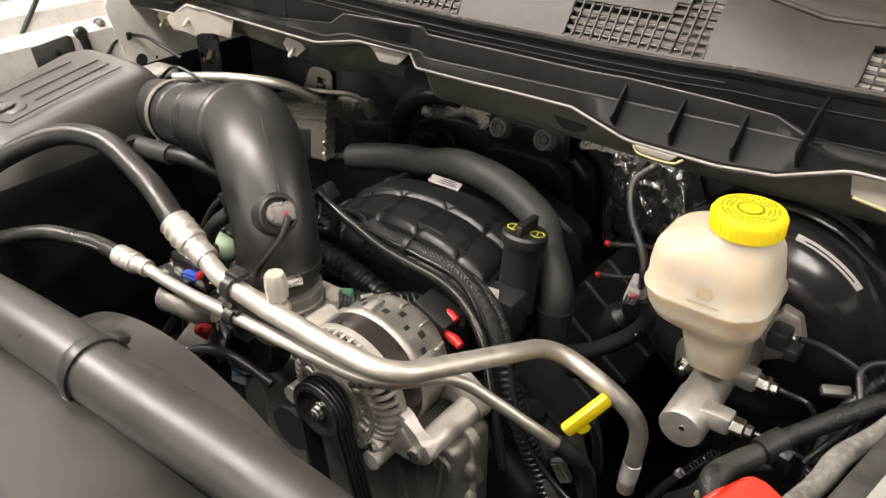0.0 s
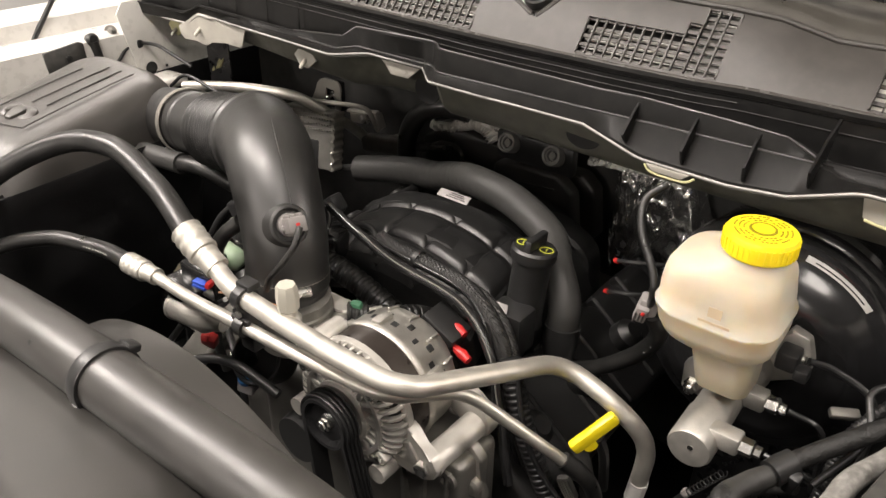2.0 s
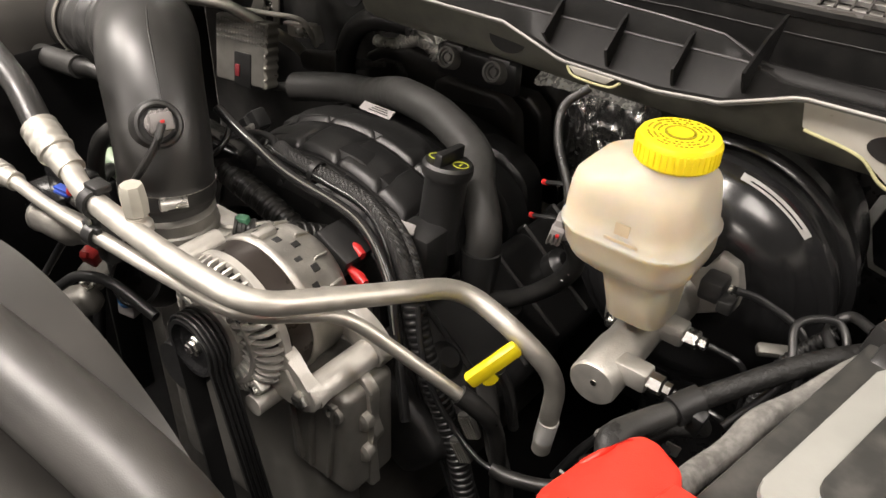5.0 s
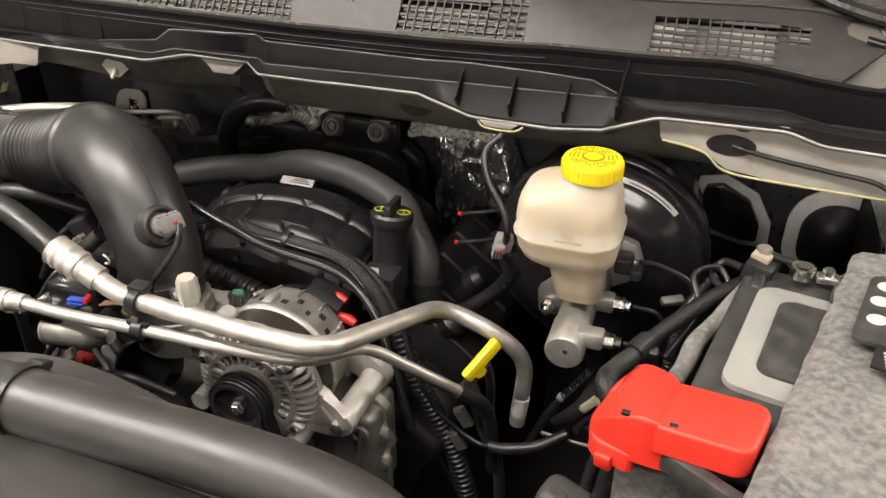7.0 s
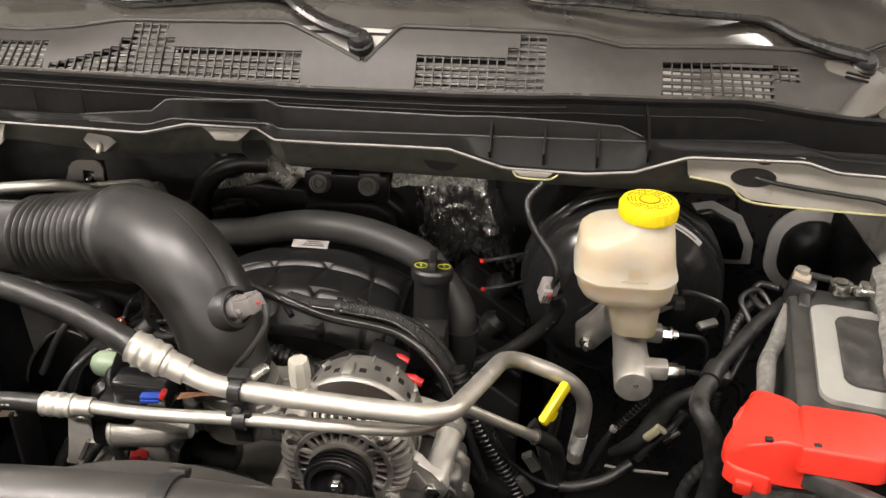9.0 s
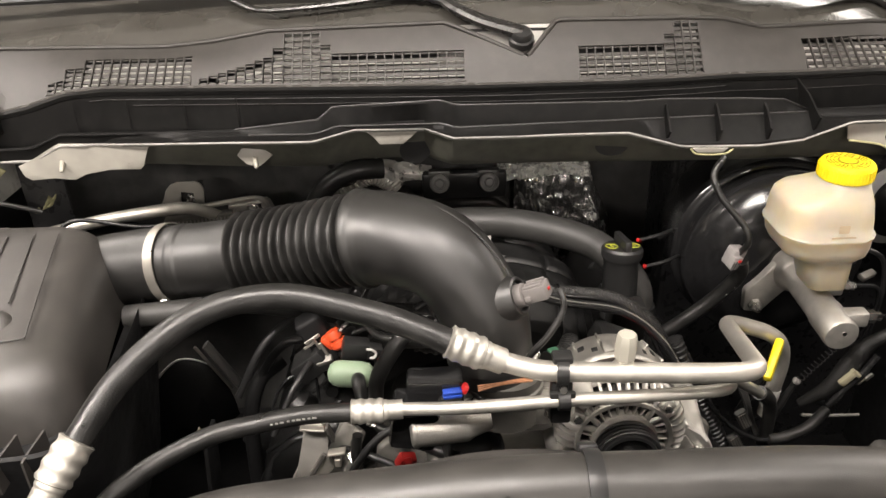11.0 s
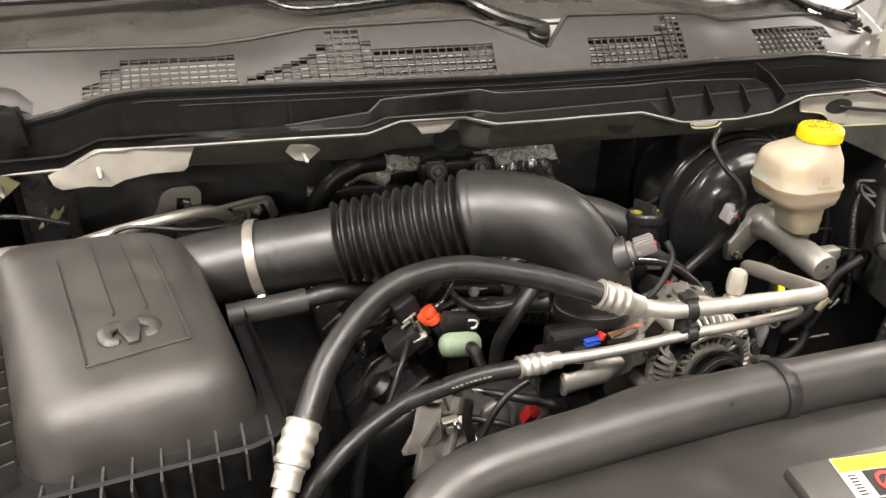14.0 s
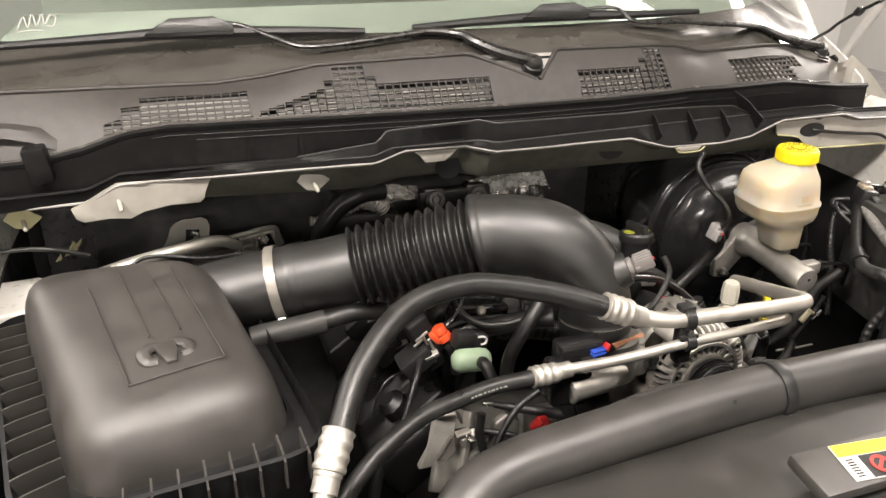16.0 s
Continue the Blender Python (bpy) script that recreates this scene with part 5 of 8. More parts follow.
# tensioner arm with its bolt
bm = B()
prism(bm, [(0.168, 0.922), (0.190, 0.924), (0.212, 0.930), (0.229, 0.926), (0.242, 0.934), (0.247, 0.948), (0.240, 0.960), (0.226, 0.968), (0.214, 0.984), (0.200, 0.992), (0.184, 0.966)], 0.014, pose(0, 0.466, 0, 90), 0.003)
prism(bm, [(0.196, 0.944), (0.214, 0.942), (0.224, 0.952), (0.211, 0.972), (0.200, 0.966)], 0.006, pose(0, 0.455, 0, 90), 0.003)
arm = part("bracket_arm", bm, ALTCAST, t)
bm = B()
tube(bm, [(0.229, 0.462, 0.944), (0.230, 0.474, 0.945), (0.236, 0.534, 0.951)], [0.0175, 0.0150, 0.0155], 24)
part("spacer_tube", bm, ALTCAST, arm, "smooth cast spacer tube")
bm = B()
prism(bm, [(0.180, 0.994), (0.204, 0.992), (0.228, 0.984), (0.247, 0.970), (0.256, 0.952), (0.250, 0.936), (0.234, 0.932), (0.222, 0.944), (0.206, 0.958), (0.182, 0.966)], 0.018, pose(0, 0.552, 0, 90), 0.005)
part("rear_ear", bm, ALTCAST, arm)
bm = B()
prism(bm, [(0.206, 0.928), (0.230, 0.936), (0.250, 0.944), (0.264, 0.930), (0.262, 0.890), (0.270, 0.874), (0.258, 0.850), (0.262, 0.790), (0.200, 0.790), (0.196, 0.890)], 0.012, pose(0, 0.520, 0, 90), 0.004)
for zz in (0.905, 0.86):
    lathe(bm, [(0.012, 0), (0.012, 0.010), (0.008, 0.013)], pose(0.255, 0.510, zz - 0.012, 90), 14)
part("support_web", bm, CAST, arm, "dull cast support plate")
bm = B(); lathe(bm, [(0.013, 0), (0.013, 0.003), (0.0095, 0.003), (0.0095, 0.011), (0.0085, 0.012)], pose(0.229, 0.457, 0.945, 90), 6)
part("bolt", bm, STEEL, arm)
bm = B(); lathe(bm, [(0.014, -0.019), (0.022, -0.0195), (0.0265, -0.024), (0.030, -0.0245), (0.031, -0.022), (0.029, -0.018), (0.029, -0.004), (0.031, -0.002), (0.012, 0.0)], ym @ pose(0, 0, -0.006), 36)
part("pulley", bm, GLOSSBLACK, t, "gloss black grooved pulley")
bm = B(); lathe(bm, [(0.0055, -0.027), (0.0068, -0.0255), (0.0068, -0.0215), (0.0095, -0.0215), (0.0095, -0.0195)], ym @ pose(0, 0, -0.006), 6)
part("pulley_nut", bm, STEEL, t)
bm = B(); box(bm, (0.05, 0.04, 0.03), pose(0.150, 0.585, 1.012, 0, 25, 0), 0.004)
part("terminal_block", bm, BLACK, t)
for k, q in enumerate(((0.150, 0.592, 1.020), (0.170, 0.574, 1.004))):
    bm = B(); tube(bm, [q, (q[0] + 0.018, q[1] - 0.002, q[2] - 0.004), (q[0] + 0.028, q[1] - 0.004, q[2] - 0.007)], [0.0035, 0.0065, 0.005], 12)
    part("red_boot", bm, REDSMALL, t, "red rubber terminal boot")

# drive belt
t = thing("drive_belt", (0.15, 0.425, 0.75), "black ribbed drive belt running down from the alternator pulley", "belt")
bm = B()
pts = []
for a in np.linspace(200, -20, 16):
    pts.append((AX + 0.0315 * math.cos(radians(a)), AZ + 0.0315 * math.sin(radians(a))))
for a in np.linspace(-20, -170, 12):
    pts.append((0.185 + 0.05 * math.cos(radians(a)), 0.68 + 0.05 * math.sin(radians(a))))
rows = [[(x, 0.402, z), (x, 0.424, z)] for x, z in pts + pts[:1]]
sheet(bm, rows, 0.004)
belt = part("belt", bm, LOOM, t)
for k in range(4):
    line = []
    for x, z in pts + pts[:1]:
        u = min(1, max(0, ((x - AX) * (0.185 - AX) + (z - AZ) * (0.68 - AZ)) / ((0.185 - AX)**2 + (0.68 - AZ)**2)))
        out = Vector((x - AX - u * (0.185 - AX), 0, z - AZ - u * (0.68 - AZ))).normalized() * 0.0030
        line.append((x + out.x, 0.4055 + 0.005 * k, z + out.z))
    bm = B(); tube(bm, line, 0.0016, 6)
    part("rib", bm, LOOM, belt)
t = thing("idler_pulley", (0.06, 0.43, 0.87), "dark steel idler pulley on the engine front", "pulley")
bm = B(); lathe(bm, [(0.006, -0.014), (0.034, -0.012), (0.036, 0), (0.034, 0.012), (0.03, 0.014)], pose(0.185, 0.423, 0.68, 90), 28)
part("crank_wheel", bm, BLACK, t)
bm = B(); lathe(bm, [(0.008, -0.02), (0.030, -0.012), (0.032, 0), (0.030, 0.012)], pose(0.055, 0.44, 0.895, 90), 28)
part("wheel", bm, BLACK, t)

# ---- air conditioning lines ----
t = thing("ac_suction_line", (0.1, 0.4, 1.1), "thick bare aluminium air-conditioning tube with a crimped black hose", "ac line")
bm = B()
tube(bm, bent([(-0.014, 0.402, 1.124), (0.030, 0.390, 1.1165), (0.115, 0.383, 1.117), (0.190, 0.384, 1.112), (0.254, 0.393, 1.104), (0.298, 0.603, 1.026), (0.372, 0.603, 1.000), (0.401, 0.626, 0.950), (0.392, 0.628, 0.845)], 0.038, 8), 0.0102, 20)
part("tube", bm, ALU, t)
bm = B(); tube(bm, spline([(-0.047, 0.402, 1.140), (-0.094, 0.415, 1.157), (-0.141, 0.425, 1.170), (-0.225, 0.433, 1.187), (-0.303, 0.415, 1.180), (-0.368, 0.366, 1.146), (-0.408, 0.310, 1.100)], 14), 0.0133, 22)
part("hose", bm, RUBBER, t)


def crimp(line, r, parent, lab="crimped aluminium hose end"):
    line = spline(line, 24)
    n = len(line)
    u = np.linspace(0, 1, n)
    rad = r * np.where(u < 0.62, 1.0 + 0.048 * np.cos(u * 2 * math.pi * 4.8), 1.0)
    rad = np.where((u > 0.66) & (u < 0.74), r * 0.86, rad)
    rad = np.where(u >= 0.74, r * 0.80, rad)
    rad[0] *= 0.9
    bm = B(); tube(bm, line, rad, 24)
    return part("crimp", bm, ALU, parent, lab, 50)


crimp([(-0.060, 0.405, 1.146), (-0.036, 0.402, 1.136), (-0.006, 0.401, 1.122)], 0.0168, t)
crimp([(-0.402, 0.322, 1.108), (-0.416, 0.300, 1.090), (-0.428, 0.280, 1.070)], 0.0168, t)
bm = B(); tube(bm, spline([(-0.428, 0.280, 1.070), (-0.436, 0.262, 1.05), (-0.440, 0.25, 1.0)]), 0.0102, 16)
part("lower_tube", bm, ALU, t)
bm = B()
lathe(bm, [(0.0125, -0.002), (0.0125, 0.004), (0.009, 0.008), (0.009, 0.013)], pose(0.1135, 0.391, 1.1155), 20)
part("port_stem", bm, ALU, t)
bm = B()
lathe(bm, [(0.0085, 0.012), (0.0105, 0.013), (0.0112, 0.026), (0.0102, 0.037), (0.0088, 0.040), (0.005, 0.040)], pose(0.1135, 0.392, 1.1165), 8)
part("port_cap", bm, WHITEPLASTIC, t, "cream plastic service port cap")
bm = B(); tube(bm, [(0.3965, 0.627, 0.892), (0.393, 0.628, 0.862)], 0.0108, 20)
part("tube_label", bm, LABEL, t, "white paper label round the tube")

t = thing("ac_liquid_line", (0.1, 0.39, 1.08), "thin bare aluminium air-conditioning tube with a crimped black hose", "ac line")
bm = B()
tube(bm, bent([(-0.115, 0.388, 1.0765), (-0.040, 0.384, 1.078), (0.052, 0.380, 1.0875), (0.150, 0.388, 1.083), (0.232, 0.397, 1.080), (0.252, 0.490, 1.036), (0.300, 0.525, 0.985), (0.346, 0.555, 0.940)], 0.03, 8), 0.0068, 16)
part("tube", bm, ALU, t)
bm = B(); tube(bm, spline([(0.338, 0.550, 0.948), (0.352, 0.559, 0.934), (0.364, 0.568, 0.915), (0.371, 0.575, 0.88), (0.374, 0.58, 0.80)], 6), [0.0098, 0.0102, 0.0090, 0.0085, 0.0085], 14)
part("end_sleeve", bm, RUBBER, t, "black rubber end sleeve")
bm = B(); tube(bm, spline([(-0.150, 0.385, 1.077), (-0.205, 0.387, 1.074), (-0.255, 0.380, 1.070), (-0.303, 0.367, 1.066), (-0.360, 0.340, 1.050), (-0.400, 0.315, 1.025), (-0.42, 0.30, 0.98)], 12), 0.0098, 18)
liquid_hose = part("hose", bm, RUBBER, t)
bm = B()
for k in range(9):
    u = 0.28 + 0.035 * k
    p = spline([(-0.150, 0.385, 1.077), (-0.205, 0.387, 1.074), (-0.255, 0.380, 1.070), (-0.303, 0.367, 1.066)], 30)[int(u * 90) % 91]
    box(bm, (0.0026 if k % 3 else 0.0044, 0.0006, 0.0018), pose(p[0], p[1] - 0.0093, p[2] + 0.0028, -20, 0, 0), 0)
part("hose_marking", bm, BATTERYTOP, liquid_hose, "faded pale printing")
crimp([(-0.160, 0.385, 1.0775), (-0.136, 0.386, 1.077), (-0.108, 0.388, 1.0765)], 0.0125, t)
t = thing("line_bracket", (0.05, 0.385, 1.1), "black plastic clip holding two aluminium tubes together", "tube clip")
bm = B()
lathe(bm, [(0.0102, -0.006), (0.0138, -0.006), (0.0138, 0.006), (0.0102, 0.006)], pose(0.052, 0.3875, 1.1168, 0, 90, -6), 20, closed=True)
lathe(bm, [(0.0068, -0.006), (0.0105, -0.006), (0.0105, 0.006), (0.0068, 0.006)], pose(0.053, 0.3803, 1.0873, 0, 90, 2), 20, closed=True)
box(bm, (0.012, 0.014, 0.030), pose(0.052, 0.387, 1.101), 0.003)
box(bm, (0.020, 0.016, 0.008), pose(0.052, 0.394, 1.1300), 0.002)
box(bm, (0.021, 0.016, 0.052), pose(0.052, 0.391, 1.080), 0.003); box(bm, (0.026, 0.006, 0.010), pose(0.052, 0.380, 1.093), 0.002)
part("clip", bm, BLACK, t)
bm = B(); lathe(bm, [(0.004, 0), (0.004, 0.003)], pose(0.052, 0.379, 1.102, 90), 10)
part("rivet", bm, STEEL, t)

# lines behind the air cleaner
t = thing("heater_line", (-0.45, 0.95, 1.05), "bare aluminium lines by the evaporator at the firewall", "ac line")
bm = B(); tube(bm, spline([(-0.70, 0.845, 1.052), (-0.612, 0.872, 1.063), (-0.53, 0.895, 1.068), (-0.475, 0.93, 1.058), (-0.442, 0.969, 1.026), (-0.422, 1.029, 0.976), (-0.415, 1.06, 0.94)], 10), 0.0098, 16)
part("thick_tube", bm, ALU, t)
bm = B(); tube(bm, bent([(-0.56, 0.915, 1.048), (-0.50, 0.955, 1.042), (-0.385, 1.000, 1.041), (-0.368, 1.012, 1.034), (-0.366, 1.035, 0.985)], 0.014), 0.0046, 12)
part("thin_tube", bm, ALU, t)
bm = B(); box(bm, (0.070, 0.014, 0.006), pose(-0.400, 1.030, 1.018, 0, -6, 8), 0.002); box(bm, (0.016, 0.02, 0.03), pose(-0.366, 1.036, 1.004, 0, -20, 0), 0.003); box(bm, (0.03, 0.02, 0.024), pose(-0.418, 1.036, 1.002, 0, 0, 10), 0.005)
fitting = part("fitting", bm, ALTCAST, t)
bm = B(); lathe(bm, [(0.0105, -0.004), (0.0105, 0.004), (0.0075, 0.004), (0.0075, 0.016), (0.005, 0.020)], pose(-0.392, 1.034, 1.004, 75, 0, 0), 6)
part("bolt", bm, STEEL, fitting)
t = thing("evaporator_core", (-0.455, 0.95, 0.98), "grimy evaporator block with dotted metal fins and a wavy edge", "evaporator")
em = pose(-0.468, 0.957, 0.972, -10, 0, 12)
bm = B(); box(bm, (0.112, 0.030, 0.115), em, 0.004)
part("block", bm, CASTDARK, t)
for r in range(4):
    for k in range(17):
        bm = B(); box(bm, (0.0030, 0.004, 0.0045), em @ pose(-0.050 + 0.0062 * k, -0.0155, 0.050 - 0.010 * r), 0.0008, 1)
        part("fin_tip", bm, CAST, t)
bm = B()
rows = []
for k in range(50):
    u = k / 49
    w = 0.0016 * math.sin(48 * u)
    rows.append([tuple(em @ Vector(q)) for q in ((0.055 + w, -0.018, 0.058 - 0.115 * u), (0.060 + w, -0.016, 0.058 - 0.115 * u), (0.061 + w, 0.014, 0.058 - 0.115 * u))])
sheet(bm, rows, 0.001)
part("wavy_edge", bm, BAND, t, "dull metal wavy edge")

bm = B(); box(bm, (0.038, 0.008, 0.062), em @ pose(0.006, -0.0135, -0.032), 0.003)
hole = part("opening", bm, INK, t, "black square opening")
bm = B(); box(bm, (0.010, 0.006, 0.022), em @ pose(-0.004, -0.0170, -0.034), 0.002)
part("red_tag", bm, mat("dark_red_tag", (0.16, 0.02, 0.025), 0.5), hole, "dark red tag")
for k in range(5):
    bm = B(); lathe(bm, [(0.0030, 0), (0.0030, 0.003), (0.0016, 0.004)], em @ pose(0.058, -0.018, 0.046 - 0.022 * k, 90), 8)
    part("edge_stud", bm, CAST, t)

# ---- brake booster, master cylinder, reservoir ----
t = thing("brake_booster", (0.45, 0.9, 0.98), "large gloss black brake booster drum on the firewall", "brake booster")
bm = B()
lathe(bm, [(0.03, -0.112), (0.086, -0.106), (0.104, -0.098), (0.116, -0.086), (0.1215, -0.080), (0.132, -0.072), (0.1375, -0.071), (0.1402, -0.067), (0.1402, -0.060), (0.1365, -0.056), (0.1372, -0.036), (0.143, -0.034), (0.1468, -0.029), (0.1468, -0.014), (0.143, -0.010), (0.140, 0.02), (0.132, 0.08), (0.10, 0.14)], pose(0.448, 0.872, 1.002, -90), 72)
part("drum", bm, GLOSSBLACK, t)
bm = B()
rows = []
for a in np.linspace(80, 44, 16):
    c, s = math.cos(radians(a)), math.sin(radians(a))
    rows.append([(0.448 + r * c, y, 1.002 + r * s) for r, y in ((0.1282, 0.7955), (0.1345, 0.7987))])
sheet(bm, rows, 0.0006)
lab = part("label", bm, mat("aged_label", (0.36, 0.35, 0.335), 0.5, vary=0.15), t, "white curved paper label")
bm = B()
for a in np.linspace(74, 50, 22):
    c, s = math.cos(radians(a)), math.sin(radians(a))
    box(bm, (0.008 if int(a * 7) % 3 else 0.004, 0.0008, 0.0012), pose(0.448 + 0.1314 * c, 0.7962, 1.002 + 0.1314 * s, 0, 90 - a, 0), 0)
part("barcode", bm, INK, lab)
t = thing("master_cylinder", (0.45, 0.67, 0.99), "cast aluminium brake master cylinder with steel fittings", "master cylinder")
axis = along((0.450, 0.588, 1.004), (0.450, 0.78, 1.016))
bm = B(); lathe(bm, [(0.016, 0), (0.0212, 0.001), (0.0228, 0.004), (0.0228, 0.05), (0.0212, 0.058), (0.0212, 0.13), (0.027, 0.14), (0.027, 0.175)], axis, 32)
part("body", bm, CAST, t)
bm = B()
prism(bm, [(0.386, 0.948), (0.412, 0.944), (0.424, 0.962), (0.440, 0.980), (0.470, 1.004), (0.512, 1.024), (0.514, 1.046), (0.505, 1.072), (0.486, 1.078), (0.474, 1.052), (0.440, 1.040), (0.418, 1.022), (0.402, 1.000), (0.384, 0.982)], 0.012, pose(0, 0.752, 0, 90), 0.003)
lathe(bm, [(0.030, 0), (0.030, 0.020), (0.026, 0.026)], along((0.450, 0.752, 1.0145), (0.450, 0.730, 1.013)), 24)
flange = part("flange", bm, CAST, t)
for q in ((0.400, 0.738, 0.960), (0.502, 0.738, 1.046)):
    bm = B(); lathe(bm, [(0.0105, 0.0), (0.0105, 0.002), (0.0085, 0.002), (0.0085, 0.009), (0.005, 0.010), (0.005, 0.016)], pose(*q, 90), 6)
    part("stud_nut", bm, STEEL, flange)
for y, z in ((0.614, 1.016), (0.685, 1.020)):
    bm = B(); box(bm, (0.032, 0.021, 0.021), pose(0.475, y, z), 0.004)
    part("port_boss", bm, CAST, t)
    bm = B(); lathe(bm, [(0.009, 0), (0.009, 0.012), (0.006, 0.014), (0.006, 0.02)], along((0.490, y, z), (0.53, y, z)), 6)
    part("flare_nut", bm, STEEL, t)
bm = B(); box(bm, (0.022, 0.026, 0.022), pose(0.493, 0.722, 1.056), 0.004); box(bm, (0.014, 0.018, 0.014), pose(0.510, 0.712, 1.050), 0.003)
part("level_switch", bm, BLACK, t)
bm = B(); lathe(bm, [(0.003, 0), (0.003, 0.0015)], along((0.452, 0.5885, 1.008), (0.452, 0.5, 1.008)), 10)
part("end_plug", bm, STEEL, t)
t = thing("brake_pipes", (0.53, 0.65, 0.98), "thin black brake pipes from the master cylinder", "brake pipes")
bm = B(); tube(bm, bent([(0.512, 0.685, 1.020), (0.545, 0.685, 1.018), (0.552, 0.688, 0.99), (0.553, 0.70, 0.92)], 0.015), 0.0032, 10)
tube(bm, bent([(0.512, 0.614, 1.016), (0.55, 0.618, 1.010), (0.58, 0.625, 0.995), (0.59, 0.64, 0.95)], 0.02), 0.0032, 10)
part("pipe", bm, GLOSSBLACK, t)
bm = B(); tube(bm, spline([(0.512, 0.720, 1.062), (0.535, 0.735, 1.052), (0.575, 0.74, 1.03), (0.585, 0.735, 0.98), (0.58, 0.73, 0.93)]), 0.0036, 10)
part("lead", bm, LOOM, t)
bm = B(); box(bm, (0.03, 0.012, 0.010), pose(0.556, 0.735, 1.006, 20, 0, 30), 0.003)
part("tape_flag", bm, CASTDARK, t)

# reservoir
RX, RY = 0.432, 0.668
t = thing("brake_fluid_reservoir", (RX, RY, 1.05), "milky white brake fluid reservoir with a yellow screw cap", "fluid reservoir")


def ring(cx, cy, w, d, r, z, n=7):
    return [(cx + x, cy + y, z) for x, y in rounded(w, d, r, n)]


bm = B()
levels = [(0.452, 0.669, 0.0445, 0.0487, 0.0125, 1.0382), (0.4505, 0.669, 0.0528, 0.0591, 0.0158, 1.0414), (0.446, 0.671, 0.0629, 0.0676, 0.0188, 1.0756), (0.444, 0.671, 0.0677, 0.0711, 0.0213, 1.0842), (0.4392, 0.673, 0.0864, 0.0884, 0.0265, 1.0895), (0.4354, 0.674, 0.1060, 0.1045, 0.0313, 1.097)]
levels += [(0.4332, 0.674, 0.1140, 0.1110, 0.0331, 1.1077), (0.4317, 0.674, 0.1165, 0.1130, 0.0334, 1.1216), (0.4314, 0.674, 0.1215, 0.1160, 0.0353, 1.1238), (0.4311, 0.674, 0.1215, 0.1160, 0.0345, 1.127), (0.4308, 0.674, 0.1160, 0.1105, 0.0330, 1.1291), (0.4300, 0.674, 0.1145, 0.1075, 0.0326, 1.1451), (0.4295, 0.674, 0.1105, 0.1030, 0.0311, 1.159), (0.4300, 0.674, 0.1080, 0.0995, 0.0308, 1.167),
          (0.4325, 0.674, 0.1020, 0.0945, 0.0335, 1.1735), (0.4420, 0.672, 0.0810, 0.0773, 0.0341, 1.1825), (0.4480, 0.670, 0.0665, 0.0640, 0.0310, 1.1890), (0.4500, 0.669, 0.0600, 0.0600, 0.0298, 1.1930), (0.450, 0.669, 0.0570, 0.0570, 0.0283, 1.199)]
sheet(bm, [ring(*q) for q in levels], 0, True)
bm.verts.ensure_lookup_table()
k = len(rounded(1, 1, 0.1, 7))
bm.faces.new(bm.verts[:k]); bm.faces.new(bm.verts[-k:])
part("bottle", bm, RESERVOIR, t, angle=60)
bm = B(); box(bm, (0.013, 0.0006, 0.013), pose(0.438, 0.6200, 1.141, -3, 0, 0), 0)
box(bm, (0.030, 0.0006, 0.0025), pose(0.439, 0.6188, 1.1315, -3, 0, 0), 0)
part("moulded_mark", bm, mat("tan_print", (0.45, 0.36, 0.24), 0.5, vary=0.05, bump=0), t)
bm = B()
lathe(bm, [(0.0315, 0), (0.0332, 0.002), (0.0332, 0.017), (0.0315, 0.0205), (0.029, 0.0215), (0.012, 0.0215), (0.011, 0.0225), (0.003, 0.0225)], pose(0.450, 0.669, 1.1925), 56)
cap = part("cap", bm, YELLOW, t, "yellow screw cap with printed warning")
for a in range(0, 360, 9):
    bm = B(); box(bm, (0.0014, 0.0024, 0.014), pose(0.450, 0.669, 1.2020, 0, 0, a) @ pose(0.0333, 0, 0), 0)
    part("grip_rib", bm, YELLOW, cap)
bm = B()
lathe(bm, [(0.010, 0), (0.010, 0.0008), (0.0125, 0.0008), (0.0125, 0)], pose(0.450, 0.669, 1.2142), 36, closed=True)
for r, n in ((0.0168, 26), (0.0208, 34), (0.0250, 42)):
    for k in range(n):
        if (k * 7 + int(r * 1000)) % 9 < 7:
            box(bm, (0.0026, 0.0016, 0.0006), pose(0.450, 0.669, 1.2144, 0, 0, 360 * k / n) @ pose(0, r, 0), 0)
part("print", bm, OLIVEINK, cap, "dark ring of worn print")

# dipstick
t = thing("dipstick_handle", (0.36, 0.575, 0.97), "yellow plastic dipstick handle in a dark tube", "dipstick")
bm = B()
dm = along((0.345, 0.553, 0.966), (0.374, 0.594, 1.002))
box(bm, (0.011, 0.017, 0.058), dm @ pose(0, 0, 0.029), 0.004)
lathe(bm, [(0.0085, -0.005), (0.0085, 0.005), (0.007, 0.0065)], dm @ pose(0.003, -0.012, 0.018, 0, 90, 0), 16)
part("handle", bm, YELLOW, t)
bm = B(); tube(bm, spline([(0.362, 0.578, 0.975), (0.362, 0.60, 0.93), (0.355, 0.63, 0.85)]), 0.006, 10)
part("dipstick_tube", bm, BLACK, t)

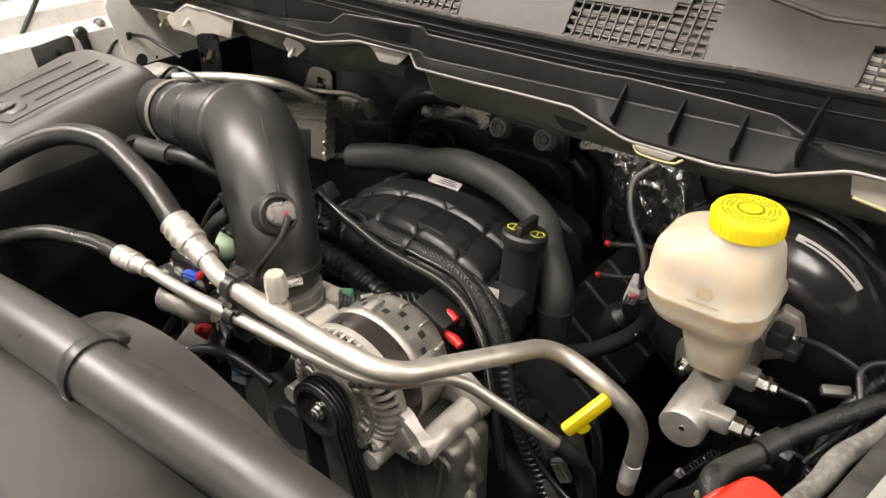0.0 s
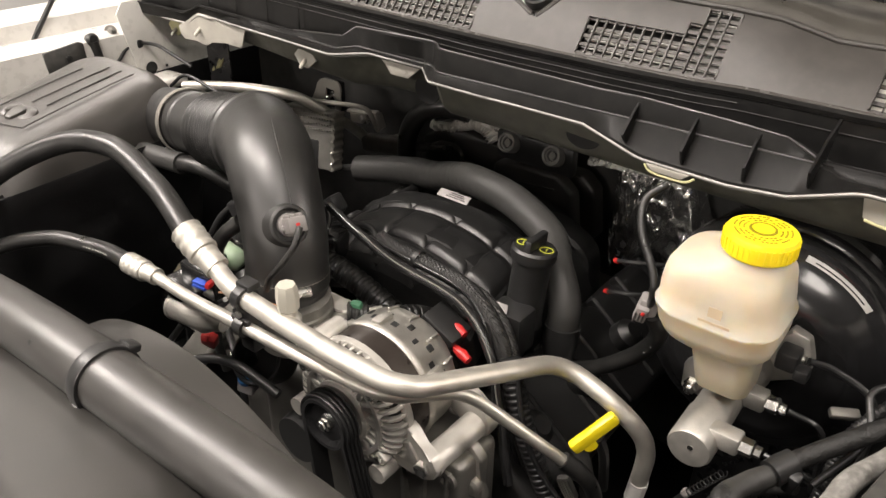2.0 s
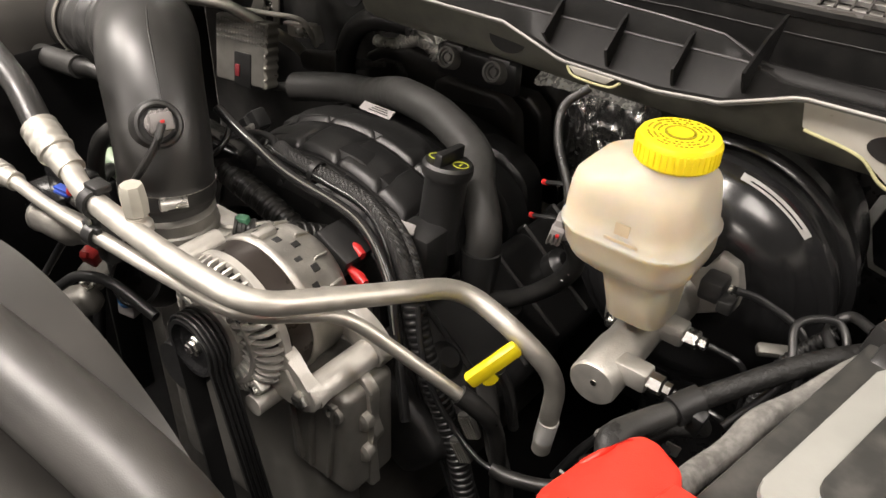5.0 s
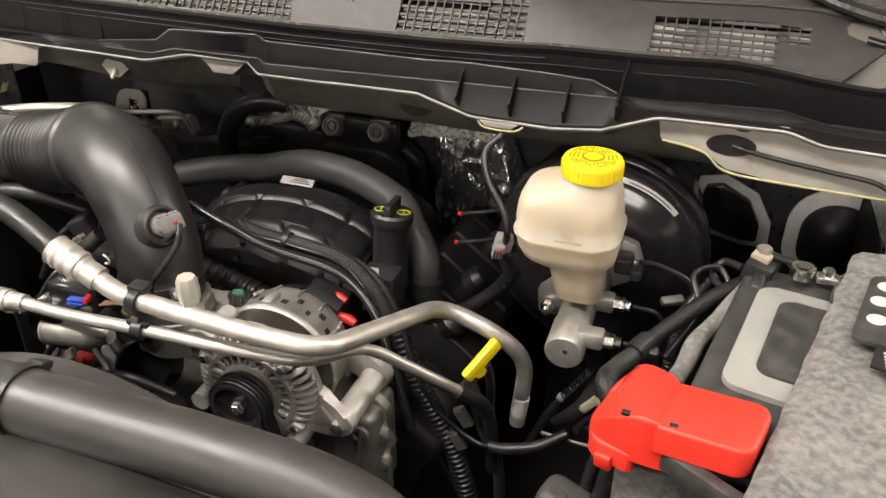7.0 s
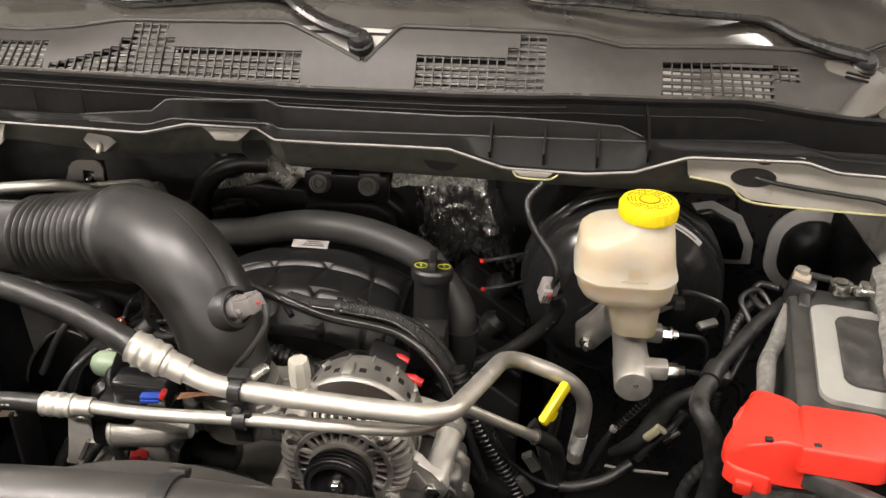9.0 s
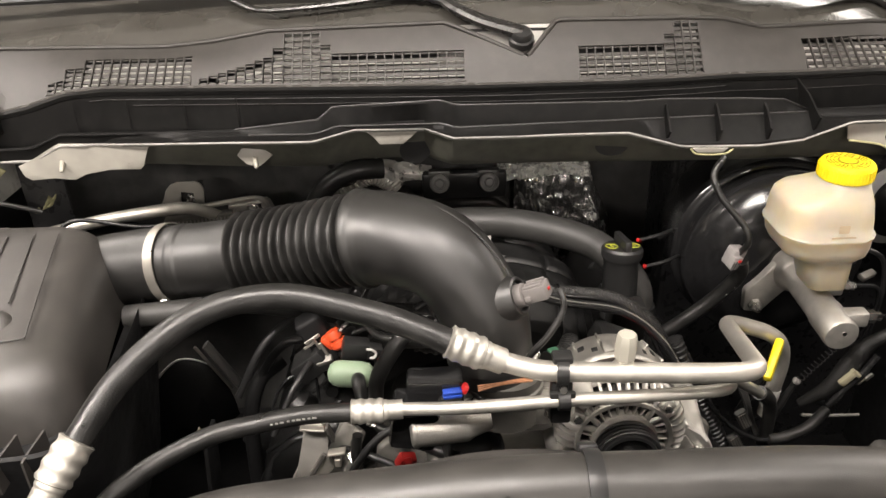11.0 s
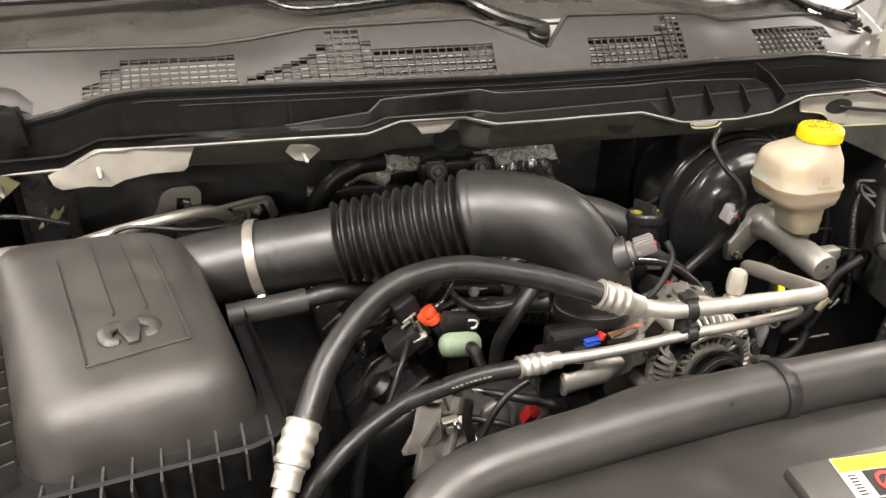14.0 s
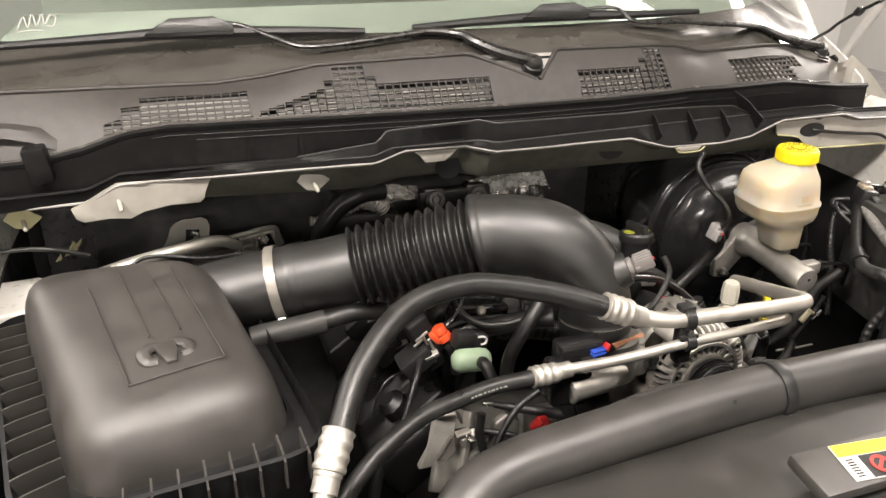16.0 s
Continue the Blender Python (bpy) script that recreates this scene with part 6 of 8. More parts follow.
# ---- fan shroud and coolant pipe at the front ----
t = thing("fan_shroud", (0.05, 0.2, 0.9), "satin black plastic radiator fan shroud", "fan shroud")
bm = B()
rows = []
for y, r in ((0.330, 0.292), (0.333, 0.299), (0.31, 0.302), (0.24, 0.312), (0.19, 0.326)):
    rows.append([(0.0 + r * math.cos(a), y, 0.770 + r * math.sin(a)) for a in np.linspace(radians(-10), radians(190), 72)])
sheet(bm, rows, 0.003)
part("ring", bm, SHROUD, t)
bm = B()
rows = []
for x in np.linspace(-0.48, 0.62, 24):
    lift = 0.02 * math.exp(-((x - 0.05) / 0.2)**2)
    rows.append([(x, 0.232, 1.060 + lift), (x, 0.215, 1.082 + lift), (x, 0.185, 1.098 + 0.5 * lift), (x, 0.14, 1.112), (x, 0.06, 1.125), (x, -0.05, 1.13), (x, -0.12, 1.12), (x, -0.16, 1.05), (x, -0.20, 0.9)])
sheet(bm, rows, 0.004)
part("top_plate", bm, SHROUD, t)
bm = B()
sheet(bm, [[(x, 0.305 - 0.10 * (x + 0.30), 0.86), (x, 0.295 - 0.10 * (x + 0.30), 0.975 + 0.05 * (x + 0.42)), (x, 0.270 - 0.10 * (x + 0.30), 1.020 + 0.08 * (x + 0.30)), (x, 0.225, 1.050 + 0.06 * (x + 0.30))] for x in np.linspace(-0.42, -0.02, 12)], 0.003)
part("side_wing", bm, SHROUD, t)
bm = B(); box(bm, (0.14, 0.05, 0.014), pose(0.03, 0.092, 1.138, 8, 0, 0), 0.004)
part("label_pad", bm, AIRBOX, t)
t = thing("warning_label", (0.04, 0.09, 1.147), "white and yellow printed warning label on the fan shroud", "label")
lm = pose(0.04, 0.088, 1.1455, 8, 0, -6)
bm = B(); box(bm, (0.085, 0.040, 0.0008), lm, 0)
part("backing", bm, LABEL, t)
bm = B(); box(bm, (0.083, 0.013, 0.0006), lm @ pose(0, 0.0128, 0.0008), 0)
part("yellow_band", bm, YELLOW, t, "yellow header band")
bm = B(); box(bm, (0.064, 0.024, 0.0006), lm @ pose(0.009, -0.007, 0.0008), 0)
part("black_field", bm, INK, t)
bm = B(); lathe(bm, [(0.0065, 0), (0.0065, 0.0006), (0.0095, 0.0006), (0.0095, 0)], lm @ pose(-0.008, -0.007, 0.0012), 24, closed=True); box(bm, (0.017, 0.003, 0.0006), lm @ pose(-0.008, -0.007, 0.0015, 0, 0, 45), 0)
part("stop_sign", bm, SIGNRED, t)
bm = B(); prism(bm, [(-0.009, -0.008), (0.009, -0.008), (0.0, 0.008)], 0.0006, lm @ pose(0.018, -0.006, 0.0012))
part("triangle", bm, YELLOW, t)
bm = B()
for k in range(7):
    box(bm, (0.007, 0.0012, 0.0004), lm @ pose(-0.034, 0.002 - 0.003 * k, 0.0008), 0)
part("text_bar", bm, INK, t)

t = thing("coolant_pipe", (0.05, 0.22, 1.14), "thick satin black coolant pipe lying across the fan shroud", "coolant pipe")
pipe_line = spline([(-0.335, 0.168, 1.030), (-0.312, 0.208, 1.073), (-0.265, 0.2285, 1.090), (-0.174, 0.2336, 1.101), (-0.024, 0.2336, 1.115), (0.115, 0.2381, 1.1118), (0.234, 0.2443, 1.1054), (0.330, 0.250, 1.090), (0.385, 0.248, 1.065), (0.425, 0.232, 1.02), (0.445, 0.205, 0.955)], 12)
bm = B(); tube(bm, pipe_line, 0.0290, 36)
part("pipe", bm, SHROUD, t)
bm = B()
rows = []
for a in np.linspace(-60, 215, 40):
    c, s = math.cos(radians(a)), math.sin(radians(a))
    rows.append([(0.052 + dx, 0.2356 + r * c, 1.1142 + r * s) for dx, r in ((-0.007, 0.0292), (-0.007, 0.0318), (-0.004, 0.0325), (0.004, 0.0325), (0.007, 0.0318), (0.007, 0.0292))])
sheet(bm, rows, 0)
box(bm, (0.017, 0.014, 0.009), pose(0.052, 0.2636, 1.1324, -30, 0, 0), 0.003)
box(bm, (0.014, 0.014, 0.022), pose(0.052, 0.2091, 1.0944, 20, 0, 0), 0.004)
part("clip", bm, BLACK, t, "black plastic pipe clip")
bm = B(); lathe(bm, [(0.0025, 0), (0.0025, 0.0012)], along((-0.02, 0.2115, 1.1322), (-0.02, 0.192, 1.144)), 8)
part("mould_mark", bm, BLACK, t)

# ---- battery ----
BROT = -11
bmx = pose(0.690, 0.545, 1.0, 0, 0, BROT)
t = thing("battery", (0.69, 0.545, 0.90), "dark car battery with grey rim half under felt wrap", "battery")
bm = B(); box(bm, (0.175, 0.275, 0.200), bmx @ pose(0, 0, 0.0), 0.006)
part("case", bm, BATTERY, t)
bm = B(); prism(bm, rounded(0.140, 0.180, 0.016), 0.006, bmx @ pose(0.004, 0.000, 0.1005), 0.002)
part("rim", bm, BATTERYTOP, t, "pale grey raised rim")
bm = B(); prism(bm, rounded(0.120, 0.130, 0.014), 0.004, bmx @ pose(0.018, 0.002, 0.1055), 0.0015)
part("top_plate", bm, BATTERY, t)
bm = B(); box(bm, (0.06, 0.05, 0.012), bmx @ pose(0.03, 0.112, 0.105), 0.003)
part("terminal_seat", bm, BATTERY, t)
t = thing("battery_terminal", (0.682, 0.672, 1.10), "bright battery terminal clamp with a dark cable sensor", "battery terminal")
bm = B(); lathe(bm, [(0.008, 0), (0.008, 0.012), (0.0125, 0.012), (0.0125, 0.0)], pose(0.682, 0.672, 1.108), 24, closed=True); lathe(bm, [(0.006, 0), (0.006, 0.013)], pose(0.682, 0.672, 1.108), 18)
part("clamp_ring", bm, STEEL, t)
bm = B(); box(bm, (0.022, 0.016, 0.008), pose(0.706, 0.668, 1.113), 0.002); lathe(bm, [(0.006, 0), (0.006, 0.009)], pose(0.706, 0.668, 1.115), 6)
part("clamp_bolt", bm, STEEL, t)
bm = B(); box(bm, (0.030, 0.036, 0.034), pose(0.642, 0.684, 1.098, 0, 10, -20), 0.004); box(bm, (0.014, 0.022, 0.018), pose(0.640, 0.658, 1.096, 25, 0, -10), 0.003); box(bm, (0.034, 0.010, 0.006), pose(0.660, 0.690, 1.116, 0, 6, -10), 0.002)
sensor_box = part("cable_sensor", bm, BLACK, t)
bm = B(); box(bm, (0.020, 0.024, 0.008), pose(0.642, 0.688, 1.117, 0, 10, -20), 0.002)
part("sensor_cap", bm, mat("tan_plastic", (0.34, 0.29, 0.22), 0.45, vary=0.1), sensor_box, "tan plastic sensor cap")
bm = B(); lathe(bm, [(0.0085, 0), (0.0085, 0.010), (0.006, 0.011)], pose(0.642, 0.69, 1.116), 6)
part("sensor_bolt", bm, BAND, t)
bm = B(); tube(bm, spline([(0.640, 0.650, 1.088), (0.636, 0.635, 1.082), (0.628, 0.625, 1.082)]), 0.0032, 8)
part("red_lead", bm, REDSMALL, t, "short red wire")

# felt wrap over the battery's outer side and front
t = thing("battery_wrap", (0.78, 0.5, 1.0), "grey woolly felt thermal wrap over the battery", "thermal wrap")
bm = B()
rows = []
for i, y in enumerate(np.linspace(0.725, 0.10, 90)):
    x0 = 0.726 - 0.262 * (0.693 - y) if y > 0.33 else 0.631 - 0.10 * (0.33 - y)
    w = 0.0035 * noise.noise((y * 30, 1, 0))
    row = [(x0 + 0.002 + w, y, 1.085), (x0 + w, y, 1.114 + w), (x0 + 0.008, y, 1.120 + w)]
    for x in np.linspace(x0 + 0.02, 0.93, 44):
        row.append((x, y, 1.122 + 0.005 * noise.noise((x * 14, y * 14, 2)) + 0.0030 * noise.noise((x * 46, y * 30, 4)) + 0.0012 * noise.noise((x * 120, y * 90, 5)) + 0.012 * max(0, (x - 0.80) * 2)))
    rows.append(row)
sheet(bm, rows, 0.004)
part("top_layer", bm, FELT, t)
bm = B()
rows = []
for x in np.linspace(0.535, 0.66, 12):
    rows.append([(x, 0.40 + 0.003 * noise.noise((x * 30, z * 20, 3)), z) for z in np.linspace(1.05, 0.80, 8)])
sheet(bm, rows, 0.004)
part("front_layer", bm, FELT, t)
# printed symbols on a dark flap
fm = pose(0.769, 0.585, 1.1335, 0, -4, -14)
bm = B(); prism(bm, rounded(0.085, 0.125, 0.01), 0.003, fm, 0.001)
flap = part("print_flap", bm, BATTERY, t, "dark printed flap")
bm = B()
for i, (fx, fy) in enumerate(((-0.026, 0.042), (0.0, 0.038), (0.027, 0.030), (-0.028, 0.012), (0.0, 0.004), (0.026, -0.006), (-0.026, -0.022), (0.0, -0.03), (0.027, -0.04))):
    if i % 3 == 1:
        prism(bm, [(-0.009, -0.007), (0.009, -0.007), (0, 0.010)], 0.0008, fm @ pose(fx, fy, 0.003))
    elif i % 3 == 0:
        lathe(bm, [(0.009, 0), (0.009, 0.0008)], fm @ pose(fx, fy, 0.003), 20)
    else:
        lathe(bm, [(0.006, 0), (0.006, 0.0008), (0.009, 0.0008), (0.009, 0)], fm @ pose(fx, fy, 0.003), 20, closed=True)
part("symbol", bm, LABEL, flap, "white round and triangular symbols")
bm = B(); box(bm, (0.07, 0.03, 0.002), pose(0.764, 0.506, 1.1325, 6, 0, -14), 0)
window = part("label_window", bm, INK, t)
bm = B()
for k in range(6):
    box(bm, (0.024, 0.0018, 0.0008), pose(0.750, 0.516 - 0.004 * k, 1.1345 - 0.0004 * k, 6, 0, -14), 0)
part("text_bar", bm, LABEL, window)

# red terminal cover
t = thing("terminal_cover", (0.57, 0.41, 1.10), "bright red plastic battery terminal cover", "terminal cover")
bm = B()
prism(bm, [(0.508, 0.400), (0.511, 0.414), (0.523, 0.424), (0.531, 0.434), (0.537, 0.453), (0.543, 0.461), (0.554, 0.461), (0.574, 0.449), (0.583, 0.428), (0.581, 0.372), (0.566, 0.372), (0.548, 0.374), (0.520, 0.384), (0.511, 0.391)], 0.048, pose(0, 0, 1.079), 0.0050, 4)
for v in bm.verts:
    if v.co.z > 1.10:
        v.co.z -= 0.13 * (v.co.y - 0.383) + 1.2 * max(0, 0.534 - v.co.x)
cover = part("cover", bm, RED, t, angle=50)
bm = B()
prism(bm, [(0.575, 0.430), (0.638, 0.425), (0.646, 0.421), (0.649, 0.411), (0.638, 0.371), (0.634, 0.365), (0.626, 0.362), (0.562, 0.369)], 0.027, pose(0, 0, 1.1010), 0.0035, 3)
part("cover_wing", bm, RED, cover)
bm = B(); prism(bm, [(0.509, 0.392), (0.517, 0.382), (0.546, 0.373), (0.552, 0.380), (0.552, 0.394), (0.512, 0.400)], 0.020, pose(0, 0, 1.066), 0.004, 3)
part("cover_skirt", bm, RED, cover)
bm = B(); box(bm, (0.016, 0.007, 0.018), pose(0.525, 0.378, 1.068, 10, 0, -15), 0.003)
part("latch", bm, RED, cover)
for q in ((0.538, 0.3805, 1.1245), (0.576, 0.3745, 1.1270)):
    bm = B(); box(bm, (0.007, 0.005, 0.004), pose(*q, 0, 0, 0), 0.0008, 1)
    part("slot", bm, INK, t)
bm = B(); box(bm, (0.11, 0.012, 0.02), pose(0.600, 0.362, 1.090, 0, 0, -30), 0.002)
part("lower_shell", bm, BATTERY, t)

# ---- hoses and looms ----
def hose(name, points, r, material, lab, category, ribs=0, group=""):
    t = thing(name, points[len(points) // 2], lab, category, group)
    line = spline(points, 14)
    if ribs:
        line = pick(line, 0, 1, 6 * ribs + 1)
        r = r * (1 + 0.055 * np.sign(np.sin(np.arange(6 * ribs + 1) * 2 * math.pi / 6 + 0.3)))
    bm = B(); tube(bm, line, r, 14)
    part("sleeve" if ribs else "hose", bm, material, t)
    return t


t = hose("wiring_loom", [(-0.02, 0.575, 1.122), (0.03, 0.575, 1.100), (0.082, 0.581, 1.076), (0.165, 0.596, 1.048), (0.215, 0.585, 1.01), (0.245, 0.565, 0.96), (0.28, 0.54, 0.88)], 0.0058, GLOSSBLACK, "glossy black wiring loom over the manifold with a pale line drawn as its highlight", "wiring loom")
# thin pale line along the loom draws its glossy highlight
bm = B(); tube(bm, spline([(0.03, 0.572, 1.106), (0.082, 0.577, 1.081), (0.165, 0.592, 1.053), (0.217, 0.580, 1.014), (0.247, 0.560, 0.964)], 12), 0.0009, 6)
part("highlight_line", bm, CASTDARK, t, "pale grey line drawn as the highlight")
t = thing("wiring_loom", (0.2, 0.61, 1.02), "two black braided wire sleeves tied beside the alternator", "wiring loom")
core = spline([(0.020, 0.618, 1.070), (0.050, 0.612, 1.069), (0.11, 0.615, 1.062), (0.170, 0.620, 1.044), (0.215, 0.608, 1.0), (0.245, 0.592, 0.93), (0.285, 0.585, 0.85), (0.33, 0.58, 0.75)], 12)
for k, (dx, dy, dz, r) in enumerate(((0.001, 0.002, 0.001, 0.0098), (0.010, 0.012, -0.006, 0.0070), (-0.007, -0.007, 0.004, 0.0032))):
    line = core + np.array([(dx + 0.0010 * math.sin(0.3 * i + k), dy + 0.0008 * math.cos(0.25 * i + 2 * k), dz) for i in range(len(core))])
    bm = B(); tube(bm, line, r, 14)
    part("braided_sleeve" if k < 2 else "wire", bm, BRAID if k < 2 else GLOSSBLACK, t)
bm = B(); lathe(bm, [(0.0118, -0.003), (0.0132, -0.003), (0.0132, 0.003), (0.0118, 0.003)], along((0.086, 0.615, 1.067), (0.12, 0.617, 1.061)), 16, closed=True)
part("cable_tie", bm, BLACK, t)
t = hose("wiring_loom", [(0.235, 0.600, 1.000), (0.250, 0.590, 0.965), (0.278, 0.583, 0.907), (0.319, 0.58, 0.823), (0.347, 0.57, 0.738), (0.36, 0.56, 0.66)], 0.0122, LOOM, "black corrugated loom running down past the alternator", "wiring loom", 48)
t = hose("wiring_loom", [(0.252, 0.59, 0.985), (0.270, 0.575, 0.95), (0.289, 0.570, 0.910), (0.319, 0.568, 0.877), (0.357, 0.566, 0.855), (0.394, 0.570, 0.853), (0.43, 0.58, 0.86), (0.46, 0.60, 0.87)], 0.0034, GLOSSBLACK, "thin glossy black wire swinging under the dipstick", "wire")
bm = B(); tube(bm, spline([(0.372, 0.567, 0.8535), (0.394, 0.570, 0.853), (0.43, 0.58, 0.86), (0.462, 0.60, 0.872)]), 0.0075, 12)
part("sleeve", bm, RUBBER, t)
t = thing("loom_strap", (0.36, 0.59, 0.86), "flat dark grey loom strap with ribbed connector tags", "strap")
bm = B(); tube(bm, spline([(0.333, 0.60, 0.925), (0.345, 0.595, 0.90), (0.357, 0.59, 0.862), (0.378, 0.585, 0.814), (0.386, 0.58, 0.745), (0.387, 0.575, 0.66)], 8), 0.011, 12, True, 0.4)
part("strap", bm, MATTRUBBER, t)
for q in ((0.336, 0.575, 0.884), (0.330, 0.572, 0.846)):
    bm = B(); box(bm, (0.016, 0.009, 0.032), pose(*q, 0, -28, 10), 0.003)
    tag = part("connector_tag", bm, BUSH, t, "grey ribbed connector")
    for k in range(4):
        bm = B(); box(bm, (0.002, 0.002, 0.026), pose(*q, 0, -28, 10) @ pose(-0.0048 + 0.0032 * k, -0.005, 0), 0)
        part("rib", bm, CASTDARK, tag)
t = thing("return_spring", (0.465, 0.645, 0.92), "small dark coil spring with a pale plastic clip", "spring")
ax0, ax1 = Vector((0.445, 0.652, 0.885)), Vector((0.482, 0.640, 0.955))
sm_ = along(ax0, ax1)
bm = B(); tube(bm, [tuple(sm_ @ Vector((0.0042 * math.cos(a), 0.0042 * math.sin(a), 0.07 * a / (2 * math.pi * 10)))) for a in np.linspace(0, 2 * math.pi * 10, 160)], 0.0008, 6)
part("coil", bm, LOOM, t)
bm = B(); box(bm, (0.010, 0.009, 0.010), pose(0.442, 0.653, 0.882, 0, 25, 0), 0.003)
part("clip", bm, GREYPLUG, t)
bm = B(); tube(bm, spline([(0.440, 0.654, 0.876), (0.425, 0.65, 0.845), (0.405, 0.64, 0.80)]), [0.004, 0.006, 0.004], 10)
part("stalk", bm, BLACK, t)
hose("coolant_hose", [(-0.20, 0.66, 0.985), (-0.13, 0.61, 1.01), (-0.08, 0.58, 1.03), (-0.04, 0.56, 1.04)], 0.014, RUBBER, "black rubber coolant hose beside the throttle body", "hose")
hose("coolant_hose", [(0.058, 0.52, 1.03), (0.085, 0.55, 1.02), (0.10, 0.60, 1.0), (0.11, 0.64, 0.97)], 0.012, RUBBER, "black ribbed rubber hose beside the throttle body", "hose", 16)
hose("coolant_hose", [(-0.10, 0.632, 0.992), (-0.078, 0.630, 0.988), (-0.025, 0.628, 0.978), (0.025, 0.626, 0.963), (0.055, 0.626, 0.949), (0.075, 0.63, 0.92)], 0.0165, RUBBER, "black ribbed rubber hose in front of the intake manifold", "hose", 15)
hose("sensor_lead", [(0.326, 0.749, 1.192), (0.309, 0.735, 1.172), (0.318, 0.716, 1.145), (0.346, 0.696, 1.112), (0.352, 0.690, 1.09), (0.346, 0.703, 1.065)], 0.0045, RUBBER, "thin black lead hanging from the cowl to a grey plug", "wire")
t = thing("wire_plug", (0.342, 0.706, 1.06), "pale grey wire plug hanging beside the reservoir", "plug")
bm = B(); box(bm, (0.022, 0.018, 0.028), pose(0.343, 0.706, 1.062, 10, 12, 20), 0.003); box(bm, (0.014, 0.012, 0.02), pose(0.340, 0.696, 1.058, 10, 12, 20), 0.002)
part("shell", bm, GREYPLUG, t)
bm = B(); box(bm, (0.004, 0.003, 0.004), pose(0.345, 0.6885, 1.062, 10, 12, 20), 0.001)
part("lock", bm, REDSMALL, t)
for k in range(3):
    bm = B(); box(bm, (0.0022, 0.002, 0.014), pose(0.336 + 0.0042 * k, 0.6885 + 0.0012 * k, 1.055, 10, 12, 20), 0.0005, 1)
    part("latch_rib", bm, BUSH, t)
t = hose("vacuum_hose", [(0.352, 0.705, 1.055), (0.358, 0.712, 1.030), (0.347, 0.722, 1.000), (0.322, 0.730, 0.965), (0.28, 0.735, 0.925), (0.235, 0.735, 0.90), (0.18, 0.74, 0.87)], 0.0105, RUBBER, "black printed vacuum hose beside the oil filler", "hose")
bm = B()
for q in ((0.352, 0.711, 1.006), (0.344, 0.715, 0.992), (0.334, 0.720, 0.978)):
    box(bm, (0.002, 0.001, 0.008), pose(*q, 40, 20, 0), 0)
part("print_mark", bm, LABEL, t)
t = hose("wiring_loom", [(0.516, 0.470, 0.87), (0.526, 0.478, 0.93), (0.530, 0.482, 0.985), (0.520, 0.486, 1.032), (0.508, 0.500, 1.050), (0.510, 0.520, 1.046), (0.520, 0.545, 1.038), (0.535, 0.578, 1.045), (0.562, 0.612, 1.058), (0.598, 0.652, 1.074), (0.638, 0.692, 1.083)], np.array([0.013, 0.0125, 0.0115, 0.0098, 0.0090, 0.0094, 0.0088, 0.0092, 0.0086]), TAPE, "black taped cable bundle bending down beside the battery", "cable")
bm = B(); tube(bm, spline([(0.508, 0.500, 1.050), (0.510, 0.520, 1.046), (0.518, 0.545, 1.041), (0.528, 0.562, 1.042)], 10), [0.0102, 0.0107, 0.0100, 0.0106, 0.0099], 14)
part("taped_end", bm, MATTRUBBER, t, "worn grey taped end")
bm = B(); tube(bm, [(0.529, 0.566, 1.042), (0.535, 0.578, 1.045), (0.541, 0.586, 1.048)], 0.0125, 16)
box(bm, (0.012, 0.012, 0.03), pose(0.545, 0.577, 1.034, 20, 10, 0), 0.003)
part("band", bm, BLACK, t)
hose("wiring_loom", [(0.60, 0.70, 1.075), (0.585, 0.69, 1.055), (0.570, 0.67, 1.03), (0.565, 0.65, 0.98), (0.56, 0.63, 0.90)], 0.006, LOOM, "thin black cable dropping beside the battery", "wiring loom", 40)
hose("wiring_loom", [(0.625, 0.70, 1.09), (0.605, 0.715, 1.085), (0.595, 0.70, 1.075), (0.607, 0.68, 1.072), (0.625, 0.67, 1.08)], 0.0045, LOOM, "coiled black wire behind the battery terminal", "wiring loom")
hose("battery_cable", [(0.566, 0.455, 1.07), (0.570, 0.500, 1.062), (0.580, 0.540, 1.062), (0.588, 0.575, 1.068), (0.607, 0.615, 1.072), (0.622, 0.65, 1.080), (0.640, 0.69, 1.085)], np.array([0.0085, 0.0098, 0.0088, 0.0102, 0.0090, 0.0098, 0.0085, 0.0080]), FELT, "worn grey taped battery cable beside the battery", "cable")
hose("wiring_loom", [(0.56, 0.60, 1.02), (0.585, 0.64, 1.06), (0.575, 0.675, 1.085), (0.60, 0.70, 1.085), (0.615, 0.68, 1.07), (0.60, 0.655, 1.065)], 0.0034, LOOM, "looped black wire beside the battery terminal", "wiring loom")
hose("wiring_loom", [(0.542, 0.46, 1.05), (0.540, 0.48, 1.01), (0.522, 0.50, 0.97), (0.507, 0.50, 0.93), (0.50, 0.49, 0.85), (0.50, 0.48, 0.75)], 0.0075, LOOM, "thick black loom hanging beside the battery tray", "wiring loom", 26)
hose("fender_wire", [(0.590, 0.790, 1.199), (0.605, 0.782, 1.197), (0.65, 0.781, 1.190), (0.70, 0.781, 1.184), (0.755, 0.777, 1.176), (0.775, 0.76, 1.15), (0.765, 0.745, 1.10), (0.70, 0.73, 1.06)], 0.0030, RUBBER, "black wire clipped along the white body panel", "wire")
t = hose("fender_wire", [(-0.792, 0.74, 1.085), (-0.792, 0.77, 1.10), (-0.800, 0.797, 1.117), (-0.798, 0.825, 1.122), (-0.750, 0.830, 1.126), (-0.705, 0.826, 1.122), (-0.66, 0.84, 1.10)], 0.0034, RUBBER, "black wire with a clip across the white apron", "wire")
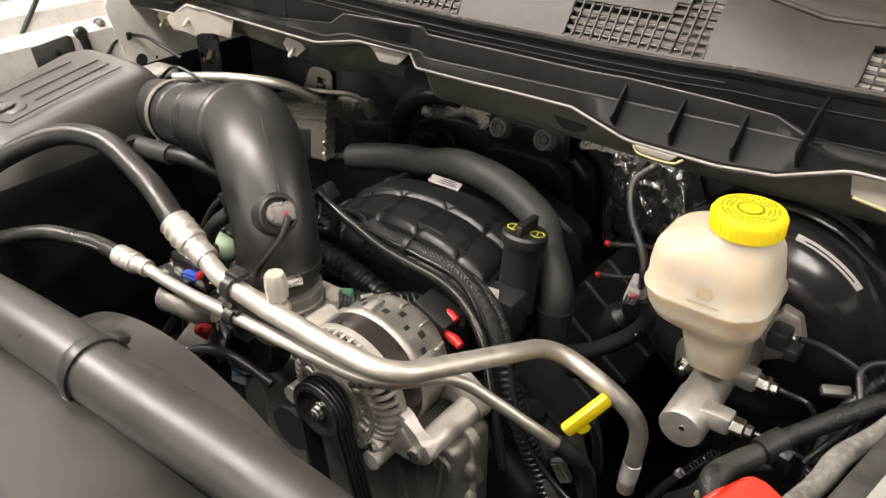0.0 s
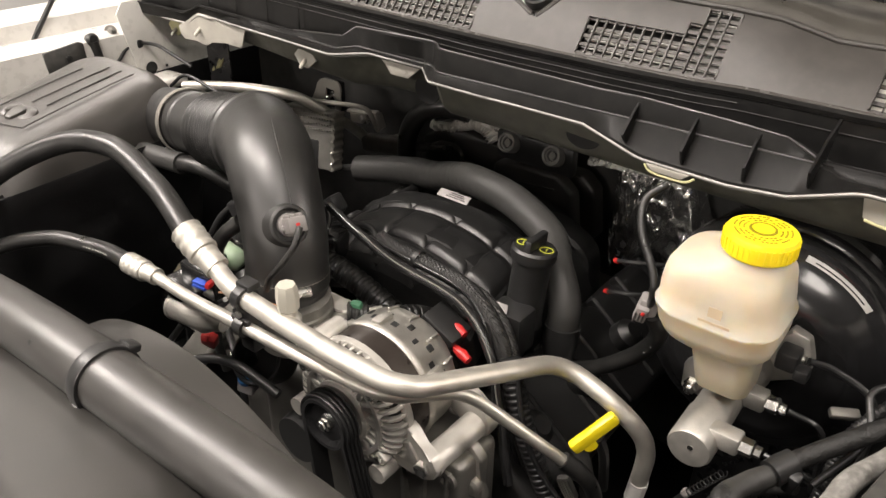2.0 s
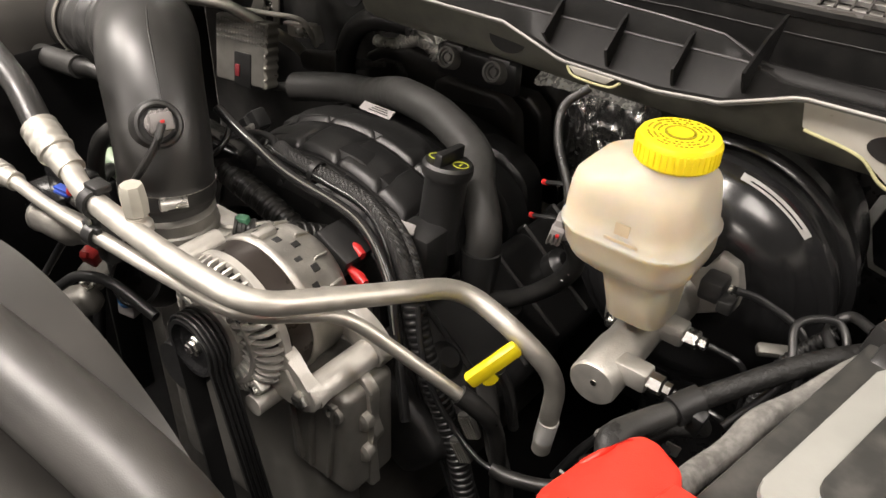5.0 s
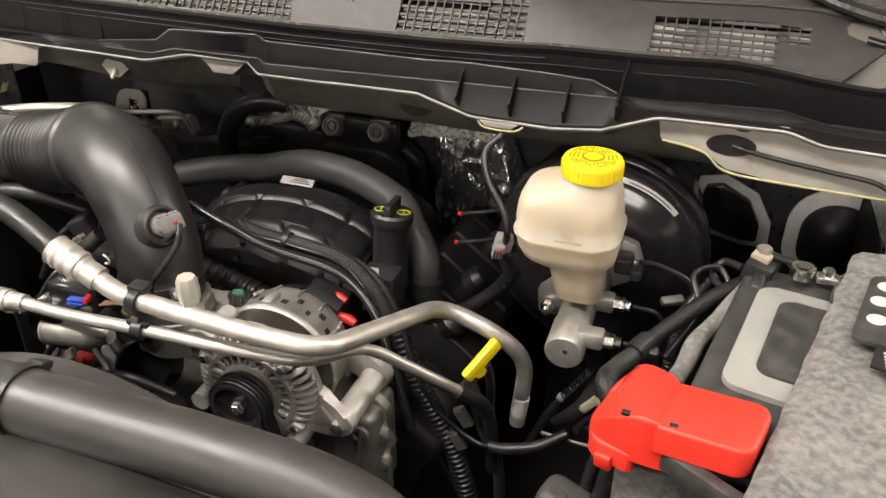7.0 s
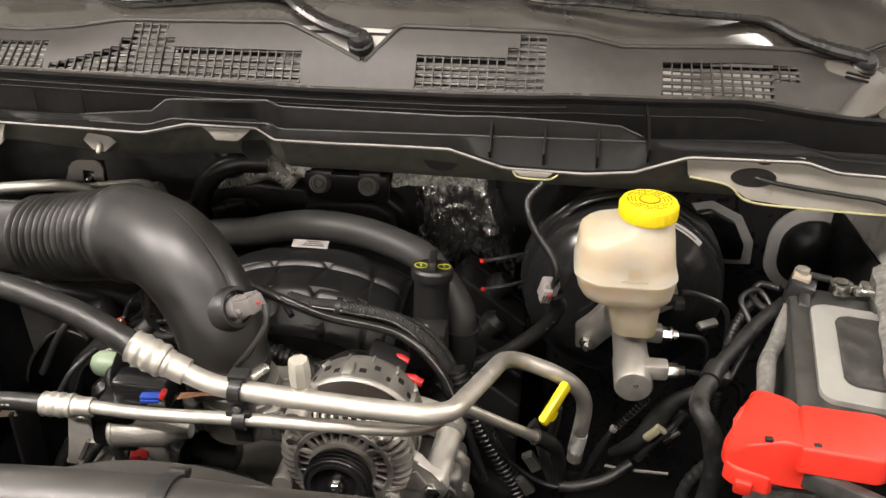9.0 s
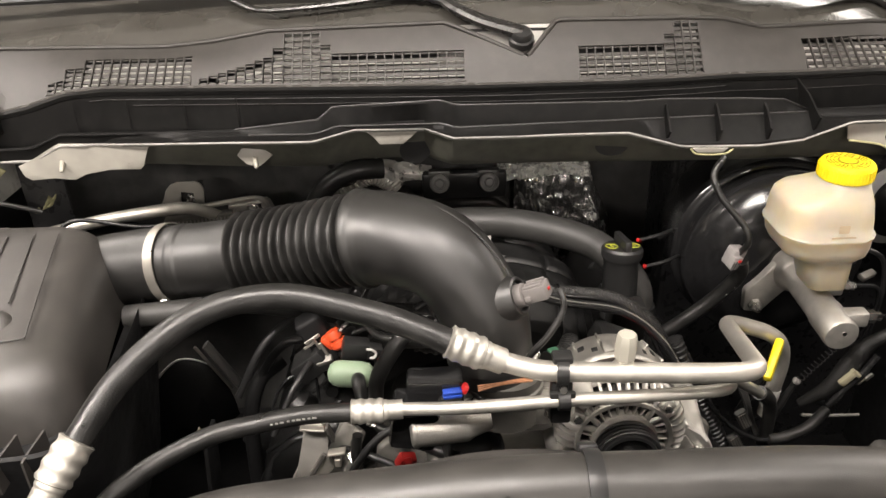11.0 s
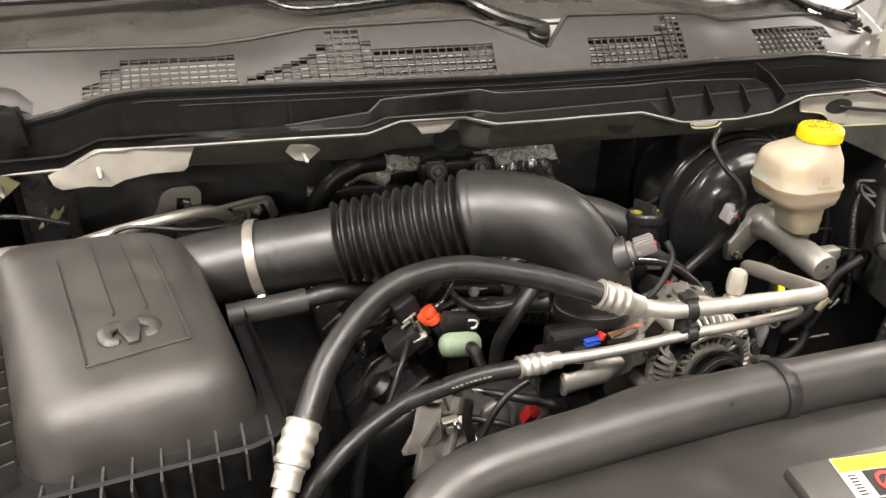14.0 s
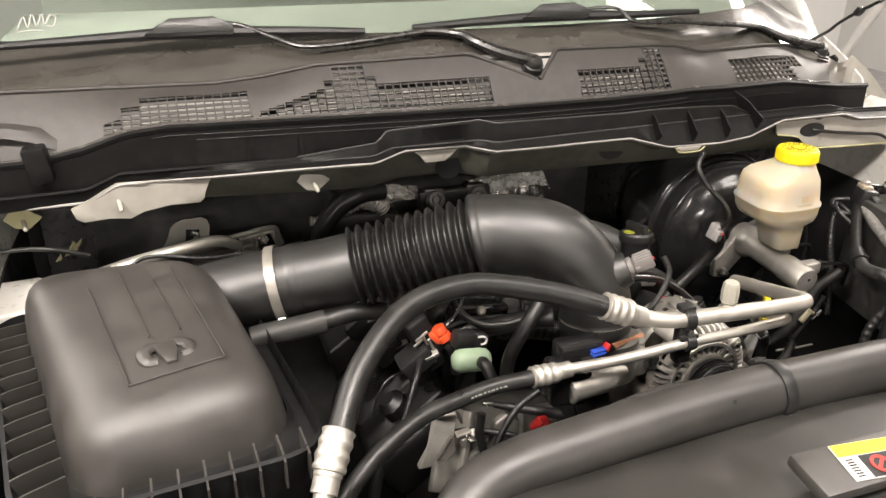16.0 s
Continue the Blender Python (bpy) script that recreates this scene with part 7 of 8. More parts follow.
bm = B(); box(bm, (0.014, 0.014, 0.016), pose(-0.798, 0.822, 1.122, 0, 0, 20), 0.003)
part("clip", bm, BLACK, t)
t = hose("wiring_loom", [(-0.62, 0.765, 1.09), (-0.58, 0.775, 1.115), (-0.50, 0.78, 1.10), (-0.45, 0.80, 1.09)], 0.003, LOOM, "black wire behind the air cleaner box", "wiring loom")
hose("heater_hose", [(-0.292, 1.03, 0.90), (-0.290, 1.03, 0.945), (-0.286, 1.03, 0.998), (-0.258, 1.03, 1.045), (-0.212, 1.035, 1.070), (-0.160, 1.05, 1.068)], 0.0185, RUBBER, "thick curved black rubber heater hose at the firewall", "hose", 0, "heater hoses")
hose("heater_hose", [(-0.222, 1.055, 1.040), (-0.230, 1.055, 1.066), (-0.250, 1.058, 1.088), (-0.276, 1.065, 1.110)], 0.0165, RUBBER, "thick curved black rubber heater hose at the firewall", "hose", 0, "heater hoses")
t = thing("coolant_fitting", (-0.30, 1.0, 0.98), "grey barbed coolant fitting on a dark cast block", "fitting")
bm = B()
lathe(bm, [(0.011, 0), (0.011, 0.016), (0.0085, 0.018), (0.0085, 0.030), (0.0098, 0.032), (0.0085, 0.046), (0.0098, 0.048), (0.0080, 0.062), (0.0045, 0.064), (0.0045, 0.098)], along((-0.306, 1.045, 0.965), (-0.199, 1.045, 0.992)), 18)
part("spout", bm, BUSH, t)
bm = B(); box(bm, (0.110, 0.030, 0.034), pose(-0.362, 1.050, 0.954, 0, -10, 0), 0.008, 3); box(bm, (0.040, 0.024, 0.050), pose(-0.328, 1.054, 0.954, 0, -10, 0), 0.008, 3)
part("block", bm, CASTBLACK, t)

# foil-wrapped duct and silver shield at the firewall
t = thing("foil_insulation", (0.2, 1.06, 1.0), "crinkled silver foil insulation on the firewall", "insulation")
FOIL_TOP = [(0.060, 1.030), (0.090, 1.033), (0.158, 1.040), (0.220, 1.035), (0.232, 1.010), (0.246, 0.972), (0.262, 0.938), (0.280, 0.895)]


def ridge(x, z, f, k):
    """Sharp creases with flat fields between them."""
    return 1 - min(1.0, 11 * abs(noise.noise((x * f, z * f, k))))


def crease(x, z, f):
    """Thin raised lines between smooth fields."""
    d, _ = noise.voronoi((x * f, z * f * 0.8, f))
    return max(0.0, 1 - 7 * (d[1] - d[0])) + 0.6 * d[0]


bm = B()
rows = []
for x in np.linspace(0.085, 0.280, 120):
    row = []
    top = lerp(FOIL_TOP, x) + 0.003 * noise.noise((x * 60, 0, 5))
    for v in np.linspace(0, 1, 90):
        z = 0.80 + (top - 0.80) * v
        fold = crease(x, 0.7 * z, 24) * 0.0050 + 0.014 * noise.noise((x * 15, z * 12, 4)) + 0.0030 * noise.noise((x * 55, z * 30, 6)) + 0.0016 * crease(x, z, 60)
        seam = 0.010 * math.exp(-((x - 0.140 - 0.008 * noise.noise((z * 20, 0, 8))) / 0.004)**2)
        lean = 0.04 * max(0, (z - (top - 0.05)) / 0.05)**1.5
        row.append((x, 1.135 - fold + seam + lean + 0.05 * max(0, (0.105 - x) / 0.045), z))
    rows.append(row)
sheet(bm, rows)
part("foil", bm, FOIL, t, angle=60)
# top edge of the foil, whitened to paint the lamp light on it
bm = B()
sheet(bm, [[(x, 1.100 + 0.045 * v + 0.004 * noise.noise((x * 50, v * 3, 3)) + 0.004 * ridge(x, v * 0.05, 60, 2), lerp(FOIL_TOP, x) - 0.016 + 0.020 * math.sin(1.9 * v) + 0.005 * noise.noise((x * 40, v * 4, 9))) for v in np.linspace(0, 1, 14)] for x in np.linspace(0.050, 0.225, 90)], 0.001)
part("foil_crest", bm, mat("whitened_foil_crest", (0.80, 0.79, 0.75), 0.28, metal=0.5, vary=0.35, scale=120), t, "crumpled top edge of the foil, whitened to look lit")
t = thing("heat_shield", (-0.22, 1.12, 1.0), "crinkled silver heat shield sleeve at the firewall", "heat shield")
bm = B()
line = pick(spline([(-0.292, 1.110, 0.996), (-0.274, 1.110, 0.994), (-0.241, 1.110, 0.999), (-0.212, 1.110, 1.018), (-0.186, 1.112, 1.030), (-0.160, 1.114, 1.022), (-0.140, 1.114, 1.000)], 12), 0, 1, 220)
wave = np.linspace(0, 150, 220)
tube(bm, line, np.interp(np.linspace(0, 1, 220), (0, 0.4, 0.7, 1), (0.009, 0.012, 0.020, 0.018)) * (1 + 0.12 * np.sin(wave)), 20)
part("sleeve", bm, SILVERFOIL, t, angle=60)
bm = B()
rows = []
for u in np.linspace(0, 1, 40):
    row = []
    for v in np.linspace(0, 1, 24):
        x, z = -0.178 + 0.105 * u, 1.066 - 0.020 * u - 0.048 * v * (1 - 0.45 * u)
        row.append((x, 1.108 - 0.014 * math.sin(math.pi * v) - 0.008 * ridge(x + z, z, 20, 3) - 0.003 * ridge(x, z, 70, 6), z))
    rows.append(row)
sheet(bm, rows, 0.0006)
part("crumpled_foil", bm, SILVERFOIL, t, angle=40)

# coils, plugs and clutter on the passenger side
t = thing("purge_cap", (-0.175, 0.53, 1.01), "pale green oval plastic cap on a black hose", "cap")
bm = B()
gm = along((-0.204, 0.532, 1.016), (-0.149, 0.530, 1.011))
lathe(bm, [(0.004, -0.001), (0.010, 0.001), (0.0145, 0.006), (0.0162, 0.013), (0.0162, 0.040), (0.0145, 0.048), (0.010, 0.053), (0.004, 0.055)], gm, 28)
part("cap", bm, GREENCAP, t)
bm = B(); tube(bm, spline([(-0.168, 0.522, 1.015), (-0.166, 0.508, 1.018), (-0.162, 0.496, 1.006), (-0.156, 0.489, 0.992), (-0.146, 0.487, 1.000), (-0.141, 0.486, 1.040), (-0.120, 0.488, 1.080), (-0.095, 0.50, 1.105)], 8), [0.0085, 0.0085, 0.008, 0.008, 0.0085, 0.0095, 0.0095, 0.0095], 14)
part("hose", bm, RUBBER, t)
t = hose("vacuum_hose", [(-0.172, 0.62, 1.055), (-0.160, 0.592, 1.044), (-0.139, 0.563, 1.044), (-0.10, 0.545, 1.055), (-0.07, 0.55, 1.075)], 0.0042, RUBBER, "thin glossy black hose looping under the intake elbow", "hose")
t = thing("sensor_stalk", (-0.12, 0.5, 0.935), "black tubular sensor with a bright steel tip", "sensor")
bm = B(); tube(bm, [(-0.161, 0.520, 0.945), (-0.150, 0.513, 0.946), (-0.148, 0.512, 0.946)], [0.003, 0.0035, 0.0035], 10)
part("tip", bm, STEEL, t, "bright steel tip")
bm = B(); tube(bm, [(-0.149, 0.512, 0.946), (-0.11, 0.49, 0.945), (-0.05, 0.455, 0.943)], [0.005, 0.007, 0.008], 12)
part("body", bm, BLACK, t)
for q, a, sz in (((-0.112, 0.442, 0.955), 20, (0.020, 0.014, 0.022)), ((-0.225, 0.771, 0.926), 15, (0.009, 0.008, 0.014)), ((-0.217, 0.676, 0.921), 35, (0.008, 0.008, 0.010))):
    t = thing("red_connector_lock", q, "small bright red connector lock among dark wiring", "connector", "red connector locks")
    bm = B(); box(bm, sz, pose(*q, a, 20, a), 0.003); box(bm, (sz[0] * 0.5, sz[1] * 0.6, sz[2] * 1.3), pose(*q, a + 30, 0, a), 0.002)
    part("lock", bm, REDSMALL, t)
for k, q in enumerate(((-0.235, 0.60, 0.985), (-0.25, 0.70, 0.945), (-0.27, 0.80, 0.94))):
    t = thing("ignition_coil", q, "black ignition coil with a grey metal clamp", "ignition coil", "ignition coils")
    bm = B(); box(bm, (0.05, 0.04, 0.03), pose(*q, 0, -38, 0), 0.004); box(bm, (0.03, 0.025, 0.03), pose(q[0] + 0.02, q[1], q[2] + 0.018, 0, -38, 0), 0.004)
    part("body", bm, BLACK, t)
    bm = B(); box(bm, (0.022, 0.018, 0.008), pose(q[0] + 0.018, q[1] - 0.012, q[2] + 0.012, 20, -20, 0), 0.002)
    part("clamp", bm, CASTDARK, t)
for pts, r in (([(-0.28, 0.52, 0.93), (-0.25, 0.55, 0.985), (-0.22, 0.60, 1.0), (-0.16, 0.62, 1.02), (-0.10, 0.60, 1.03)], 0.004), ([(-0.31, 0.68, 0.80), (-0.285, 0.69, 0.85), (-0.272, 0.70, 0.895), (-0.255, 0.715, 0.912), (-0.23, 0.72, 0.90)], 0.009), ([(-0.36, 0.66, 0.80), (-0.33, 0.67, 0.90), (-0.29, 0.68, 0.955), (-0.25, 0.68, 0.965)], 0.006), ([(-0.30, 0.60, 0.90), (-0.285, 0.61, 0.935), (-0.265, 0.615, 0.95), (-0.24, 0.62, 0.945), (-0.235, 0.61, 0.91)], 0.0022), ([(-0.225, 0.77, 0.92), (-0.215, 0.72, 0.925), (-0.22, 0.68, 0.918), (-0.20, 0.62, 0.90), (-0.18, 0.57, 0.86)], 0.0028)):
    hose("wiring_loom", pts, r, GLOSSBLACK if r < 0.003 else LOOM, "thin black wiring among the engine accessories", "wiring loom", 40 if r > 0.007 else 0)
for pts, r in (([(-0.20, 0.70, 0.96), (-0.19, 0.66, 0.985), (-0.185, 0.63, 1.01), (-0.195, 0.60, 1.02)], 0.006), ([(-0.31, 0.55, 0.80), (-0.30, 0.57, 0.84), (-0.27, 0.57, 0.875), (-0.24, 0.57, 0.885)], 0.0055), ([(-0.10, 0.47, 0.90), (-0.14, 0.49, 0.91), (-0.19, 0.52, 0.905), (-0.22, 0.55, 0.87)], 0.0045), ([(-0.20, 0.42, 0.90), (-0.17, 0.44, 0.95), (-0.14, 0.45, 0.985), (-0.10, 0.45, 1.01)], 0.0045),
               ([(-0.12, 0.40, 0.93), (-0.08, 0.41, 0.96), (-0.03, 0.42, 0.97), (0.03, 0.43, 0.95)], 0.006), ([(-0.34, 0.60, 0.93), (-0.30, 0.62, 1.0), (-0.26, 0.65, 1.02), (-0.2, 0.68, 1.02)], 0.005), ([(0.03, 0.60, 1.06), (0.0, 0.63, 1.07), (-0.05, 0.64, 1.06), (-0.10, 0.63, 1.04)], 0.004)):
    hose("wiring_loom", pts, r, GLOSSBLACK if r < 0.003 else LOOM, "thin black wiring among the engine accessories", "wiring loom", 40 if r > 0.007 else 0)
t = thing("engine_bracket", (-0.17, 0.44, 0.92), "dull cast aluminium accessory bracket on the engine front", "bracket")
bm = B()
prism(bm, [(-0.030, -0.075), (0.012, -0.080), (0.030, -0.02), (0.026, 0.035), (0.006, 0.040), (-0.002, 0.005), (-0.022, -0.03)], 0.010, pose(-0.212, 0.530, 0.895, 58, 18, 8), 0.003)
box(bm, (0.012, 0.030, 0.085), pose(-0.190, 0.522, 0.885, -28, 30, 10), 0.004)
box(bm, (0.060, 0.012, 0.030), pose(-0.165, 0.520, 0.855, 10, -20, 12), 0.004)
box(bm, (0.07, 0.035, 0.04), pose(-0.235, 0.46, 0.815, 10, -20, 25), 0.012, 3)
part("casting", bm, CASTDARK, t)
for q in ((-0.179, 0.512, 0.900), (-0.215, 0.475, 0.845), (-0.150, 0.505, 0.870)):
    bm = B(); lathe(bm, [(0.010, 0), (0.010, 0.003), (0.0075, 0.003), (0.0075, 0.012), (0.006, 0.014)], pose(*q, 35), 6)
    part("bolt", bm, STEEL, t)
t = thing("fuel_rail", (-0.19, 0.78, 0.97), "dark tubular fuel rail with injectors along the manifold", "fuel rail")
bm = B(); tube(bm, [(-0.215, 0.60, 0.932), (-0.218, 0.78, 0.934), (-0.220, 0.97, 0.932)], 0.0085, 14)
part("rail", bm, MANIFOLD, t)
for k in range(4):
    y = 0.635 + 0.095 * k
    bm = B(); lathe(bm, [(0.007, 0), (0.0095, 0.004), (0.0095, 0.018), (0.007, 0.022), (0.007, 0.045)], along((-0.213, y, 0.932), (-0.185, y, 0.892)), 14)
    inj = part("injector", bm, BLACK, t)
    bm = B(); box(bm, (0.016, 0.014, 0.014), pose(-0.224, y, 0.917, 0, -40, 0), 0.003)
    part("plug", bm, GREYPLUG if k == 1 else BLACK, inj)
for pts, r in (([(-0.352, 0.64, 0.50), (-0.350, 0.645, 0.70), (-0.345, 0.65, 0.84), (-0.330, 0.67, 0.90), (-0.30, 0.70, 0.915)], 0.011), ([(-0.33, 0.50, 0.55), (-0.325, 0.52, 0.70), (-0.315, 0.545, 0.80), (-0.29, 0.57, 0.85), (-0.26, 0.58, 0.86)], 0.009)):
    hose("heater_pipe", pts, r, UNDERBODY, "dull black rubber pipe hanging beside the engine", "hose", 0, "hanging pipes")
t = thing("wheelhouse_arch", (-0.52, 0.88, 0.72), "dark wheelhouse bulge with a highlight painted along its edge, low in the bay", "wheelhouse")
arch = spline([(-0.622, 0.870, 0.64), (-0.599, 0.870, 0.711), (-0.563, 0.870, 0.761), (-0.517, 0.870, 0.799), (-0.467, 0.870, 0.783), (-0.441, 0.870, 0.721), (-0.432, 0.870, 0.66)], 8)
bm = B(); sheet(bm, [[(x, 0.874, z), (-0.525 + 0.75 * (x + 0.525), 0.862 - 0.03, 0.66 + 0.72 * (z - 0.66)), (-0.525 + 0.3 * (x + 0.525), 0.815, 0.65 + 0.3 * (z - 0.65))] for x, _, z in arch], 0.002)
part("bulge", bm, UNDERBODY, t)
bm = B(); box(bm, (0.20, 0.020, 0.245), pose(-0.528, 0.868, 0.550), 0.004)
part("foot", bm, UNDERBODY, t)
# pale rim line paints the light that catches the bulge's edge
bm = B(); tube(bm, arch[:32], [0.0036, 0.0032, 0.0022, 0.0012], 8)
part("rim", bm, PALEGREY, t, "pale line painted as the lit edge")
t = thing("stay_rod", (-0.46, 0.87, 0.78), "thin bare metal stay rod low in the bay", "rod")
bm = B(); tube(bm, [(-0.488, 0.870, 0.824), (-0.462, 0.868, 0.780), (-0.436, 0.866, 0.736)], 0.0030, 10)
part("rod", bm, BAND, t)
bm = B(); tube(bm, [(-0.470, 0.874, 0.826), (-0.444, 0.872, 0.780), (-0.420, 0.870, 0.738)], 0.012, 10, True, 0.4)
part("backing_strip", bm, BUSH, t)
t = thing("bay_bracket", (-0.41, 0.60, 0.86), "small tan triangular steel bracket low in the bay", "bracket")
bm = B(); prism(bm, [(-0.013, -0.013), (0.014, -0.012), (0.001, 0.015)], 0.003, pose(-0.398, 0.585, 0.875, 60, 0, 10), 0.0006)
part("plate", bm, mat("tan_primer", (0.14, 0.12, 0.085), 0.5, vary=0.15), t)
bm = B(); box(bm, (0.006, 0.05, 0.445), pose(-0.405, 0.60, 0.650, 0, 4, 0), 0.001)
part("leg", bm, UNDERBODY, t)
t = thing("white_terminal", (-0.234, 0.571, 0.886), "small off-white plastic terminal cap on the engine", "terminal")
bm = B(); box(bm, (0.022, 0.016, 0.018), pose(-0.234, 0.571, 0.886, 20, 30, 0), 0.006, 3); lathe(bm, [(0.006, 0), (0.005, 0.016)], pose(-0.240, 0.565, 0.892, 40, 20), 10)
part("cap", bm, GREYPLUG, t)
t = thing("coil_connector", (-0.205, 0.57, 1.03), "orange-red plug with metal clips on a black ignition coil", "connector")
bm = B(); lathe(bm, [(0.009, 0), (0.0105, 0.003), (0.0105, 0.010), (0.0085, 0.011), (0.0085, 0.014), (0.0112, 0.015), (0.0112, 0.022), (0.008, 0.025)], along((-0.212, 0.566, 1.052), (-0.198, 0.560, 1.028)), 20)
plug = part("orange_plug", bm, ORANGE, t, "orange-red plug")
bm = B(); box(bm, (0.020, 0.012, 0.010), pose(-0.216, 0.562, 1.038, 0, 50, 0), 0.003)
part("lock_tab", bm, ORANGE, plug)
bm = B(); box(bm, (0.034, 0.030, 0.062), pose(-0.232, 0.582, 1.038, 0, -26, 12), 0.005, 3); box(bm, (0.030, 0.026, 0.026), pose(-0.216, 0.574, 0.996, 0, -20, 12), 0.005, 3)
part("coil_body", bm, UNDERBODY, t)
bm = B(); tube(bm, spline([(-0.198, 0.560, 1.028), (-0.190, 0.556, 1.014), (-0.184, 0.560, 0.996), (-0.180, 0.57, 0.97)], 8), 0.009, 14)
part("boot", bm, RUBBER, t)
for q, sz, tw in (((-0.236, 0.562, 1.043), (0.022, 0.002, 0.005), -30), ((-0.240, 0.562, 1.034), (0.018, 0.002, 0.004), -30), ((-0.222, 0.560, 1.028), (0.004, 0.003, 0.024), -24), ((-0.231, 0.561, 1.037), (0.003, 0.003, 0.020), -24), ((-0.222, 0.559, 1.001), (0.016, 0.002, 0.010), -20)):
    bm = B(); box(bm, sz, pose(*q, 0, tw, 12), 0.0006, 1)
    part("metal_clip", bm, BAND, t, "bright stamped clip")
t.location += Vector((0.006, 0.026, -0.016))
t = thing("pipe_loop", (-0.13, 0.58, 1.05), "glossy black pipe bent in a ring round a pale bolt", "hose")
bm = B(); tube(bm, spline([(-0.186, 0.590, 1.088), (-0.181, 0.575, 1.070), (-0.164, 0.560, 1.054), (-0.133, 0.556, 1.048), (-0.100, 0.560, 1.052), (-0.082, 0.575, 1.066), (-0.092, 0.60, 1.083), (-0.13, 0.62, 1.085)], 10), 0.0040, 12)
part("pipe", bm, GLOSSBLACK, t)
bm = B(); lathe(bm, [(0.0075, 0), (0.0075, 0.006), (0.005, 0.008)], pose(-0.145, 0.580, 1.060, 60), 6)
part("bolt", bm, BAND, t)
bm = B(); box(bm, (0.09, 0.04, 0.05), pose(-0.135, 0.615, 1.030, 0, 8, 6), 0.01, 3)
part("seat", bm, GLOSSBLACK, t)
t.location += Vector((0.012, 0.030, -0.020))
t = thing("sensor_wire", (-0.19, 0.56, 1.07), "pale striped wire rising from an orange-red plug", "wire")
bm = B(); tube(bm, spline([(-0.207, 0.566, 1.048), (-0.198, 0.562, 1.058), (-0.188, 0.558, 1.072), (-0.178, 0.560, 1.090), (-0.165, 0.59, 1.10)], 8), 0.0022, 8)
part("wire", bm, LOOM, t)
for q in ((-0.198, 0.5605, 1.058), (-0.192, 0.5585, 1.065), (-0.184, 0.5585, 1.080)):
    bm = B(); box(bm, (0.006, 0.003, 0.003), pose(*q, 0, -50, 0), 0.001, 1)
    part("band", bm, LABEL, t)
t.location += Vector((0.006, 0.026, -0.016))
t = thing("harness_plug", (-0.16, 0.55, 1.0), "black harness plug with a pale curl of wire", "plug")
bm = B(); box(bm, (0.034, 0.022, 0.024), pose(-0.152, 0.575, 1.020, 0, 14, 8), 0.004, 2); box(bm, (0.018, 0.018, 0.018), pose(-0.128, 0.572, 1.016, 0, 14, 8), 0.003, 2)
part("shell", bm, BLACK, t)
bm = B(); tube(bm, spline([(-0.136, 0.560, 1.028), (-0.130, 0.556, 1.030), (-0.125, 0.556, 1.025), (-0.127, 0.556, 1.019), (-0.133, 0.557, 1.017)], 6), 0.0016, 8)
part("wire_curl", bm, LABEL, t)
t.location += Vector((-0.022, -0.005, 0.004))
t = thing("timing_bracket", (-0.22, 0.5, 0.92), "bright cast bracket with folded tabs low beside the engine", "bracket")
bm = B()
prism(bm, [(-0.262, 0.868), (-0.246, 0.900), (-0.238, 0.954), (-0.214, 0.961), (-0.206, 0.945), (-0.214, 0.915), (-0.206, 0.888), (-0.225, 0.868)], 0.010, pose(0, 0.512, 0, 90), 0.003)
part("plate", bm, ALTCAST, t)
for q, sz, tw in (((-0.226, 0.500, 0.957), (0.030, 0.010, 0.004), 6), ((-0.199, 0.498, 0.921), (0.022, 0.012, 0.004), -8), ((-0.199, 0.497, 0.906), (0.008, 0.008, 0.012), 0), ((-0.225, 0.499, 0.900), (0.006, 0.006, 0.040), 30), ((-0.205, 0.500, 0.950), (0.004, 0.012, 0.024), -16)):
    bm = B(); box(bm, sz, pose(*q, 0, tw, 0), 0.001, 1)
    part("tab", bm, BAND if sz[2] < 0.02 else CASTBLACK, t)
bm = B(); prism(bm, [(-0.158, 0.868), (-0.150, 0.920), (-0.132, 0.934), (-0.112, 0.920), (-0.108, 0.868)], 0.012, pose(0, 0.512, 0, 90), 0.004, 3)
part("rear_plate", bm, CASTDARK, t)
bm = B(); tube(bm, spline([(-0.172, 0.50, 0.945), (-0.176, 0.495, 0.915), (-0.170, 0.49, 0.885), (-0.16, 0.49, 0.85)], 8), 0.0065, 12)
part("drain_hose", bm, RUBBER, t)
t = thing("brake_side_wiring", (0.49, 0.62, 0.92), "black wiring with a tan plug, metal clips and a white tag", "wiring loom")
bm = B(); tube(bm, spline([(0.440, 0.63, 0.86), (0.470, 0.62, 0.895), (0.492, 0.62, 0.938), (0.512, 0.62, 0.968), (0.545, 0.61, 1.00)], 10), [0.006, 0.0105, 0.0125, 0.0125, 0.009, 0.008], 14)
part("sleeve", bm, TAPE, t)
bm = B(); tube(bm, spline([(0.470, 0.61, 0.872), (0.490, 0.61, 0.905), (0.508, 0.61, 0.930), (0.520, 0.61, 0.955)], 8), 0.0050, 10)
part("wire", bm, GLOSSBLACK, t)
bm = B(); box(bm, (0.010, 0.008, 0.026), pose(0.484, 0.606, 0.922, 0, 38, 0), 0.002); box(bm, (0.016, 0.008, 0.006), pose(0.493, 0.606, 0.930, 0, 38, 0), 0.0015)
part("tan_plug", bm, mat("tan_plug_plastic", (0.26, 0.235, 0.16), 0.45, vary=0.15), t, "tan plug")
bm = B(); box(bm, (0.005, 0.004, 0.024), pose(0.507, 0.603, 0.921, 0, 42, 0), 0.001)
part("metal_clip", bm, STEEL, t)
bm = B(); box(bm, (0.014, 0.002, 0.014), pose(0.5175, 0.640, 0.927, 0, 10, 10), 0.002)
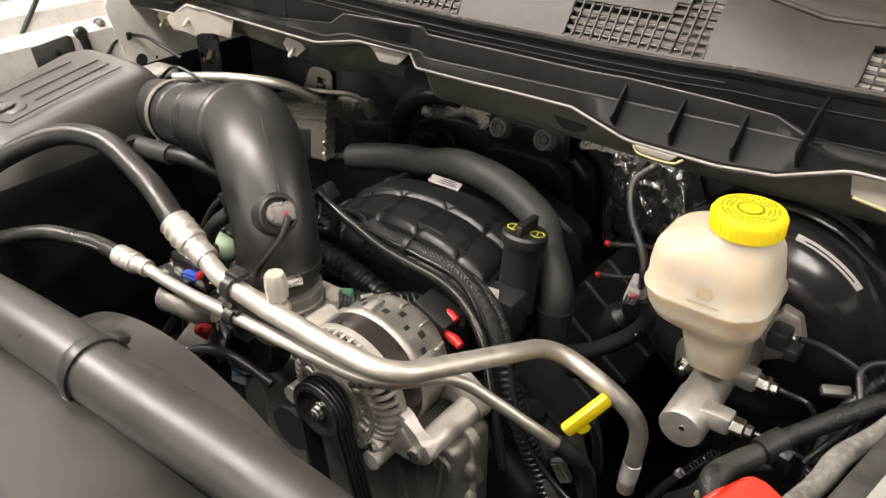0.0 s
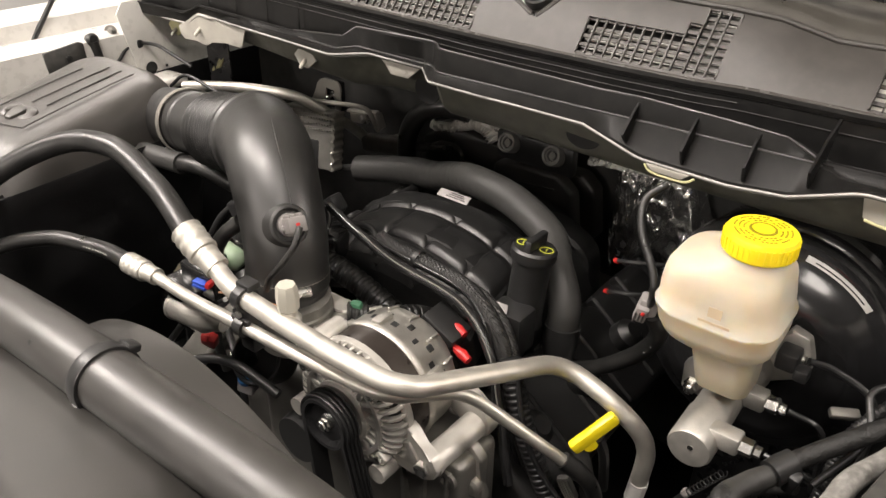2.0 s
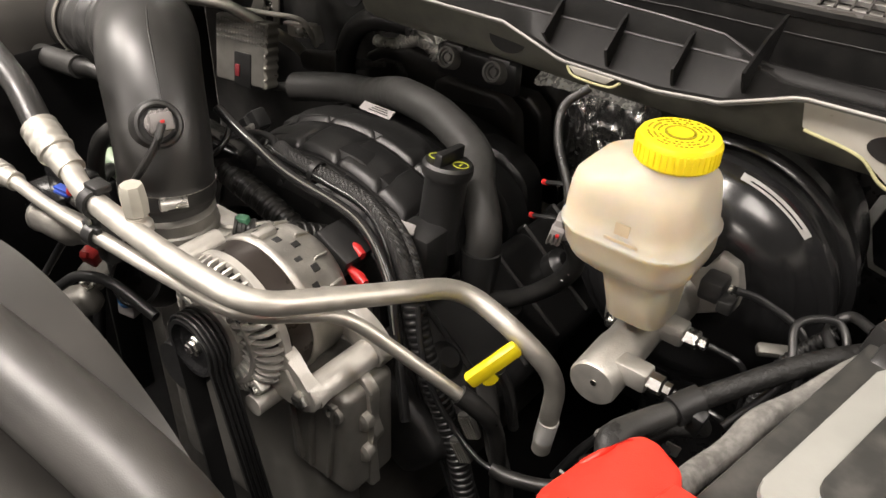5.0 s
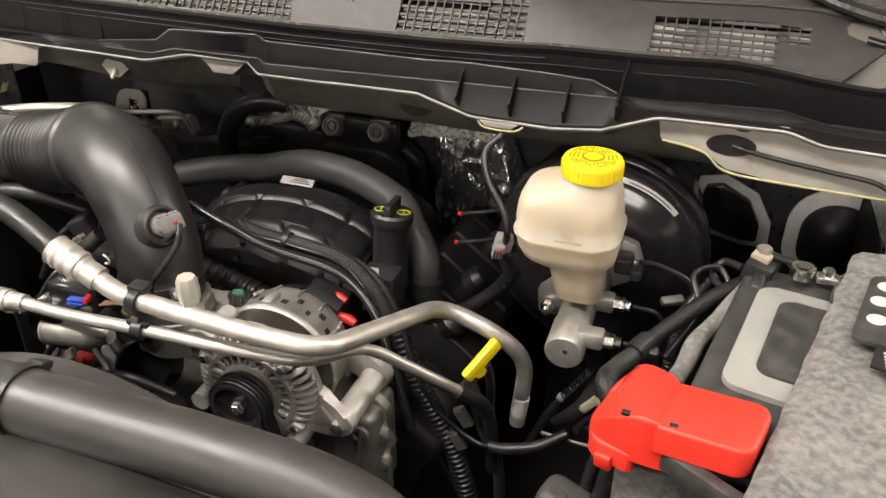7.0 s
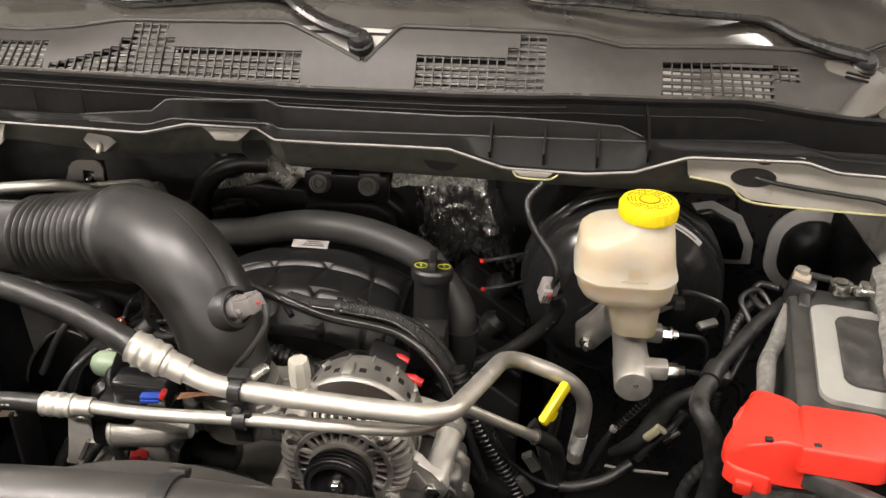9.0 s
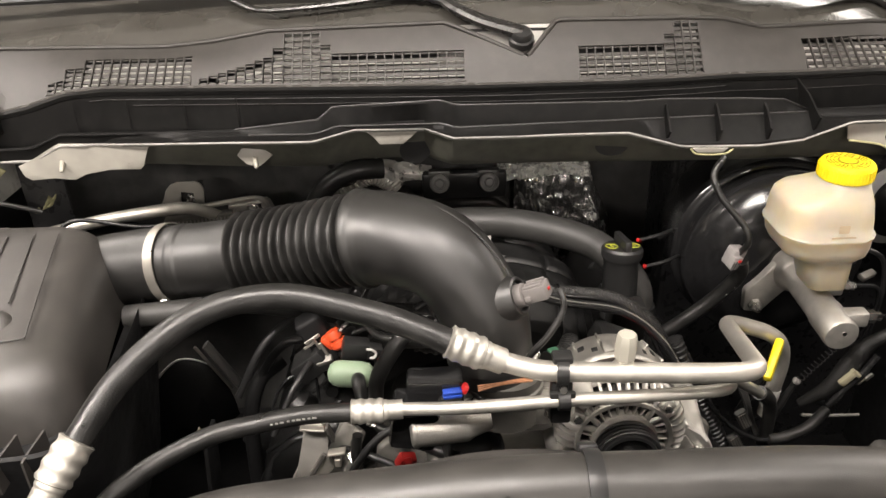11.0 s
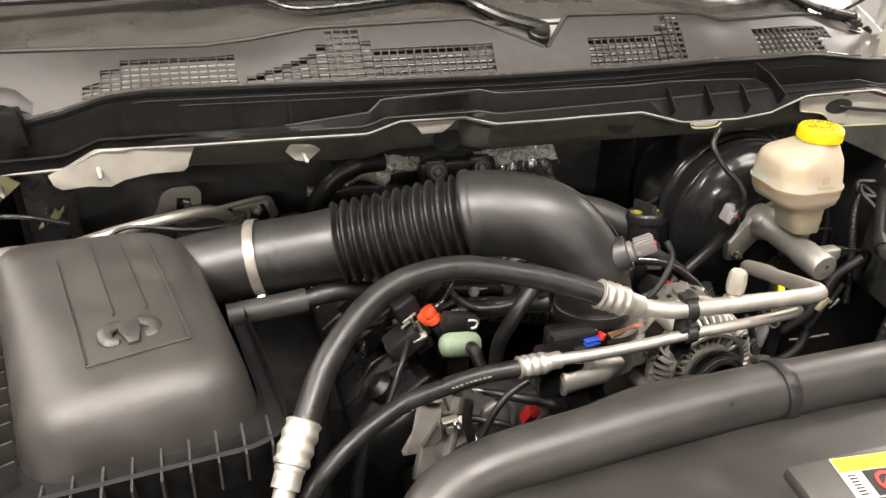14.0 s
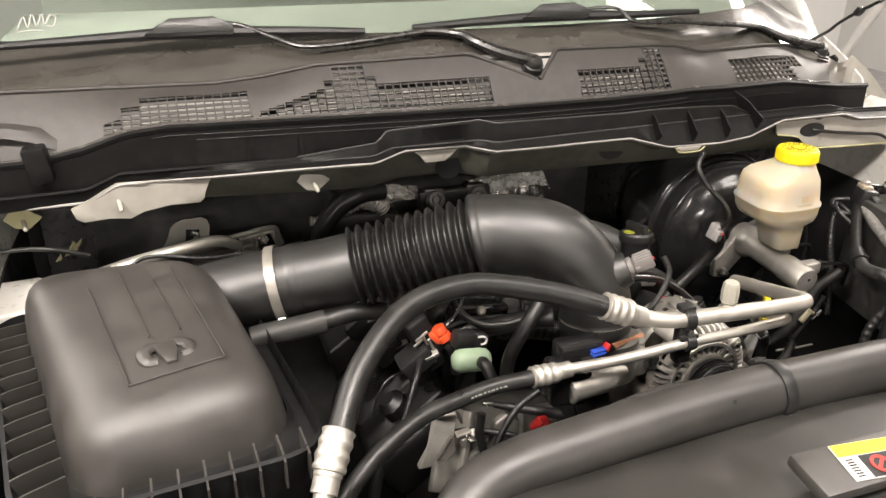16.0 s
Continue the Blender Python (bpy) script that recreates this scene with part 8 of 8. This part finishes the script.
part("white_tag", bm, LABEL, t, "white paper tag")
bm = B(); prism(bm, [(-0.006, -0.010), (0.008, -0.010), (0.000, 0.012)], 0.003, pose(0.478, 0.618, 0.884, 90), 0.0006)
part("bracket_tip", bm, CASTDARK, t)
bm = B(); tube(bm, spline([(0.430, 0.60, 0.865), (0.470, 0.60, 0.862), (0.51, 0.60, 0.862)], 6), 0.0022, 8)
part("lower_pipe", bm, CASTDARK, t)
t = thing("coolant_outlet", (0.02, 0.42, 0.94), "dark thermostat housing with a blue-topped sensor", "thermostat housing")
bm = B(); lathe(bm, [(0.026, -0.05), (0.034, -0.045), (0.034, 0.0), (0.031, 0.002), (0.029, 0.0), (0.028, -0.030), (0.004, -0.032)], along((-0.030, 0.448, 0.962), (-0.010, 0.380, 1.010)), 28)
part("housing", bm, BLACK, t)
bm = B(); box(bm, (0.022, 0.018, 0.018), pose(-0.042, 0.440, 0.920, 0, 10, 20), 0.003)
part("plug", bm, GREYPLUG, t)
bm = B(); lathe(bm, [(0.0095, 0), (0.0095, 0.006), (0.007, 0.009)], pose(-0.042, 0.438, 0.929, 20, 10, 20), 16)
part("blue_cap", bm, mat("pale_blue_cap", (0.05, 0.20, 0.50), 0.4, vary=0.1), t, "blue plug top")
for q in ((0.245, 0.83, 1.025), (0.250, 0.80, 0.995)):
    t = thing("injector_plug", q, "small pink-red injector plug with black wiring", "plug", "injector plugs")
    bm = B(); box(bm, (0.009, 0.006, 0.006), pose(*q, 0, 20, 30), 0.002)
    part("lock", bm, REDSMALL, t)
    bm = B(); tube(bm, spline([q, (q[0] + 0.03, q[1], q[2] + 0.008), (q[0] + 0.06, q[1] + 0.03, q[2]), (q[0] + 0.05, q[1] + 0.06, q[2] - 0.03)]), 0.0028, 8)
    part("wire", bm, LOOM, t)

t = thing("relay_cover", (0.485, 0.45, 0.95), "domed dark grey plastic relay cover beside the battery", "cover")
bm = B(); box(bm, (0.065, 0.05, 0.09), pose(0.482, 0.475, 0.868, 0, 12, -15), 0.016, 4)
part("cover", bm, BUSH, t)
bm = B(); box(bm, (0.020, 0.012, 0.002), pose(0.477, 0.468, 0.9145, 0, 12, -15), 0.0008, 1)
part("moulded_mark", bm, BUSH, t)
t = thing("seam_flange", (-0.70, 0.925, 1.06), "dark seam flange smeared with dry yellow-green sealer", "flange")
bm = B(); box(bm, (0.07, 0.004, 0.26), pose(-0.695, 0.930, 1.04, 0, 0, 0), 0.001)
part("flange", bm, DARKPANEL, t)
rnd = random.Random(5)
for k in range(7):
    dx, dz, w, a = rnd.uniform(-0.016, 0.016), rnd.uniform(-0.006, 0.006), rnd.uniform(0.010, 0.024), rnd.uniform(42, 60)
    dz += 0.5 * dx
    c, s = math.cos(radians(a)) * w / 2, math.sin(radians(a)) * w / 2
    bm = B(); tube(bm, spline([(-0.700 + dx - c, 0.927, 1.075 + dz - s), (-0.700 + dx + 0.003, 0.9262, 1.075 + dz), (-0.700 + dx + c, 0.927, 1.075 + dz + s)], 6), [0.0005, 0.0030, 0.0022, 0.0006], 8)
    part("smear", bm, GASKET, t, "yellow-green sealer smear")

# ---- wipers ----
WIPER = mat("satin_black_wiper_arm", (0.022, 0.021, 0.020), 0.30, vary=0.1, bump=0.05)


def wiper(arm_points, blade_points, nut, lab):
    t = thing("wiper", nut, lab, "wiper", "wipers")
    bm = B(); tube(bm, spline(arm_points, 8), np.interp(np.linspace(0, 1, len(spline(arm_points, 8))), [0, 0.25, 0.45, 1], [0.0165, 0.013, 0.0085, 0.005]), 10, True, 0.6)
    part("arm", bm, WIPER, t)
    bm = B(); tube(bm, spline(blade_points, 8), np.interp(np.linspace(0, 1, 8 * (len(blade_points) - 1) + 1), [0, 0.5, 1], [0.006, 0.011, 0.006]), 8, True, 0.9)
    part("blade", bm, BLACK, t)
    mid = blade_points[len(blade_points) // 2]
    bm = B(); prism(bm, [(-0.064, -0.010), (-0.040, 0.004), (-0.026, 0.013), (0.040, 0.014), (0.050, 0.004), (0.066, 0.002), (0.066, -0.011)], 0.016, pose(mid[0], mid[1] - 0.006, mid[2] + 0.006, 62, 0, 0), 0.003)
    part("blade_joint", bm, BLACK, t)
    bm = B(); lathe(bm, [(0.0180, -0.012), (0.0180, -0.001), (0.0155, 0.001), (0.0150, 0.006), (0.012, 0.010), (0.005, 0.011)], along(nut, (nut[0], nut[1] - 0.3, nut[2] + 0.5)), 20)
    part("spindle_cap", bm, BLACK, t, "grey spindle cap")


wiper([(0.064, 0.891, 1.334), (0.007, 0.906, 1.349), (-0.030, 0.922, 1.364), (-0.052, 0.938, 1.374), (-0.099, 0.946, 1.380), (-0.149, 0.943, 1.377), (-0.236, 0.936, 1.370), (-0.313, 0.934, 1.368), (-0.357, 0.951, 1.381), (-0.413, 0.974, 1.400), (-0.488, 0.974, 1.400)],
      [(-0.78, 0.958, 1.382), (-0.60, 0.967, 1.387), (-0.48, 0.970, 1.390), (-0.32, 0.964, 1.386), (-0.208, 0.958, 1.382)], (0.062, 0.886, 1.330), "black windscreen wiper with a cranked arm and grey spindle cap")
wiper([(0.758, 0.979, 1.307), (0.712, 0.986, 1.316), (0.668, 0.997, 1.328), (0.633, 1.009, 1.343), (0.609, 1.006, 1.349), (0.545, 0.976, 1.359), (0.455, 0.950, 1.369), (0.384, 0.946, 1.376), (0.290, 0.950, 1.380), (0.263, 0.977, 1.400), (0.176, 0.975, 1.400)],
      [(-0.126, 0.960, 1.384), (0.0, 0.966, 1.388), (0.13, 0.969, 1.391), (0.29, 0.972, 1.388), (0.449, 0.985, 1.386)], (0.758, 0.977, 1.300), "black windscreen wiper at the driver side of the cowl")
t = thing("chalk_mark", (-0.69, 1.0, 1.41), "white hand-drawn marker strokes on the windscreen", "marking")
bm = B()
scrawl = [(-0.716, 0.000), (-0.708, 0.020), (-0.702, 0.004), (-0.696, 0.024), (-0.690, 0.006), (-0.683, 0.024), (-0.679, 0.008), (-0.672, 0.022), (-0.664, 0.018), (-0.668, 0.004), (-0.676, 0.006)]
tube(bm, spline([(x, 1.000 + v, 1.3985 + 0.75 * v) for x, v in scrawl], 6), 0.0008, 6)
tube(bm, spline([(-0.716, 0.996, 1.396), (-0.70, 0.999, 1.398), (-0.682, 0.998, 1.397)], 6), 0.0007, 6)
part("stroke", bm, LABEL, t)
